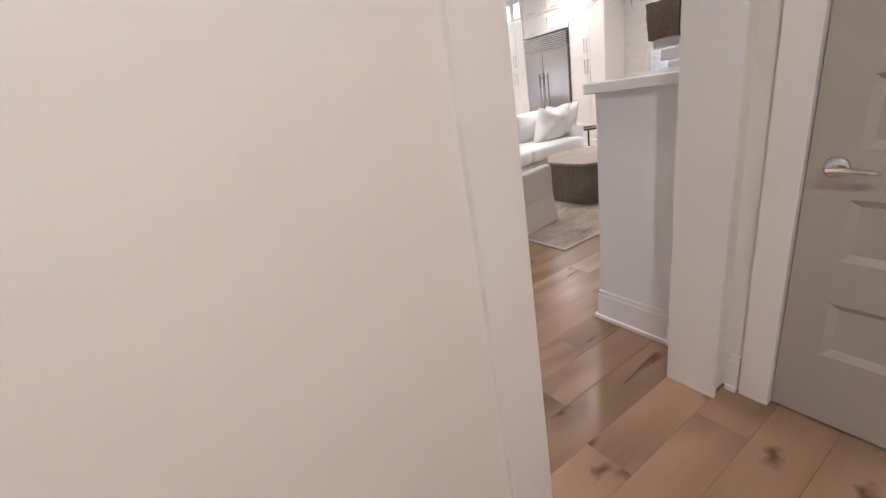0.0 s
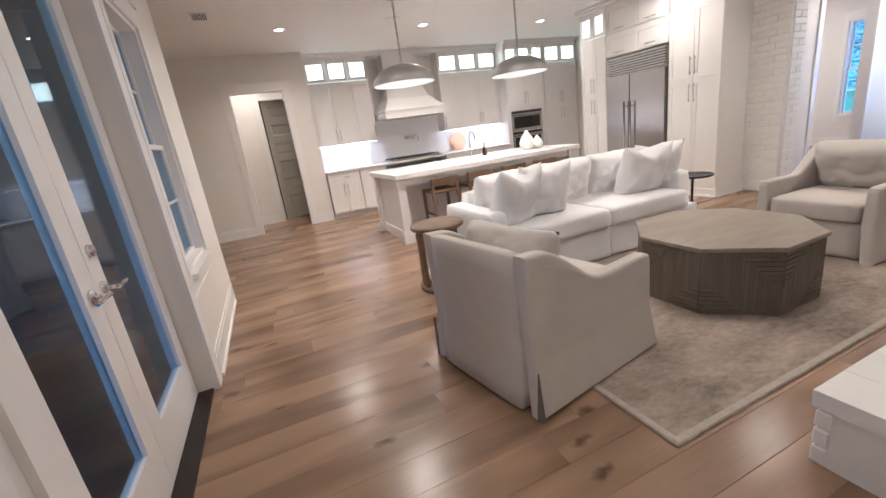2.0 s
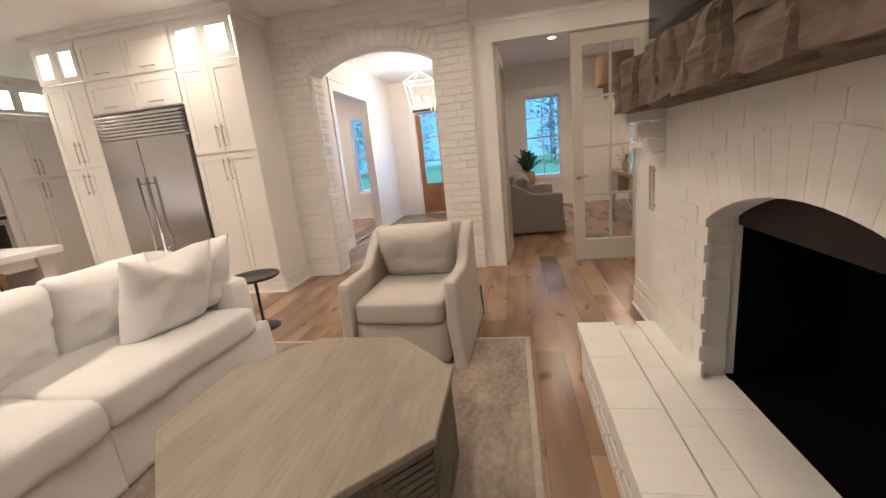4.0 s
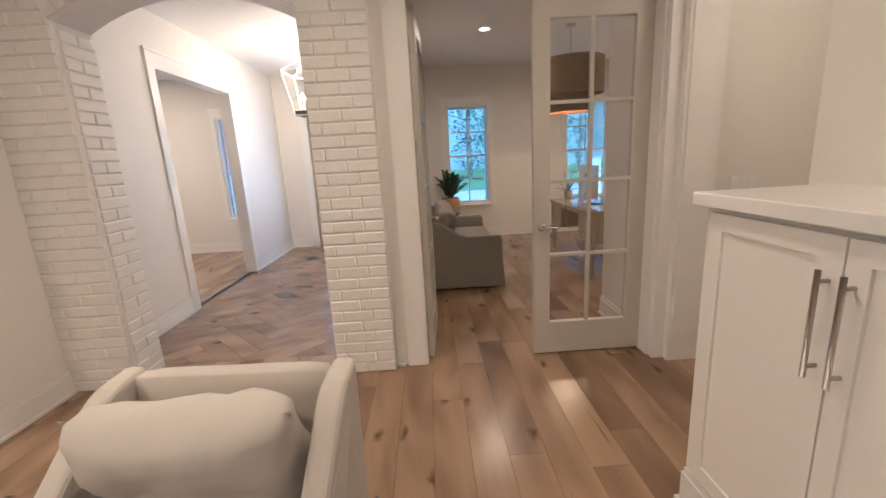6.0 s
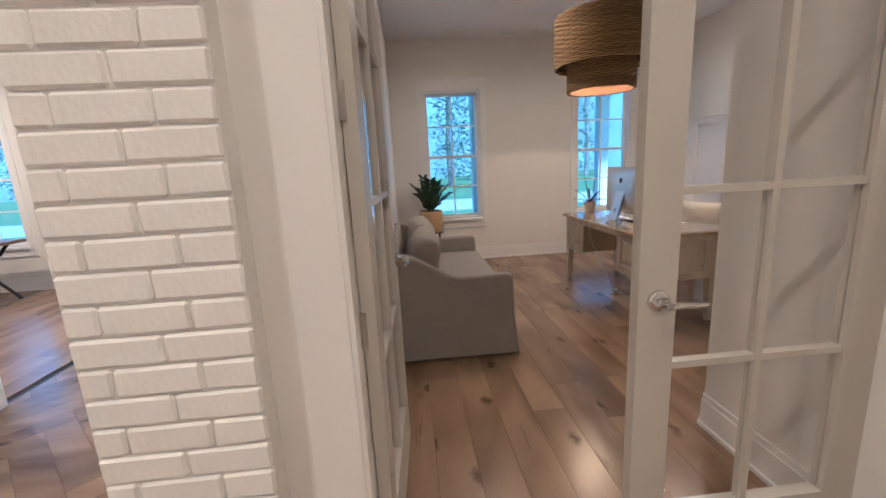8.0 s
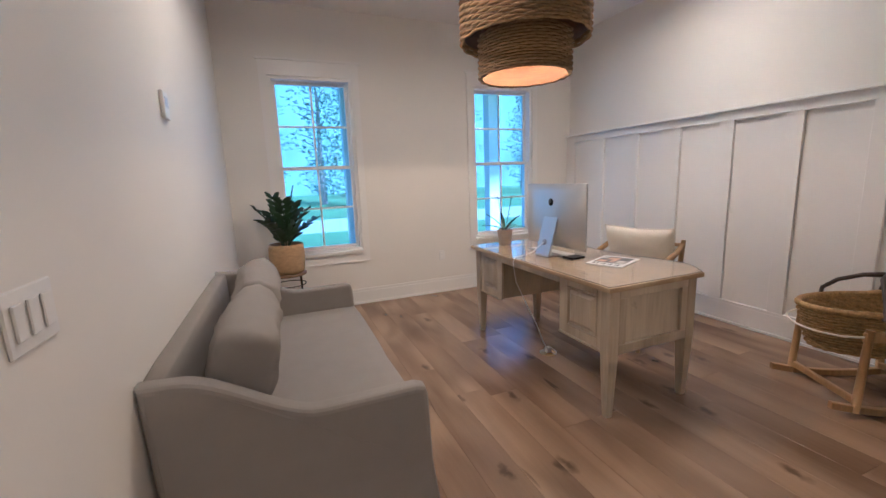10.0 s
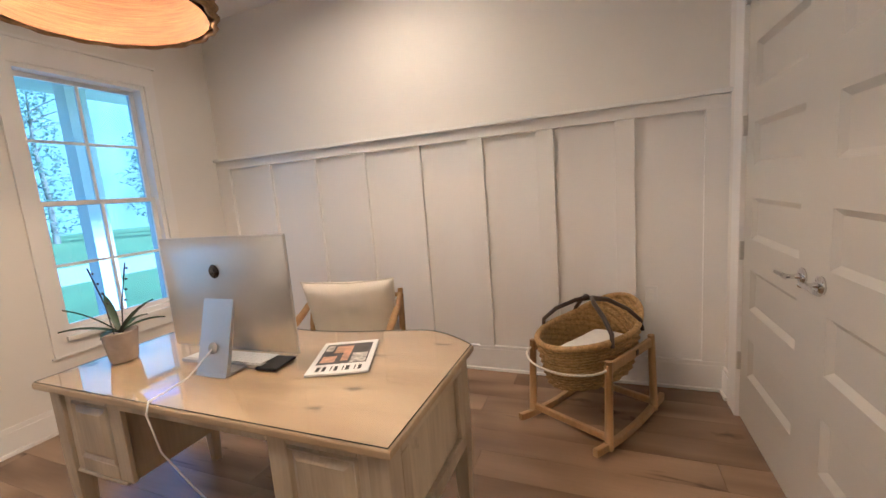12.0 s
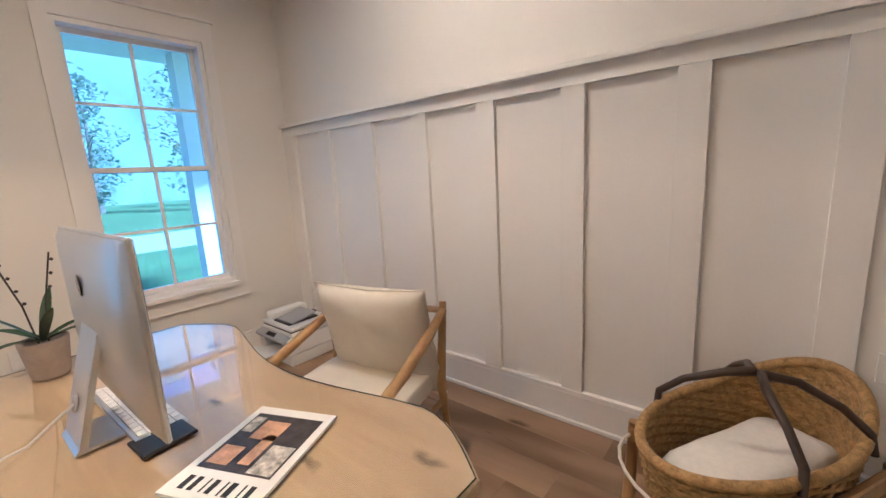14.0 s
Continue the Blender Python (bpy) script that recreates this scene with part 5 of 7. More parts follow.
def skip_fire(u, z, half):
    y = CH0 + u
    return FB0 - half * 0.6 < y < FB1 + half * 0.6 and 0.3 < z < arch_z(min(max(y, FB0), FB1), fhalf, fmid, FSP, FR) + 0.2


face_bricks(bk, lambda bm, a, b, z, zz, j: B(bm, FX - 0.002 + j, FX + 0.012, CH0 + a, CH0 + b, z, zz), CH1 - CH0, 0.302, H, skip_fire)
face_bricks(bk, lambda bm, a, b, z, zz, j: B(bm, FX + a, FX + b, CH1 - 0.012, CH1 - 0.007 + j, z, zz), 0.62, 0.004, H)
face_bricks(bk, lambda bm, a, b, z, zz, j: B(bm, FX + a, FX + b, CH0 + 0.007 + j, CH0 + 0.012, z, zz), 0.62, 0.004, H)

tagged(part("chimney_bricks", bk, BRICKW, fire), kind="stuff")
# jamb bricks of the fire opening, uneven at the edge
for s, y in ((1, FB1), (-1, FB0)):
    for k in range(10):
        z = 0.302 + k * 0.075
        j = 0.005 + 0.003 * (k % 2)
        part("brick", rbox(FX - 0.003, 1.745, min(y - s * j, y + s * 0.05), max(y - s * j, y + s * 0.05), z, z + 0.0748, 0.0015, 1), BRICKW, fire)
for k in range(15):
    rad = (fhalf**2 + FR**2) / (2 * FR)
    ang = (k - 7) / 7.5 * math.asin(fhalf / rad)
    bm = rbox(-0.0032, 0.1, -0.0375, 0.0375, 0, 0.205, 0.002, 1)
    half_w = fhalf / 7.5 * 0.5 * (rad * math.asin(fhalf / rad) / fhalf) + 0.0004
    for v in bm.verts:
        v.co.y *= half_w / 0.0375 * (1 + v.co.z / rad)
    part("brick", turned(bm, Matrix.Translation((FX, fmid, FSP + FR - rad)) @ Matrix.Rotation(-ang, 4, "X") @ Matrix.Translation((0, 0, rad - 0.002))), BRICKW, fire)
# hearth: courses on the front, rowlocks on top
for i in range(3):
    for k in range(11):
        y0, y1 = CH0 + k * 0.2 - 0.1 * (i % 2), CH0 + (k + 1) * 0.2 - 0.1 * (i % 2)
        y0, y1 = max(CH0, y0), min(CH1 - 0.01, y1 + (0.1 if k == 10 and i % 2 else 0))
        part("brick", rbox(HX, HX + 0.05, y0 + 0.004, y1 - 0.004, 0.004 + 0.078 * i, 0.074 + 0.078 * i, 0.006, 1), BRICKW, fire)
for r_, (x0, x1) in enumerate(((HX - 0.012, HX + 0.195), (HX + 0.203, HX + 0.312), (HX + 0.32, FX + 0.118))):
    for k in range(11):
        y0 = CH0 + k * 0.2075 - 0.1 * (r_ % 2)
        a, b = max(CH0 - 0.008, y0 + 0.0005), min(CH1 - 0.004, y0 + 0.207)
        xe = x1 if r_ < 2 or (a > FB0 and b < FB1) else FX + 0.004
        if b - a > 0.03:
            part("brick", rbox(x0, xe, a, b, 0.24, 0.3085 + 0.0008 * (k % 2), 0.0012, 1), BRICKW, fire)
# corbels under the mantel
for y in (CH1 - 0.13, CH0 + 0.03):
    for i, (x, z) in enumerate(((FX - 0.045, 1.20), (FX - 0.09, 1.275), (FX - 0.14, 1.35), (FX - 0.19, 1.425))):
        part("brick", rbox(x, FX + 0.01, y, y + 0.1, z, z + 0.068, 0.005, 1), BRICKW, fire)
mantel = thing("mantel_beam", pose(0, 0, 0), "rough hewn old timber mantel beam", "mantel")
bm = boxes((1.395, 1.636, CH0 - 0.01, CH1 + 0.01, 1.475, 1.69))
along = [e for e in bm.edges if abs(e.verts[0].co.y - e.verts[1].co.y) > 1]
bmesh.ops.subdivide_edges(bm, edges=along, cuts=130, use_grid_fill=True)
short = [e for e in bm.edges if abs(e.verts[0].co.y - e.verts[1].co.y) < 0.001]
bmesh.ops.subdivide_edges(bm, edges=short, cuts=7, use_grid_fill=True)
rng_m = random.Random(21)
splits = [CH0 + 0.05 + rng_m.random() * 2.2 for _ in range(16)]
for v in bm.verts:
    p = v.co.copy()
    for sp in splits:
        # saw marks and checks across the face
        if p.x < 1.45 and abs(p.y - sp - 0.02 * noise.noise(Vector((sp, p.z * 12, 0)))) < 0.011:
            v.co.x += 0.022
    if p.x < 1.62:
        q = 0.02 * noise.noise(Vector((p.x * 7, p.y * 2.5, p.z * 9))) + 0.01 * noise.noise(Vector((p.x * 20, p.y * 9, p.z * 22)))
        crack = min(1.0, abs(noise.noise(Vector((3.3, p.y * 2.2, p.z * 0.8)))) * 9)
        q -= 0.022 * (1 - crack) if p.x < 1.43 else 0
        ends = max(0, abs(p.y - (CH0 + CH1) / 2) - 1.02) * 0.25
        v.co.x -= q - ends
        v.co.z += q * (1 if p.z > 1.6 else -1) * 0.8
part("beam", bm, BEAM, mantel)
tv = thing("television", pose(1.59, -3.43, 0), "large black flat television above the mantel", "television")
part("case", rbox(-0.03, 0.02, -1.05, 1.05, 1.80, 2.95, 0.006), BLACK, tv)
part("wall_bracket", boxes((0.0202, 0.06, -0.2, 0.2, 2.2, 2.5)), BLACK, tv)
part("screen", boxes((-0.032, -0.0302, -1.038, 1.038, 1.812, 2.938)), BLACKGLASS, tv)


def built_in(y0, y1, xf, label, mirrored):
    c = thing("built_in_cabinet", pose(0, 0, 0), label, "cabinet", "built-in cabinets beside the fireplace")
    part("body", boxes((xf, 2.28, y0, y1, 0.0, 1.262)), CABINET, c)
    part("plinth", boxes((xf - 0.016, 2.28, y0 - 0.016, y1 + 0.016, 0.02, 0.15), (xf - 0.01, 2.28, y0 - 0.01, y1 + 0.01, 0.15, 0.175), (xf - 0.03, 2.28, y0 - 0.03, y1 + 0.03, 0.0, 0.02)), TRIM, c, "white plinth board")
    ym = (y0 + y1) / 2
    for a, b, hs in ((y0 + 0.03, ym, 1), (ym, y1 - 0.03, -1)):
        g, f = 0.003, 0.06
        lo, hi = 0.2, 1.245
        d = part("door", boxes((xf - 0.02, xf, a + g, a + f, lo, hi), (xf - 0.02, xf, b - f, b - g, lo, hi), (xf - 0.02, xf, a + f, b - f, lo, lo + f), (xf - 0.02, xf, a + f, b - f, hi - f, hi), (xf - 0.011, xf, a + f, b - f, lo + f, hi - f)), CABINET, c)
        y = b - 0.032 if hs > 0 else a + 0.032
        bm = bar([(xf - 0.052, y, 0.87), (xf - 0.052, y, 1.16)], 0.007)
        for z in (0.9, 1.13):
            tube(bm, [(xf - 0.052, y, z), (xf - 0.018, y, z)], 0.006, 6)
        part("handle", bm, NICKEL, d, "brushed nickel bar handle")
    if not mirrored:
        part("end_panel", boxes((xf, xf + 0.06, y1, y1 + 0.012, 0.18, 1.262), (xf + 0.06, 2.28, y1, y1 + 0.012, 1.2, 1.262)), CABINET, c)
    part("top", rbox(xf - 0.045, 2.28, y0 - (0.04 if mirrored else 0), y1 + (0 if mirrored else 0.04), 1.264, 1.312, 0.004, 1), QUARTZ, c, "white quartz top")
    return c


built_in(CH1 + 0.002, -1.285, 1.825, "white built-in cabinet beside the fireplace with bar handles", False)
built_in(-5.55, CH0 - 0.002, 1.76, "white built-in cabinet beside the fireplace with quartz top", True)
vase = thing("vase_with_palms", pose(2.05, -5.12, 1.312), "white ribbed vase holding dried palm fronds", "vase")
part("body", lathe([(0, 0), (0.07, 0), (0.085, 0.03), (0.095, 0.12), (0.08, 0.22), (0.055, 0.29), (0.05, 0.33), (0.06, 0.345), (0.05, 0.34), (0.04, 0.3), (0, 0.29)], 28), mat("white_ceramic", (0.78, 0.77, 0.75), 0.4, vary=0.04), vase)
rng_p = random.Random(3)
for k in range(6):
    a = radians(60 * k + 170)
    bm = bmesh.new()
    pts = [Vector((0.45 * t * math.cos(a) * (1 + 0.2 * (k % 2)), 0.45 * t * math.sin(a), 0.3 + 0.42 * t - 0.5 * t * t * (0.6 + 0.1 * (k % 3)))) for t in [i / 8 for i in range(9)]]
    tube(bm, pts, 0.0035, 5)
    for i in range(2, 9):
        for s in (-1, 1):
            d = (pts[i] - pts[i - 1]).normalized()
            side = Vector((-d.y, d.x, 0)).normalized() * s
            tip = pts[i] + side * 0.15 + d * 0.12 + Vector((0, 0, -0.05))
            q = [pts[i] + d * 0.006, pts[i] - d * 0.006, tip]
            vv = [bm.verts.new(p) for p in q]
            bm.faces.new(vv)
    part("frond", bm, mat("dried_frond", (0.16, 0.15, 0.11), 0.8, vary=0.2), vase)


# ---- office ----
lounge("loveseat", pose(1.2, 2.63, 0, 0, 0, -90), 1.72, 0.84, TAUPEFAB, "taupe linen loveseat with swooping arms against the wall", "sofa", "", 0.80, 0.60, 1, 2, 0.09, 74, 0.48)

# Desk
desk = thing("desk", pose(0, 0, 0), "whitewashed pine desk with a glass-covered serpentine top", "desk")
outline = [(2.70, 1.975), (2.70, 3.74), (3.40, 3.74)]
for k in range(1, 6):
    a = k / 6
    outline.append((3.40 + 0.13 * math.sin(a * math.pi / 2), 3.74 - 0.28 * a))
for k in range(13):
    t = k / 12
    outline.append((3.53 - 0.10 * math.sin(t * math.pi) ** 1.3, 3.46 - t * 1.2))
for k in range(1, 6):
    a = k / 6
    outline.append((3.40 + 0.13 * math.cos(a * math.pi / 2), 2.26 - 0.285 * a))
outline.append((3.40, 1.975))
outline = [(x, 2.0 + (y - 1.975) * 0.918) for x, y in outline]
part("top", prism(outline, 0.738, 0.766, "z", 0.006, 2), DESKWOOD, desk)
inset = [(3.1 + (x - 3.1) * 0.985, 2.81 + (y - 2.81) * 0.99) for x, y in outline]
DG = glass_mat("desk_glass")
g = part("glass_sheet", prism(inset, 0.7665, 0.772, "z", 0.0015, 1), DG, desk, "clear glass sheet over the wood")
g.visible_shadow = False
part("glass_edge", bar([(x, y, 0.7692) for x, y in inset + inset[:1]], 0.0018, 6), mat("green_glass_edge", (0.035, 0.05, 0.045), 0.15), desk, "dark green edge of the glass")


def leg(x, y):
    bm = bmesh.new()
    r0, r1 = 0.034, 0.02
    lo = [bm.verts.new((x + sx * r1, y + sy * r1, 0)) for sx, sy in ((-1, -1), (1, -1), (1, 1), (-1, 1))]
    hi = [bm.verts.new((x + sx * r0, y + sy * r0, 0.37)) for sx, sy in ((-1, -1), (1, -1), (1, 1), (-1, 1))]
    tp = [bm.verts.new((x + sx * r0, y + sy * r0, 0.738)) for sx, sy in ((-1, -1), (1, -1), (1, 1), (-1, 1))]
    bm.faces.new(lo[::-1])
    bm.faces.new(tp)
    for a, b in ((lo, hi), (hi, tp)):
        for k in range(4):
            bm.faces.new((a[k], a[(k + 1) % 4], b[(k + 1) % 4], b[k]))
    bmesh.ops.bevel(bm, geom=bm.edges[:], offset=0.003, segments=1, affect="EDGES")
    return part("leg", bm, DESKWOODZ, desk)


for x in (2.765, 3.345):
    for y in (2.06, 3.55):
        leg(x, y)


def raised(x, y0, y1, z0, z1, s=-1):
    """A raised and fielded panel in the plane x, standing out by s."""
    bm = bmesh.new()
    rings = [((y0, y1, z0, z1), 0.0), ((y0 + 0.006, y1 - 0.006, z0 + 0.006, z1 - 0.006), 0.012), ((y0 + 0.018, y1 - 0.018, z0 + 0.018, z1 - 0.018), 0.004), ((y0 + 0.04, y1 - 0.04, z0 + 0.04, z1 - 0.04), 0.016)]
    last = None
    for (a, b, c, d), o in rings:
        r = [bm.verts.new((x + s * o, p, q)) for p, q in ((a, c), (b, c), (b, d), (a, d))]
        if last:
            for k in range(4):
                bm.faces.new((last[k], last[(k + 1) % 4], r[(k + 1) % 4], r[k]))
        last = r
    bm.faces.new(last)
    bmesh.ops.recalc_face_normals(bm, faces=bm.faces[:])
    return bm


for y0, y1 in ((2.06, 2.46), (3.17, 3.55)):
    part("pedestal", boxes((2.765, 3.35, y0 + 0.006, y1 - 0.006, 0.39, 0.738)), DESKWOODZ, desk)
    part("upright_frame", rbox(2.745, 2.765, y0 + (0.034 if y0 < 3 else 0), y0 + 0.075, 0.385, 0.735, 0.003, 1), DESKWOODZ, desk)
    part("upright_frame", rbox(2.745, 2.765, y1 - 0.075, y1 - (0.034 if y1 > 3 else 0), 0.385, 0.735, 0.003, 1), DESKWOODZ, desk)
    part("bottom_frame", rbox(2.744, 2.765, y0 + 0.075, y1 - 0.075, 0.385, 0.445, 0.003, 1), DESKWOODZ, desk)
    part("top_frame", rbox(2.744, 2.765, y0 + 0.075, y1 - 0.075, 0.69, 0.735, 0.003, 1), DESKWOODZ, desk)
    part("bead", rbox(2.738, 2.765, y0 + 0.03, y1 - 0.03 if y1 > 3 else y1, 0.372, 0.386, 0.004, 1), DESKWOODZ, desk)
    part("raised_panel", raised(2.752, y0 + 0.076, y1 - 0.076, 0.446, 0.689), DESKWOODZ, desk, "raised wooden panel")
    for z0, z1 in ((0.40, 0.56), (0.57, 0.73)):
        part("drawer", rbox(3.35, 3.366, y0 + 0.04, y1 - 0.04, z0, z1, 0.003, 1), DESKWOODZ, desk)
part("apron", boxes((2.742, 2.765, 2.46, 3.17, 0.69, 0.738)), DESKWOODZ, desk)
part("apron", boxes((3.33, 3.35, 2.46, 3.17, 0.69, 0.738)), DESKWOODZ, desk)
for y in (2.045, 3.565):
    s_ = -1 if y < 3 else 1
    a_, b_ = sorted((y, y + s_ * 0.014))
    part("end_panel", boxes((2.80, 3.31, min(y, y - s_ * 0.012), max(y, y - s_ * 0.012), 0.43, 0.69)), DESKWOODZ, desk)
    part("end_rail", rbox(2.798, 3.312, a_ - 0.006, b_, 0.375, 0.43, 0.003, 1), DESKWOODZ, desk)
    part("end_rail", rbox(2.798, 3.312, a_ - 0.006, b_, 0.69, 0.737, 0.003, 1), DESKWOODZ, desk)
    for x in (2.798, 3.262):
        part("end_stile", rbox(x, x + 0.05, a_ - 0.005, b_ - 0.001, 0.43, 0.69, 0.003, 1), DESKWOODZ, desk)

# Computer
pc = thing("computer", pose(3.03, 2.882, 0.7725, 0, 0, 1), "silver all-in-one desktop computer seen from behind", "computer")
bm = rbox(-0.008, 0.006, -0.325, 0.325, 0.062, 0.515, 0.004, 1)
part("screen_shell", bm, ALU, pc)
hump = bmesh.new()
ring = []
for i, (dx, sc) in enumerate(((-0.0085, 1.0), (-0.02, 0.92), (-0.032, 0.7), (-0.038, 0.4))):
    ring.append([hump.verts.new((dx, 0.318 * sc * c, 0.289 + 0.219 * sc * s)) for c, s in ((-1, -1), (-0.33, -1), (0.33, -1), (1, -1), (1, 0), (1, 1), (0.33, 1), (-0.33, 1), (-1, 1), (-1, 0))])
for a, b in zip(ring, ring[1:]):
    for k in range(10):
        hump.faces.new((a[k], a[(k + 1) % 10], b[(k + 1) % 10], b[k]))
hump.faces.new(ring[-1])
bmesh.ops.recalc_face_normals(hump, faces=hump.faces[:])
part("back_bulge", smooth(hump), ALU, pc)
part("display", boxes((0.0062, 0.0075, -0.318, 0.318, 0.15, 0.508)), BLACKGLASS, pc, "black glass display")
part("emblem", turned(lathe([(0, 0), (0.026, 0), (0.027, 0.001), (0, 0.001)], 24), Matrix.Translation((-0.0385, 0.0, 0.385)) @ Matrix.Rotation(radians(-90), 4, "Y")), BLACKGLASS, pc, "dark glossy emblem")
bm = prism([(-0.03, 0.30), (-0.036, 0.285), (-0.115, 0.012), (-0.125, 0.0), (0.085, 0.0), (0.085, 0.006), (-0.1, 0.007), (-0.024, 0.288)], -0.076, 0.076, "y")
part("stand", bm, ALU, pc)
# Pale disc stands for light showing through the hole in the stand
part("cable_hole_light", turned(lathe([(0, 0), (0.022, 0), (0.022, 0.002), (0, 0.002)], 20), Matrix.Translation((-0.094, 0.0, 0.10)) @ Matrix.Rotation(radians(-74), 4, "Y")), GREYP, pc, "grey disc painting the light through the cable hole")
kb = thing("keyboard", pose(3.06, 2.945, 0.7725, 0, 0, 2), "slim white and silver keyboard on the desk", "keyboard")
part("base", prism([(-0.06, 0.012), (-0.06, 0.0), (0.056, 0.0), (0.056, 0.005)], -0.21, 0.21, "y"), ALU, kb)
bm = bmesh.new()
for i in range(5):
    for j in range(14):
        x, y = -0.05 + i * 0.021, -0.2 + j * 0.0286
        z = 0.0118 - (x + 0.06) * 0.06
        B(bm, x, x + 0.018, y, y + 0.025, z, z + 0.004)
tagged(part("keys", bm, WHITEP, kb, "white square keys"))
mp = thing("mouse_pad", pose(3.055, 2.725, 0.7725, 0, 0, 4), "black desk pad beside the keyboard", "mouse pad")
part("pad", rbox(-0.06, 0.06, -0.07, 0.03, 0.0, 0.01, 0.004), BLACK, mp)
# Magazine
mag = thing("magazine", pose(3.17, 2.46, 0.7725, 0, 0, 23), "white magazine with an interior photograph on its cover", "magazine")
part("paper_block", boxes((-0.155, 0.155, -0.115, 0.115, 0.0, 0.007)), mat("glossy_paper", (0.80, 0.80, 0.79), 0.3, vary=0.02), mag)
ph = mat("photo_dark", (0.045, 0.04, 0.045), 0.3, vary=0.7, scale=30)
for nm, c, r in (("photo", ph, (-0.075, 0.125, -0.095, 0.095)),):
    part(nm, boxes((*r[:2], *r[2:], 0.0072, 0.0078)), c, mag, "dark interior photograph")
part("photo_detail", boxes((0.03, 0.1, -0.02, 0.05, 0.008, 0.0084), (-0.06, 0.0, 0.03, 0.085, 0.008, 0.0084), (-0.05, 0.05, -0.02, 0.01, 0.008, 0.0084)), mat("photo_warm", (0.62, 0.36, 0.22), 0.3, vary=0.4, scale=40), mag, "orange and white patches in the photograph")
PALE = mat("photo_pale", (0.55, 0.52, 0.48), 0.3, vary=0.6, scale=60)
part("photo_light", boxes((-0.07, 0.02, -0.09, -0.03, 0.008, 0.0084)), PALE, mag, "pale patch in the photograph")
part("photo_light", boxes((0.05, 0.11, 0.06, 0.09, 0.008, 0.0084)), PALE, mag, "pale patch in the photograph")
for k, wd in enumerate((0.012, 0.004, 0.014, 0.004, 0.012, 0.004, 0.012, 0.014)):
    y = -0.085 + k * 0.022
    part("title_bar", boxes((-0.135, -0.098, y, y + wd, 0.0072, 0.0078)), BLACK, mag, "black bar of the title")
# cable and floor socket
cab = thing("power_cord", pose(0, 0, 0), "white power cord from the computer to the floor", "cord")
part("cord", bar([(2.94, 2.885, 0.872), (2.90, 2.89, 0.845), (2.84, 2.90, 0.80), (2.76, 2.915, 0.782), (2.705, 2.915, 0.778), (2.688, 2.91, 0.74), (2.70, 2.89, 0.60), (2.745, 2.83, 0.45), (2.80, 2.78, 0.30), (2.87, 2.79, 0.14), (2.94, 2.83, 0.05), (3.0, 2.82, 0.012), (3.04, 2.86, 0.01), (3.02, 2.90, 0.03), (2.995, 2.895, 0.045)], 0.0035, 6), WHITEP, cab)
fs = thing("floor_outlet", pose(2.985, 2.895, 0), "brass floor outlet with open lid", "outlet")
part("plate", lathe([(0, 0.004), (0.06, 0.004), (0.065, 0.0), (0, 0.0)], 28), mat("brass", (0.55, 0.40, 0.18), 0.3, 1.0), fs)
part("plug", rbox(-0.02, 0.02, -0.02, 0.02, 0.004, 0.045, 0.006), WHITEP, fs)
# small plant on the desk
dp = thing("potted_orchid", pose(2.95, 3.46, 0.7725), "small orchid in a grey clay pot with bare stems", "plant")
part("pot", lathe([(0, 0), (0.048, 0), (0.052, 0.01), (0.066, 0.125), (0.066, 0.132), (0.058, 0.132), (0.055, 0.11), (0, 0.11)], 28), mat("grey_clay", (0.36, 0.30, 0.26), 0.8, vary=0.12, scale=20, bump=0.2), dp)
for k in range(7):
    a = radians(51 * k + 20)
    bm = bmesh.new()
    prev = None
    ln = 0.17 + 0.03 * (k % 3)
    for i in range(7):
        t = i / 6
        r, z = ln * t, 0.12 + (0.10 + 0.12 * (k % 2)) * t - 0.07 * t * t
        wd = 0.0155 * math.sin(math.pi * min(1, t * 0.85 + 0.15)) ** 0.9
        c, s = math.cos(a), math.sin(a)
        row = [bm.verts.new((r * c - u * wd * s, r * s + u * wd * c, z + 0.006 * abs(u))) for u in (-1, 0, 1)]
        if prev:
            for j in (0, 1):
                f = bm.faces.new((prev[j], prev[j + 1], row[j + 1], row[j]))
                f.smooth = True
        prev = row
    part("leaf", bm, LEAF, dp)
for dx, dy, lean in ((0.01, 0.0, 0.05), (-0.01, 0.02, -0.06)):
    bm = bar([(dx, dy, 0.1), (dx + lean * 0.3, dy - 0.01, 0.25), (dx + lean, dy - 0.02, 0.42)], 0.0028, 5)
    for k in range(4):
        z = 0.26 + 0.045 * k
        f = 0.3 + 0.7 * (z - 0.25) / 0.17
        bmesh.ops.create_icosphere(bm, subdivisions=1, radius=0.006, matrix=Matrix.Translation((dx + lean * f + 0.008, dy - 0.02, z)))
    part("stem", bm, mat("dark_stem", (0.04, 0.03, 0.03), 0.6), dp)

# Chair behind the desk: faces -x
ch = thing("office_chair", pose(3.80, 2.97, 0, 0, 0, 104), "honey wood armchair with cream canvas cushions", "chair")
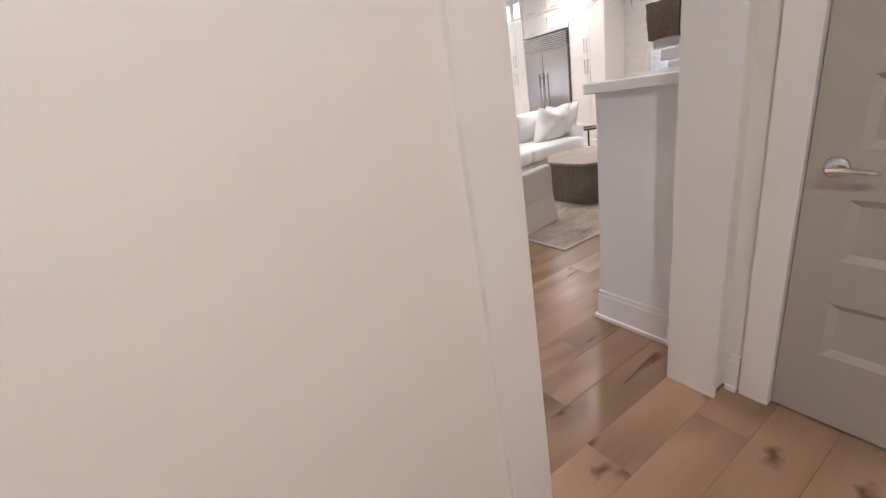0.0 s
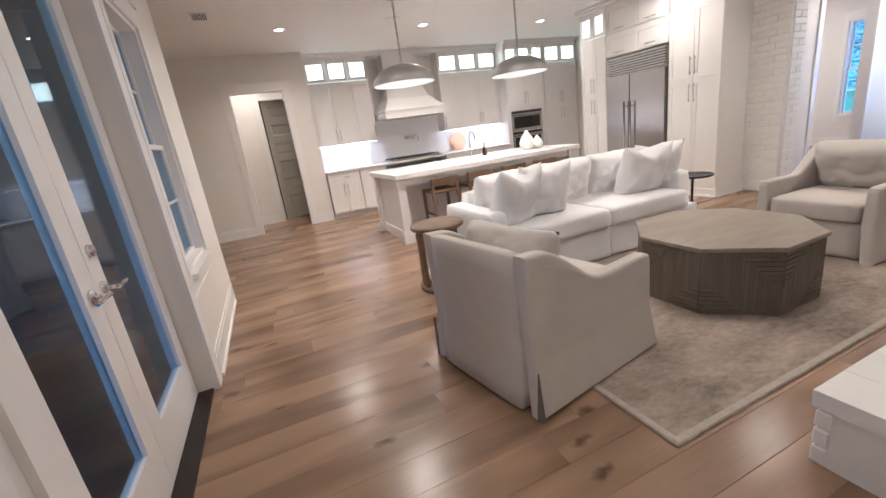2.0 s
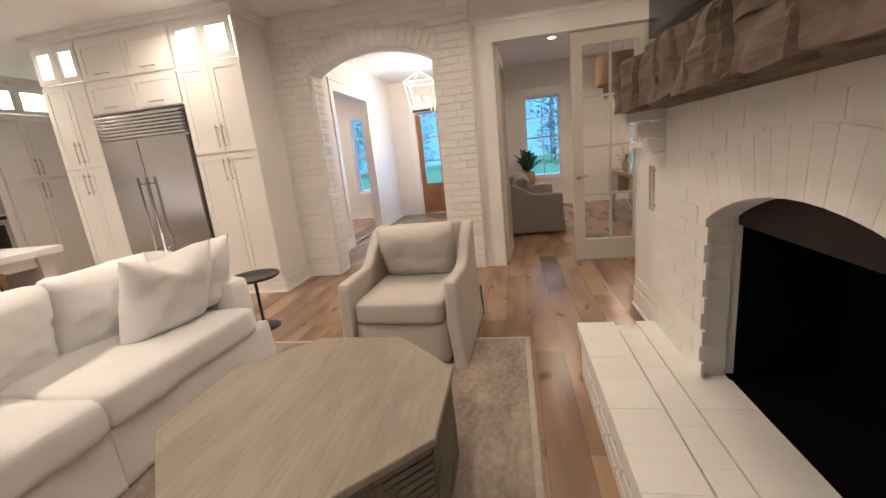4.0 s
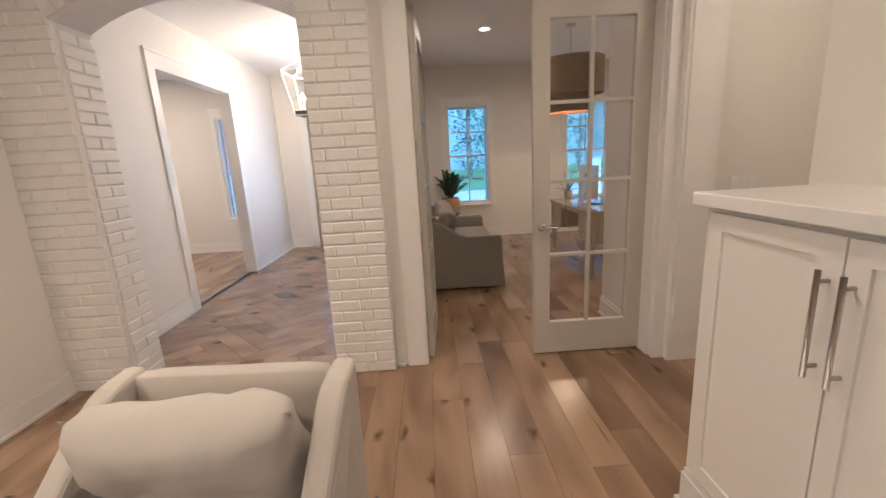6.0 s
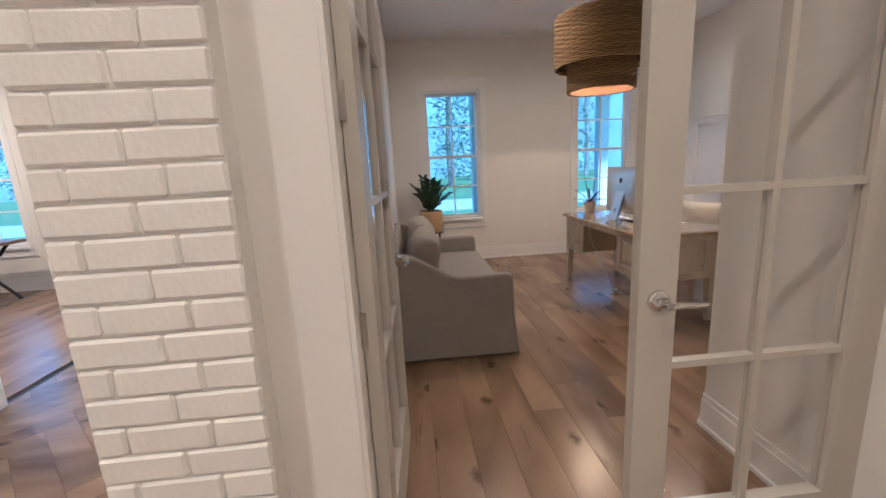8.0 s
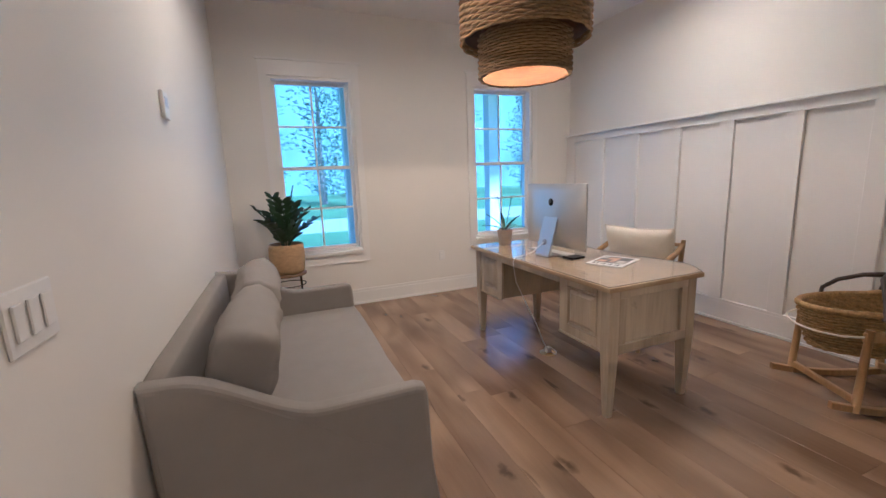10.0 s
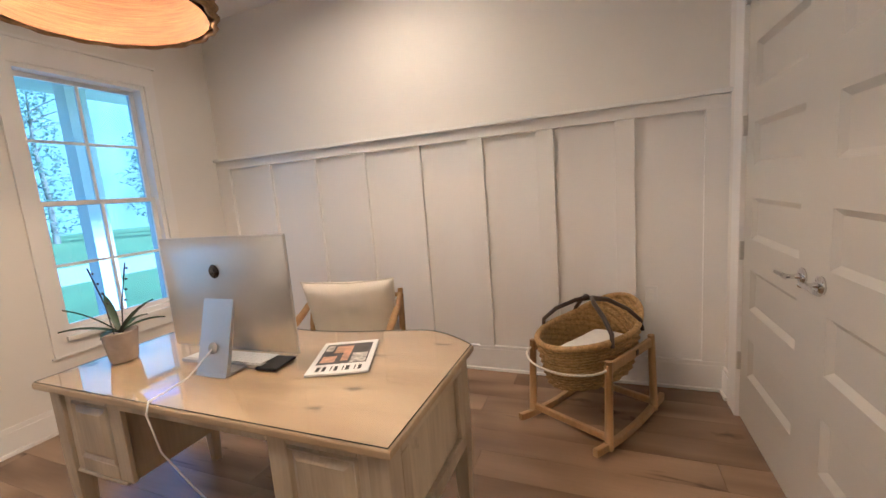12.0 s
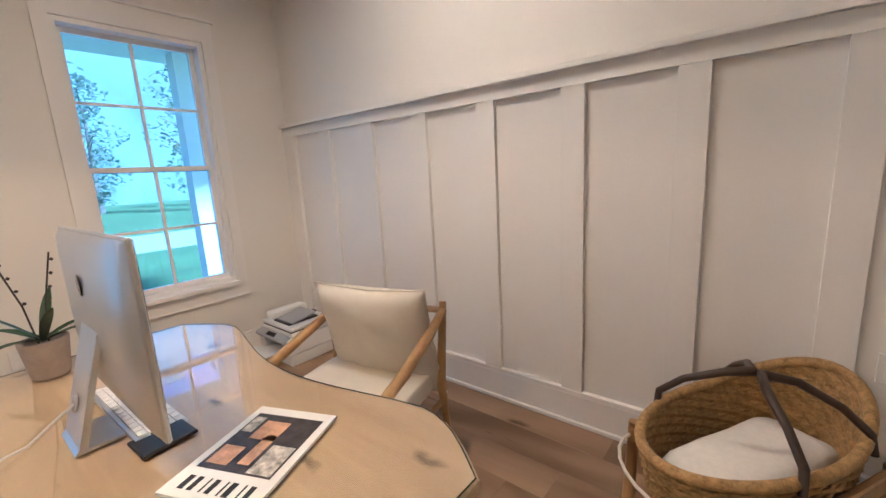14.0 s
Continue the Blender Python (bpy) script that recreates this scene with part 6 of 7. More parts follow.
for s in (-1, 1):
    x = s * 0.31
    part("leg", bar([(x, 0.3, 0.0), (x, 0.28, 0.3), (x, 0.25, 0.56)], [0.017, 0.021, 0.019], 10), HONEY, ch)
    part("leg", bar([(x * 0.97, -0.36, 0.0), (x, -0.28, 0.4), (x, -0.31, 0.58), (x * 0.98, -0.36, 0.78)], [0.017, 0.022, 0.02, 0.017], 10), HONEY, ch)
    part("armrest", bar([(x * 0.99, -0.35, 0.74), (x, -0.2, 0.68), (x * 1.02, 0.05, 0.61), (x, 0.3, 0.555)], [0.019, 0.023, 0.024, 0.021], 12), HONEY, ch)
    part("stretcher", bar([(x, 0.28, 0.34), (x, -0.29, 0.31)], 0.015, 8), HONEY, ch)
part("rail", bar([(-0.31, 0.28, 0.34), (0.31, 0.28, 0.34)], 0.016, 8), HONEY, ch)
part("rail", bar([(-0.31, -0.3, 0.5), (0.31, -0.3, 0.5)], 0.016, 8), HONEY, ch)
part("rail", bar([(-0.31, -0.35, 0.74), (0.31, -0.35, 0.74)], 0.016, 8), HONEY, ch)
part("seat_cushion", soft_box(-0.29, 0.29, -0.28, 0.3, 0.36, 0.48, 0.04, 4, 0.008), CREAM, ch, "cream canvas seat cushion")
bm = pillow(0.60, 0.58, 0.18, 77, 0.45, wrinkle=0.01, pinch=0.08)
tube(bm, [(u * 0.30 * (1 - 0.08 * (1 - abs(v)) ** 0.7 * abs(u) ** 3), v * 0.29 * (1 - 0.08 * (1 - abs(u)) ** 0.7 * abs(v) ** 3), 0) for u, v in [(-1 + 0.2 * i, -1) for i in range(10)] + [(1, -1 + 0.2 * i) for i in range(10)] + [(1 - 0.2 * i, 1) for i in range(10)] + [(-1, 1 - 0.2 * i) for i in range(11)]], 0.0055, 5)
part("back_cushion", turned(bm, Matrix.Translation((-0.02, -0.235, 0.615)) @ Matrix.Rotation(radians(74), 4, "X")), CREAM, ch, "cream canvas back cushion")

# Bassinet on a rocking stand
bas = thing("bassinet", pose(4.29, 1.58, 0, 0, 0, -29), "woven wicker bassinet on a wooden rocking stand", "bassinet")


def oval(k, n, a, b):
    t = 2 * math.pi * k / n
    return a * math.cos(t), b * math.sin(t)


bm = bmesh.new()
n, rows = 48, 15
grid = []
for r in range(rows + 1):
    t = r / rows
    g_ = 0.80 + 0.20 * t**0.7
    ring = []
    for k in range(n):
        x, y = oval(k, n, 0.40 * g_, 0.215 * g_)
        rise = 0.095 * max(0, (x - 0.08) / 0.32) ** 1.5 * t
        weave = 0.0045 * (1 if (k + r) % 2 else -1)
        d = Vector((x, y, 0)).normalized()
        ring.append(bm.verts.new((x + d.x * weave, y + d.y * weave, 0.30 + 0.25 * t + rise)))
    grid.append(ring)
for a, b in zip(grid, grid[1:]):
    for k in range(n):
        bm.faces.new((a[k], a[(k + 1) % n], b[(k + 1) % n], b[k]))
bm.faces.new(grid[0][::-1])
part("basket", bm, WICKER, bas)
bm = bmesh.new()
for r in range(0, rows):
    t = (r + 0.5) / rows
    g_ = 0.80 + 0.20 * t**0.7
    pts = []
    for k in range(n + 1):
        x, y = oval(k, n, 0.40 * g_ + 0.003, 0.215 * g_ + 0.003)
        rise = 0.095 * max(0, (x - 0.08) / 0.32) ** 1.5 * t
        d = Vector((x, y, 0)).normalized()
        w_ = 0.01 * (1 if (k + r) % 2 else -0.2)
        pts.append((x + d.x * w_, y + d.y * w_, 0.30 + 0.25 * t + rise))
    tube(bm, pts, 0.0066, 5)
part("weave", bm, WICKER, bas, "plaited wicker strands")
pts = []
for k in range(n + 1):
    x, y = oval(k, n, 0.405, 0.22)
    pts.append((x, y, 0.555 + 0.095 * max(0, (x - 0.08) / 0.325) ** 1.5))
part("rim", bar(pts, 0.017, 8), WICKER, bas, "rolled wicker rim")
part("liner", soft_box(-0.27, 0.27, -0.125, 0.125, 0.33, 0.465, 0.05, 8, 0.012), mat("white_muslin", (0.80, 0.77, 0.73), 0.9, vary=0.08, scale=14, bump=0.2), bas, "white muslin mattress")
for s in (-1, 1):
    part("handle", bar([(-0.16, s * 0.215, 0.53), (-0.155, s * 0.21, 0.60), (-0.12, s * 0.15, 0.665), (-0.06, s * 0.06, 0.715), (0.0, s * 0.012, 0.725), (0.07, s * 0.07, 0.71), (0.14, s * 0.15, 0.65), (0.17, s * 0.205, 0.59), (0.175, s * 0.215, 0.53)], [0.011, 0.012, 0.012, 0.013, 0.016, 0.013, 0.012, 0.012, 0.011], 8), LEATHER, bas, "dark leather wrapped handle")
for s in (-1, 1):
    prof = [(-0.38 + 0.76 * k / 12, 0.002 + 0.04 * (2 * k / 12 - 1) ** 2) for k in range(13)] + [(0.38 - 0.76 * k / 12, 0.042 + 0.04 * (1 - 2 * k / 12) ** 2) for k in range(13)]
    part("rocker", prism(prof, s * 0.235 - 0.015, s * 0.235 + 0.015, "y", 0.003, 1), HONEY, bas, "curved wooden rocker")
    part("side_rail", rbox(-0.26, 0.26, s * 0.232 - 0.012, s * 0.232 + 0.012, 0.42, 0.475, 0.005, 1), HONEY, bas)
    for e in (-0.235, 0.235):
        part("leg", bar([(e * 1.1, s * 0.24, 0.025), (e, s * 0.235, 0.49)], [0.022, 0.019], 8), HONEY, bas)
for e in (-0.25, 0.25):
    part("cross_rail", rbox(e - 0.012, e + 0.012, -0.235, 0.235, 0.06, 0.1, 0.005, 1), HONEY, bas)

pts = [(-0.25 + 0.0, -0.235, 0.45)] + [(-0.25 - 0.17 * math.sin(math.pi * k / 12), -0.235 * math.cos(math.pi * k / 12), 0.45 - 0.015 * math.sin(math.pi * k / 12)) for k in range(1, 12)] + [(-0.25, 0.235, 0.45)]
part("tie_cord", bar(pts, 0.006, 6), CREAM, bas, "cream cord round the basket")
part("toggle", rbox(0.03, 0.055, -0.25, -0.243, 0.435, 0.465, 0.002, 1), LEATHER, bas, "small dark leather tab")

# Drum pendant
dpn = thing("drum_pendant", pose(2.75, 2.85, 0), "two-tier woven seagrass drum pendant lamp, lit", "pendant lamp")


def drum(name, r, z0, z1, rows_, seed):
    n_ = 72
    for k in range(rows_):
        z = z0 + (z1 - z0) * (k + 0.5) / rows_
        h_ = (z1 - z0) / rows_ * 0.56
        pts_ = []
        for i in range(n_ + 1):
            a = 2 * math.pi * i / n_
            rr = r + 0.005 * (1 if (i // 2 + k) % 2 else -1) + 0.002 * noise.noise(Vector((i * 0.9, k * 1.7, seed)))
            pts_.append((rr * math.cos(a), rr * math.sin(a), z))
        bm = bmesh.new()
        tube(bm, pts_, h_, 5)
        part(name, bm, SEAGRASS, dpn)


drum("upper_strand", 0.405, 2.2, 2.63, 24, 1)
drum("lower_strand", 0.29, 1.985, 2.24, 15, 2)
LIN = mat("lit_liner", (0.075, 0.030, 0.008), 0.85, vary=0.5, scale=7, stretch=(1, 1, 22), bump=0.4, bscale=14)
bm = lathe([(0.270, 1.99), (0.270, 2.235), (0.388, 2.245), (0.388, 2.62)], 64)
part("liner", bm, LIN, dpn, "pale inner lining")
part("bulb", turned(lathe([(0, -0.06), (0.04, -0.045), (0.055, 0), (0.035, 0.05), (0.018, 0.09), (0, 0.09)], 18), Matrix.Translation((0, 0, 2.14))), glow("warm_bulb", (1.0, 0.74, 0.36), 10.0), dpn)
part("rod", bar([(0, 0, 2.22), (0, 0, 3.03)], 0.006), NICKEL, dpn)
part("spider", bar([(-0.39, 0, 2.6), (0.39, 0, 2.6)], 0.004, 5), NICKEL, dpn)
part("canopy", turned(lathe([(0, 0), (0.06, 0), (0.065, 0.02), (0, 0.02)], 24), Matrix.Translation((0, 0, 3.03))), NICKEL, dpn)
la = bpy.data.lights.new("drum_bulb", "POINT")
la.energy, la.color, la.shadow_soft_size = 8.5, (1.0, 0.62, 0.32), 0.015
lo_ = new("drum_bulb", la)
lo_.location = (2.75, 2.85, 2.062)

# Plant in the corner
ps = thing("plant_stand", pose(1.2, 4.55, 0), "small black metal plant stand with wooden top", "plant stand")
part("top", lathe([(0, 0.495), (0.16, 0.495), (0.165, 0.5), (0.165, 0.515), (0.16, 0.52), (0, 0.52)], 32), BROWNWOOD, ps)
part("ring", lathe([(0.145, 0.4), (0.155, 0.4), (0.155, 0.408), (0.145, 0.408), (0.145, 0.4)], 28), BLACK, ps)
for k in range(4):
    a = radians(45 + 90 * k)
    part("leg", bar([(0.15 * math.cos(a), 0.15 * math.sin(a), 0.495), (0.15 * math.cos(a), 0.15 * math.sin(a), 0.4), (0.17 * math.cos(a), 0.17 * math.sin(a), 0)], 0.007, 6), BLACK, ps)
zz = thing("potted_plant", pose(1.2, 4.55, 0.52), "dark green leafy plant in a tan fibre pot", "plant")
part("pot", lathe([(0, 0), (0.135, 0), (0.152, 0.03), (0.163, 0.14), (0.16, 0.25), (0.152, 0.28), (0.14, 0.275), (0.14, 0.23), (0, 0.23)], 32), BASKETPOT, zz)
rz = random.Random(12)
for k in range(9):
    a = radians(137.5 * k + rz.uniform(-12, 12))
    lean = 0.03 + 0.03 * k + 0.06 * rz.random()
    hgt = 0.56 - 0.035 * k + 0.06 * rz.random()
    pts = [Vector((0.03 * math.cos(a) + lean * t**1.6 * math.cos(a), 0.03 * math.sin(a) + lean * t**1.6 * math.sin(a), 0.23 + hgt * (t - 0.12 * t * t))) for t in [i / 8 for i in range(9)]]
    bm = bar(pts, [0.008 - 0.0006 * i for i in range(9)], 6)
    for i in range(2, 9):
        d = (pts[i] - pts[i - 1]).normalized()
        side = d.cross(Vector((0, 0, 1)))
        side = side.normalized() if side.length > 0.05 else Vector((1, 0, 0))
        for s in (-1, 1):
            ld = (side * s + d * 0.75 + Vector((0, 0, rz.uniform(-0.15, 0.25)))).normalized()
            ln, wd = 0.095 + 0.02 * rz.random(), 0.026
            wv = ld.cross(d).cross(ld).normalized()
            nv = ld.cross(wv).normalized()
            prev = None
            for j in range(5):
                t = j / 4
                c = pts[i] + ld * ln * t - nv * 0.0
                w_ = wd * math.sin(math.pi * (0.12 + 0.86 * t)) ** 0.8
                row = [bm.verts.new(c + wv * u * w_ + nv * 0.006 * abs(u)) for u in (-1, 0, 1)]
                if prev:
                    for u in (0, 1):
                        f = bm.faces.new((prev[u], prev[u + 1], row[u + 1], row[u]))
                        f.smooth = True
                prev = row
    part("stalk", bm, LEAF, zz)

# Printer on the floor
pr = thing("printer", pose(4.42, 4.5, 0, 0, 0, 0), "white and grey multifunction printer standing on the floor", "printer")
part("lower_body", rbox(-0.17, 0.2, -0.21, 0.21, 0.0, 0.09, 0.01), WHITEP, pr)
part("side_block", rbox(-0.19, 0.2, 0.13, 0.21, 0.091, 0.22, 0.01), WHITEP, pr)
part("side_block", rbox(-0.19, 0.2, -0.21, -0.13, 0.091, 0.22, 0.01), WHITEP, pr)
part("rear_body", rbox(-0.02, 0.2, -0.129, 0.129, 0.091, 0.22, 0.006), WHITEP, pr)
part("output_slot", boxes((-0.024, -0.0202, -0.129, 0.129, 0.092, 0.219)), BLACK, pr, "dark paper output slot")
part("paper_tray", turned(rbox(-0.16, 0.12, -0.12, 0.12, 0.0, 0.012, 0.004), Matrix.Translation((-0.17, 0, 0.095)) @ Matrix.Rotation(radians(6), 4, "Y")), WHITEP, pr)
part("control_panel", turned(rbox(-0.07, 0.0, -0.205, 0.205, 0.0, 0.03, 0.006), Matrix.Translation((-0.15, 0, 0.225)) @ Matrix.Rotation(radians(-28), 4, "Y")), GREYP, pr)
part("display", turned(boxes((-0.055, -0.02, -0.06, 0.06, 0.0305, 0.0325)), Matrix.Translation((-0.15, 0, 0.225)) @ Matrix.Rotation(radians(-28), 4, "Y")), BLACKGLASS, pr)
part("scanner", rbox(-0.15, 0.205, -0.215, 0.215, 0.222, 0.262, 0.01), WHITEP, pr)
part("scanner_gap", boxes((-0.146, 0.2, -0.21, 0.21, 0.2622, 0.268)), BLACK, pr)
part("scanner_lid", rbox(-0.15, 0.205, -0.215, 0.215, 0.268, 0.30, 0.012), WHITEP, pr)
part("feeder_tray", turned(rbox(-0.1, 0.12, -0.12, 0.1, 0.0, 0.014, 0.005), Matrix.Translation((0.0, -0.03, 0.32)) @ Matrix.Rotation(radians(-9), 4, "Y")), GREYP, pr, "grey document feeder tray")
part("feeder_slot", boxes((-0.12, 0.13, -0.14, 0.08, 0.3005, 0.312)), BLACK, pr)
part("feeder_head", rbox(-0.12, 0.19, 0.09, 0.2, 0.301, 0.36, 0.016), WHITEP, pr)
part("power_plug", rbox(0.2, 0.23, 0.02, 0.06, 0.26, 0.3, 0.005), BLACK, pr)


# ---- foyer and dining room ----
lan = thing("lantern_chandelier", pose(-0.66, 3.0, 0), "white framed lantern chandelier with candle bulbs, lit", "chandelier")
bm = bmesh.new()
top, bot = 0.26, 0.17
zt, zb = 2.66, 2.13
cor = ((-1, -1), (1, -1), (1, 1), (-1, 1))
for k in range(4):
    a, b = cor[k], cor[(k + 1) % 4]
    tube(bm, [(a[0] * top, a[1] * top, zt), (b[0] * top, b[1] * top, zt)], 0.009, 6)
    tube(bm, [(a[0] * bot, a[1] * bot, zb), (b[0] * bot, b[1] * bot, zb)], 0.009, 6)
    tube(bm, [(a[0] * top, a[1] * top, zt), (a[0] * bot, a[1] * bot, zb)], 0.009, 6)
    tube(bm, [(a[0] * top, a[1] * top, zt), (0, 0, 2.86)], 0.007, 6)
part("cage", bm, WHITEP, lan)
part("chain", bar([(0, 0, 2.86), (0, 0, 3.05)], 0.006), NICKEL, lan)
for k in range(4):
    x, y = 0.08 * cor[k][0], 0.08 * cor[k][1]
    part("candle", bar([(x, y, 2.19), (x, y, 2.33)], 0.012, 8), WHITEP, lan)
    part("bulb", turned(lathe([(0, 0), (0.014, 0.02), (0.016, 0.035), (0.008, 0.07), (0, 0.085)], 12), Matrix.Translation((x, y, 2.33))), glow("candle_glow", (1, 0.82, 0.5), 15.0), lan)
part("base_plate", rbox(-0.17, 0.17, -0.17, 0.17, 2.135, 2.19, 0.005, 1), BROWNWOOD, lan)
la = bpy.data.lights.new("lantern_bulb", "POINT")
la.energy, la.color, la.shadow_soft_size = 20, (1.0, 0.70, 0.42), 0.12
new("lantern_bulb", la).location = (-0.66, 3.0, 2.5)
dt = thing("dining_table", pose(-4.55, 4.2, 0), "dark wooden trestle table below the window", "table")
part("top", rbox(-0.55, 0.55, -0.4, 0.4, 0.72, 0.76, 0.006), BROWNWOOD, dt)
for s in (-1, 1):
    part("leg", bar([(s * 0.4, -0.3, 0.0), (s * 0.44, 0.0, 0.4), (s * 0.4, -0.3, 0.72)], 0.02, 8), BLACK, dt)
    part("leg", bar([(s * 0.4, 0.3, 0.0), (s * 0.36, 0.0, 0.4), (s * 0.4, 0.3, 0.72)], 0.02, 8), BLACK, dt)

# ---- outside ----
GRASS = mat("lawn_grass", (0.12, 0.19, 0.07), 0.9, vary=0.35, scale=0.6, bump=0.5, bscale=40)
structure("ground", boxes((-400, 400, 5.1, 600, -0.5, -0.35), (-400, 400, -600, -9.6, -0.5, -0.35), (-400, -9.4, -9.6, 5.1, -0.5, -0.35), (5.2, 400, -9.6, 5.1, -0.5, -0.35)), GRASS, "green lawn reaching to the woods", "ground")
CONC = mat("pale_concrete", (0.42, 0.40, 0.37), 0.85, vary=0.12, scale=3, bump=0.2)
structure("porch_floor", boxes((-7.5, 6.5, 5.1, 7.4, -0.345, -0.04)), CONC, "pale concrete porch floor", "porch")
structure("drive", boxes((-60, 60, 15, 20, -0.349, -0.335)), CONC, "pale gravel drive across the lawn", "drive")
structure("porch_roof", boxes((-7.5, 6.5, 5.1, 7.6, 2.9, 3.1)), TRIM, "white porch roof", "roof")
post = thing("porch_post", pose(4.85, 7.1, -0.04), "square white porch post", "post", "porch posts")
part("shaft", boxes((-0.1, 0.1, -0.1, 0.1, 0.0, 2.94)), TRIM, post)
part("base", boxes((-0.13, 0.13, -0.13, 0.13, 0.0, 0.2)), TRIM, post)
for x in (2.3, -0.1, -2.5, -4.9):
    copy_thing(post, pose(x, 7.1, -0.04))
structure("patio_paving", boxes((-9.0, 2.28, -11.5, -9.6, -0.345, -0.05), (-2.6, 2.28, -9.6, -7.0, -0.345, -0.05)), mat("dark_pavers", (0.10, 0.075, 0.06), 0.7, vary=0.3, scale=6, bump=0.3), "dark brown patio pavers", "patio")
# Unseen roof, added to keep the sun off the patio doors
structure("patio_sun_block", boxes((-2.6, 2.28, -11.6, -7.0, 2.7, 2.85)), mat("sun_block_dark", (0.05, 0.04, 0.035), 0.7, vary=0.2), "unseen dark roof added to keep the sun off the patio", "roof")
# Made-up dark wall, closes the patio so the glass looks dark
structure("patio_shade_wall", boxes((-4.0, 2.28, -11.7, -11.55, -0.05, 2.69)), mat("shade_wall_dark", (0.03, 0.036, 0.038), 0.7, vary=0.15), "added dark wall that closes off the light behind the patio", "wall")
structure("patio_cladding", boxes((-2.6, -2.575, -9.5, -7.0, -0.05, 2.69)), mat("dark_slate_cladding", (0.045, 0.052, 0.055), 0.75, vary=0.35, scale=5, bump=0.4, bscale=30, stretch=(1, 1, 3)), "dark slate clad outside wall by the patio", "wall")
BARK = mat("pine_bark", (0.20, 0.17, 0.14), 0.9, vary=0.3, scale=12, bump=0.6, bscale=30, stretch=(1, 1, 0.3))
FOL = mat("tree_leaves", (0.15, 0.19, 0.14), 0.7, vary=0.3, scale=0.8, per=0.25)

fn, fl_ = FOL.node_tree.nodes, FOL.node_tree.links
tl, fm = fn.new("ShaderNodeBsdfTranslucent"), fn.new("ShaderNodeMixShader")
tl.inputs["Color"].default_value = (0.34, 0.42, 0.30, 1)
fm.inputs["Fac"].default_value = 0.5
fl_.new(fn["Principled BSDF"].outputs[0], fm.inputs[1])
fl_.new(tl.outputs[0], fm.inputs[2])
fl_.new(fm.outputs[0], fn["Material Output"].inputs["Surface"])


def tree(m, seed, h):
    r = random.Random(seed)
    t = thing("tree", m, "tall leafy tree at the edge of the lawn", "tree", "trees beyond the lawn")
    bm = bar([(0, 0, -0.3), (0.1, 0, h * 0.3), (-0.1, 0.1, h * 0.62), (0.05, 0, h * 0.95)], [0.24, 0.19, 0.13, 0.04], 8)
    for k in range(9):
        z = h * (0.35 + 0.06 * k)
        a = r.uniform(0, 6.28)
        tube(bm, [(0, 0, z), (1.0 * math.cos(a), 1.0 * math.sin(a), z + 0.5), (1.9 * math.cos(a), 1.9 * math.sin(a), z + 0.8)], [0.07, 0.045, 0.015], 5)
    part("trunk", bm, BARK, t)
    bm = bmesh.new()
    for k in range(1500):
        z = h * (0.06 + 0.98 * r.random() ** 0.9)
        rad = 2.4 * max(0.15, 1 - abs((z / h - 0.5) / 0.62) ** 2) + 0.3
        rad *= r.random() ** 0.5 * (0.8 + 0.3 * math.sin(z * 2 + seed))
        a = r.uniform(0, 6.28)
        c = Vector((rad * math.cos(a), rad * math.sin(a), z))
        s = r.uniform(0.1, 0.22)
        d1 = Vector((r.uniform(-1, 1), r.uniform(-1, 1), r.uniform(-0.5, 0.5))).normalized() * s
        d2 = d1.cross(Vector((r.uniform(-1, 1), r.uniform(-1, 1), 1))).normalized() * s * 0.6
        bm.faces.new([bm.verts.new(c + q) for q in (-d1, d2, d1, -d2)])
    part("crown", bm, FOL, t)
    return t


base_trees = [tree(pose(-9 + 7.5 * k, 30 + 2 * (k % 2), -0.35), k + 2, 10 + k) for k in range(3)]
rt = random.Random(8)
for k in range(15):
    copy_thing(base_trees[k % 3], pose(-32 + 4.7 * k + rt.uniform(-1, 1), (30, 40)[k % 2] + rt.uniform(0, 8), -0.35, 0, 0, rt.uniform(0, 360)))

# far woods beyond the trees, their haze painted as pale colour and faint glow
PAINTEDHAZE = mat("woods_painted_haze", (0.16, 0.20, 0.18), 1.0, vary=0.5, scale=0.25, bump=0.0, stretch=(1, 1, 0.5))
hn = PAINTEDHAZE.node_tree.nodes
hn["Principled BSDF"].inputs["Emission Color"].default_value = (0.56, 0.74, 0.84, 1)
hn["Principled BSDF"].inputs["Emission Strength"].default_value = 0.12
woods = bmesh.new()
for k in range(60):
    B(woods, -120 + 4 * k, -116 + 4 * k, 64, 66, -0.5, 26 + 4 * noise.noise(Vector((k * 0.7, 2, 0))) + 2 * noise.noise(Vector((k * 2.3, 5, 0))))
structure("backdrop", woods, PAINTEDHAZE, "far woods beyond the lawn, haze painted as a pale glow", "backdrop")


# ---- floors ----
floor = structure("floor", boxes((-1.81, 0.5, 0.32, 4.9, -0.03, -0.008)), mat("dark_joint", (0.05, 0.03, 0.02), 0.8), "wide oak plank floor with herringbone foyer", "floor")
PLANK, GAP = 0.19, 0.0009
rng = random.Random(4)
lengths = (1.3, 1.7, 2.1)


def plank_mesh(length):
    bm = boxes((-PLANK / 2 + GAP / 2, PLANK / 2 - GAP / 2, GAP / 2, length - GAP / 2, -0.012, 0.0))
    bmesh.ops.bevel(bm, geom=[e for e in bm.edges if all(v.co.z > -0.001 for v in e.verts)], offset=0.0009, segments=1, affect="EDGES")
    me = bpy.data.meshes.new("plank")
    bm.to_mesh(me)
    bm.free()
    me.materials.append(OAKFLOOR)
    return me


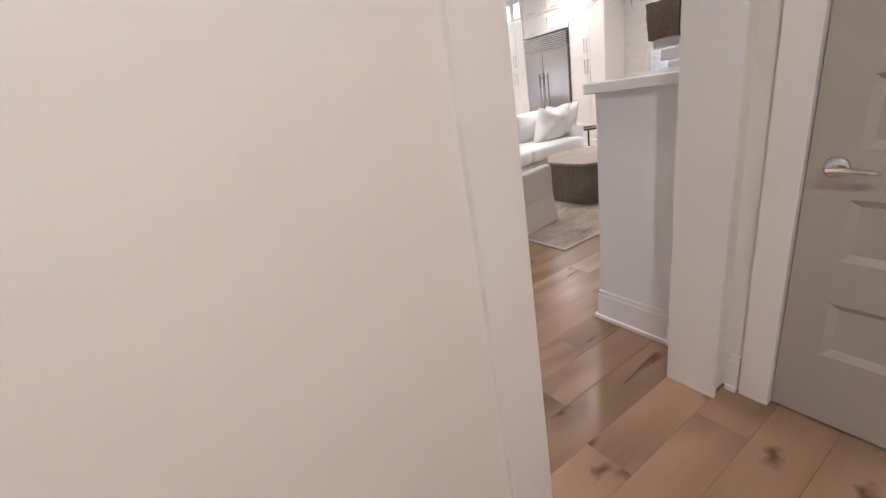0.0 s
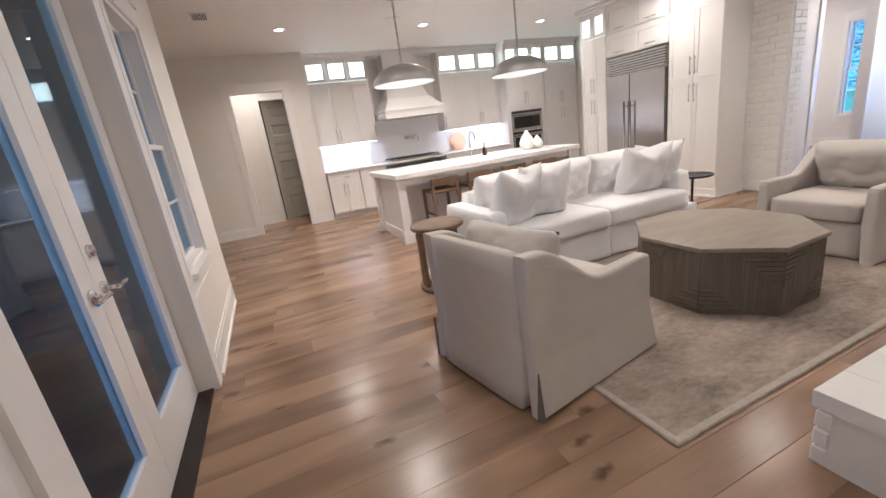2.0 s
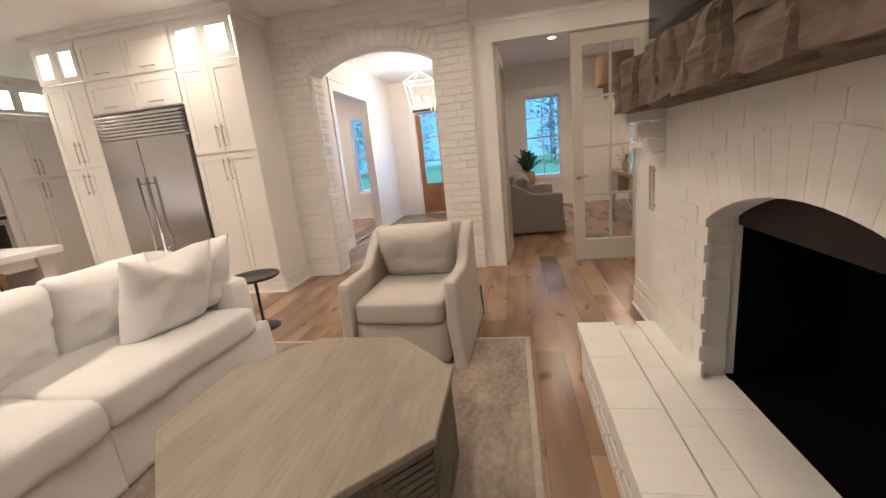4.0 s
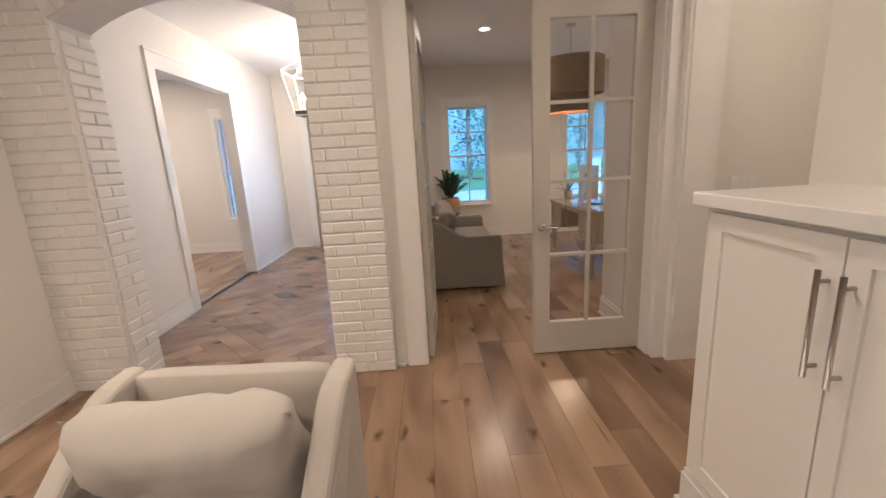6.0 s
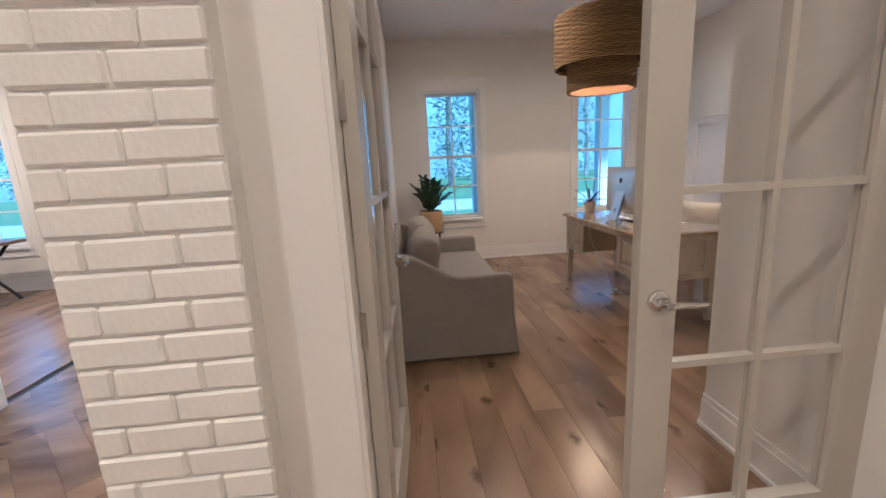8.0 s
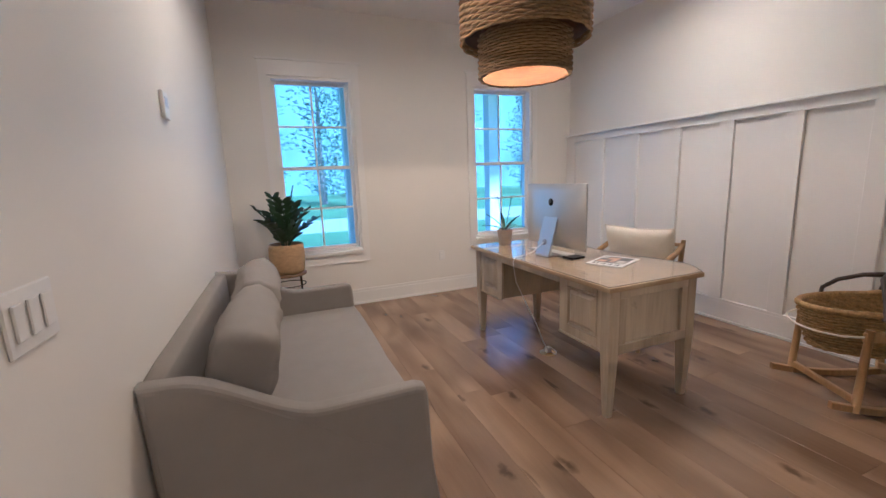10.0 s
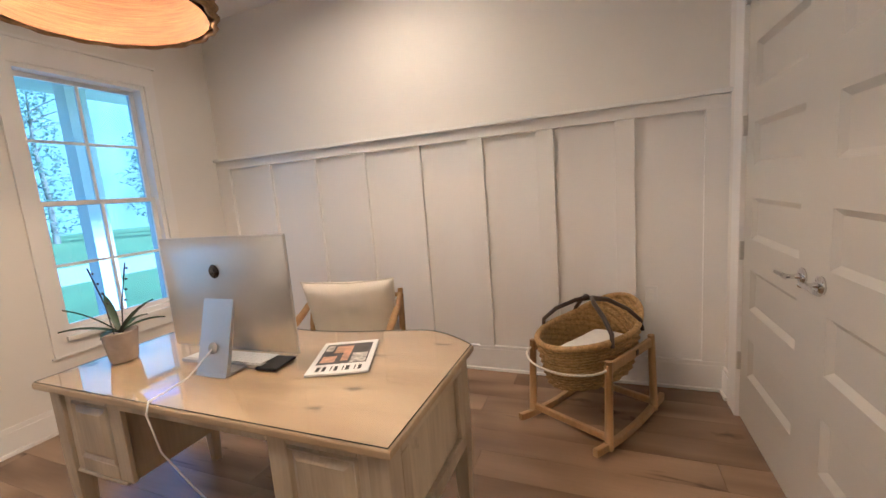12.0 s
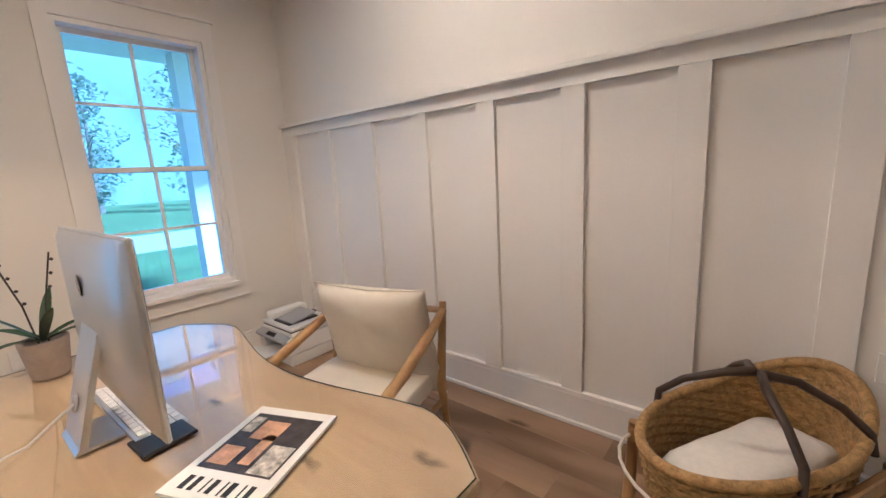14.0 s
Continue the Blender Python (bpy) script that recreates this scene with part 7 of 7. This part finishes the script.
plank_data = {k: plank_mesh(k) for k in lengths}
rest = bmesh.new()
single = 0
nx = int(14.4 / PLANK)
for i in range(nx):
    x = -9.3 + (i + 0.5) * PLANK
    y = -9.6 - rng.random() * 2.0
    while y < 5.1:
        ln = rng.choice(lengths)
        if -1.85 < x < 0.55 and y + ln > 0.32:
            if y < 0.32:
                B(rest, x - PLANK / 2 + GAP / 2, x + PLANK / 2 - GAP / 2, y + GAP / 2, 0.32, -0.012, 0.0)
            y += ln
            continue
        if -2.6 < x < 2.2 and y < -7.0:
            if y + ln > -7.0:
                B(rest, x - PLANK / 2 + GAP / 2, x + PLANK / 2 - GAP / 2, -6.995, y + ln - GAP / 2, -0.012, 0.0)
            y += ln
            continue
        if (x > 2.4 and y > -5.5 and y + ln < -2.35) or (x < -6.95 and y > -3.9):
            y += ln
            continue
        near = (0.6 < x < 4.8 and -2.6 < y + ln / 2 < 4.9) or (-1.6 < x < 2.3 and -6.9 < y + ln / 2 < -2.6)
        if near and single < 300:
            ob = new("plank", plank_data[ln])
            ob.parent = floor
            ob.location = (x, y, 0)
            single += 1
        else:
            B(rest, x - PLANK / 2 + GAP / 2, x + PLANK / 2 - GAP / 2, y + GAP / 2, y + ln - GAP / 2, -0.012, 0.0)
        y += ln
tagged(part("floor_planks", rest, OAKFLOOR, floor), kind="stuff")
# Herringbone of the foyer
her = bmesh.new()
W, L = 0.15, 0.75
for a in range(-34, 35):
    for b in range(-5, 6):
        for u0, v0, du, dv in ((a * W + b * L, a * W - b * L, L, W), (a * W + b * L, a * W - b * L + W, W, L)):
            pts = [((u - v) * 0.7071 - 0.65, (u + v) * 0.7071 + 2.6) for u, v in ((u0 + GAP, v0 + GAP), (u0 + du - GAP, v0 + GAP), (u0 + du - GAP, v0 + dv - GAP), (u0 + GAP, v0 + dv - GAP))]
            if any(-1.81 < p[0] < 0.5 and 0.32 < p[1] < 4.95 for p in pts):
                lo = [her.verts.new((p[0], p[1], -0.006)) for p in pts]
                hi = [her.verts.new((p[0], p[1], 0.0)) for p in pts]
                her.faces.new(hi)
                for k in range(4):
                    her.faces.new((lo[k], lo[(k + 1) % 4], hi[(k + 1) % 4], hi[k]))
for co_, no_ in (((-1.81, 0, 0), (-1, 0, 0)), ((0.5, 0, 0), (1, 0, 0)), ((0, 0.322, 0), (0, -1, 0)), ((0, 4.95, 0), (0, 1, 0))):
    bmesh.ops.bisect_plane(her, geom=her.verts[:] + her.edges[:] + her.faces[:], plane_co=co_, plane_no=no_, clear_outer=True)
bmesh.ops.recalc_face_normals(her, faces=her.faces[:])
tagged(part("herringbone_blocks", her, OAKCROSS, floor), kind="stuff")

# ---- bricks of the arch wall ----
CO, BL, BH = 0.079, 0.205, 0.0725


def brick_mesh(lx, ly, seed):
    bm = rbox(-lx / 2, lx / 2, -ly / 2, ly / 2, 0, BH, 0.007, 1)
    for v in bm.verts:
        v.co += 0.0022 * Vector((noise.noise(v.co * 20 + Vector((seed * 3.7, 0, 0))), noise.noise(v.co * 20 + Vector((0, seed * 5.1, 0))), noise.noise(v.co * 20 + Vector((0, 0, seed * 2.3)))))
    me = bpy.data.meshes.new("brick")
    bm.to_mesh(me)
    bm.free()
    me.materials.append(BRICKW)
    return me


brick_data = {}


def brick(parent, lx, ly, x, y, z, seed=0):
    key = (round(lx, 3), round(ly, 3), seed % 4)
    if key not in brick_data:
        brick_data[key] = brick_mesh(lx, ly, seed % 4)
    ob = new("brick", brick_data[key])
    ob.parent = parent
    ob.location = (x, y, z)
    return ob


def course(x0, x1, k):
    """Brick spans of one course: stretchers of one length, staggered by half."""
    out, x = [], x0
    w = x1 - x0
    n = max(1, round(w / BL))
    u = w / n
    if k % 2 == 0:
        return [(x0 + i * u, x0 + (i + 1) * u) for i in range(n)]
    if n == 2:
        return [(x0, x0 + 0.19 * w), (x0 + 0.19 * w, x0 + 0.68 * w), (x0 + 0.68 * w, x1)]
    return [(x0, x0 + u / 2)] + [(x0 + u / 2 + i * u, x0 + u / 2 + (i + 1) * u) for i in range(n - 1)] + [(x1 - u / 2, x1)]


J = 0.0045
upper = bmesh.new()
for k in range(39):
    z = 0.004 + k * CO
    if z + BH > H:
        break
    for a, b in ((-1.79, AX0), (AX1, 0.515)):
        for p, q in course(a, b, k):
            if k < 32:
                brick(brick_wall, q - p - J, 0.05, (p + q) / 2, 0.025, z, k * 3 + int(p * 10))
            else:
                B(upper, p + J / 2, q - J / 2, 0.0, 0.05, z, z + BH)
    if z + BH < ASP:
        for xe, s in ((AX0, 1), (AX1, -1)):
            for p, q in course(0.052, 0.32, k):
                brick(brick_wall, 0.03, q - p - J, xe - s * 0.004, (p + q) / 2, z, k)
    if z > ASP:
        for p, q in course(AX0, AX1, k):
            mid = (p + q) / 2
            if z > arch_z(mid) + 0.2:
                B(upper, p + J / 2, q - J / 2, 0.0, 0.05, z, z + BH)
tagged(part("upper_bricks", upper, BRICKW, brick_wall), kind="stuff")
# Soldier course over the arch
for k in range(19):
    ang = (k - 9) / 9.5 * math.asin(AHALF / ARAD)
    r0 = ARAD + 0.004
    bm = rbox(-0.033, 0.033, 0.0, 0.05, 0, 0.2, 0.005, 1)
    half_w = ARAD * math.asin(AHALF / ARAD) / 19 - 0.003
    for v in bm.verts:
        v.co.x *= half_w / 0.033 * (1 + v.co.z / ARAD)
    m = Matrix.Translation((AMID, -0.004, ASP + ARISE - ARAD)) @ Matrix.Rotation(ang, 4, "Y") @ Matrix.Translation((0, 0, r0))
    part("brick", turned(bm, m), BRICKW, brick_wall)
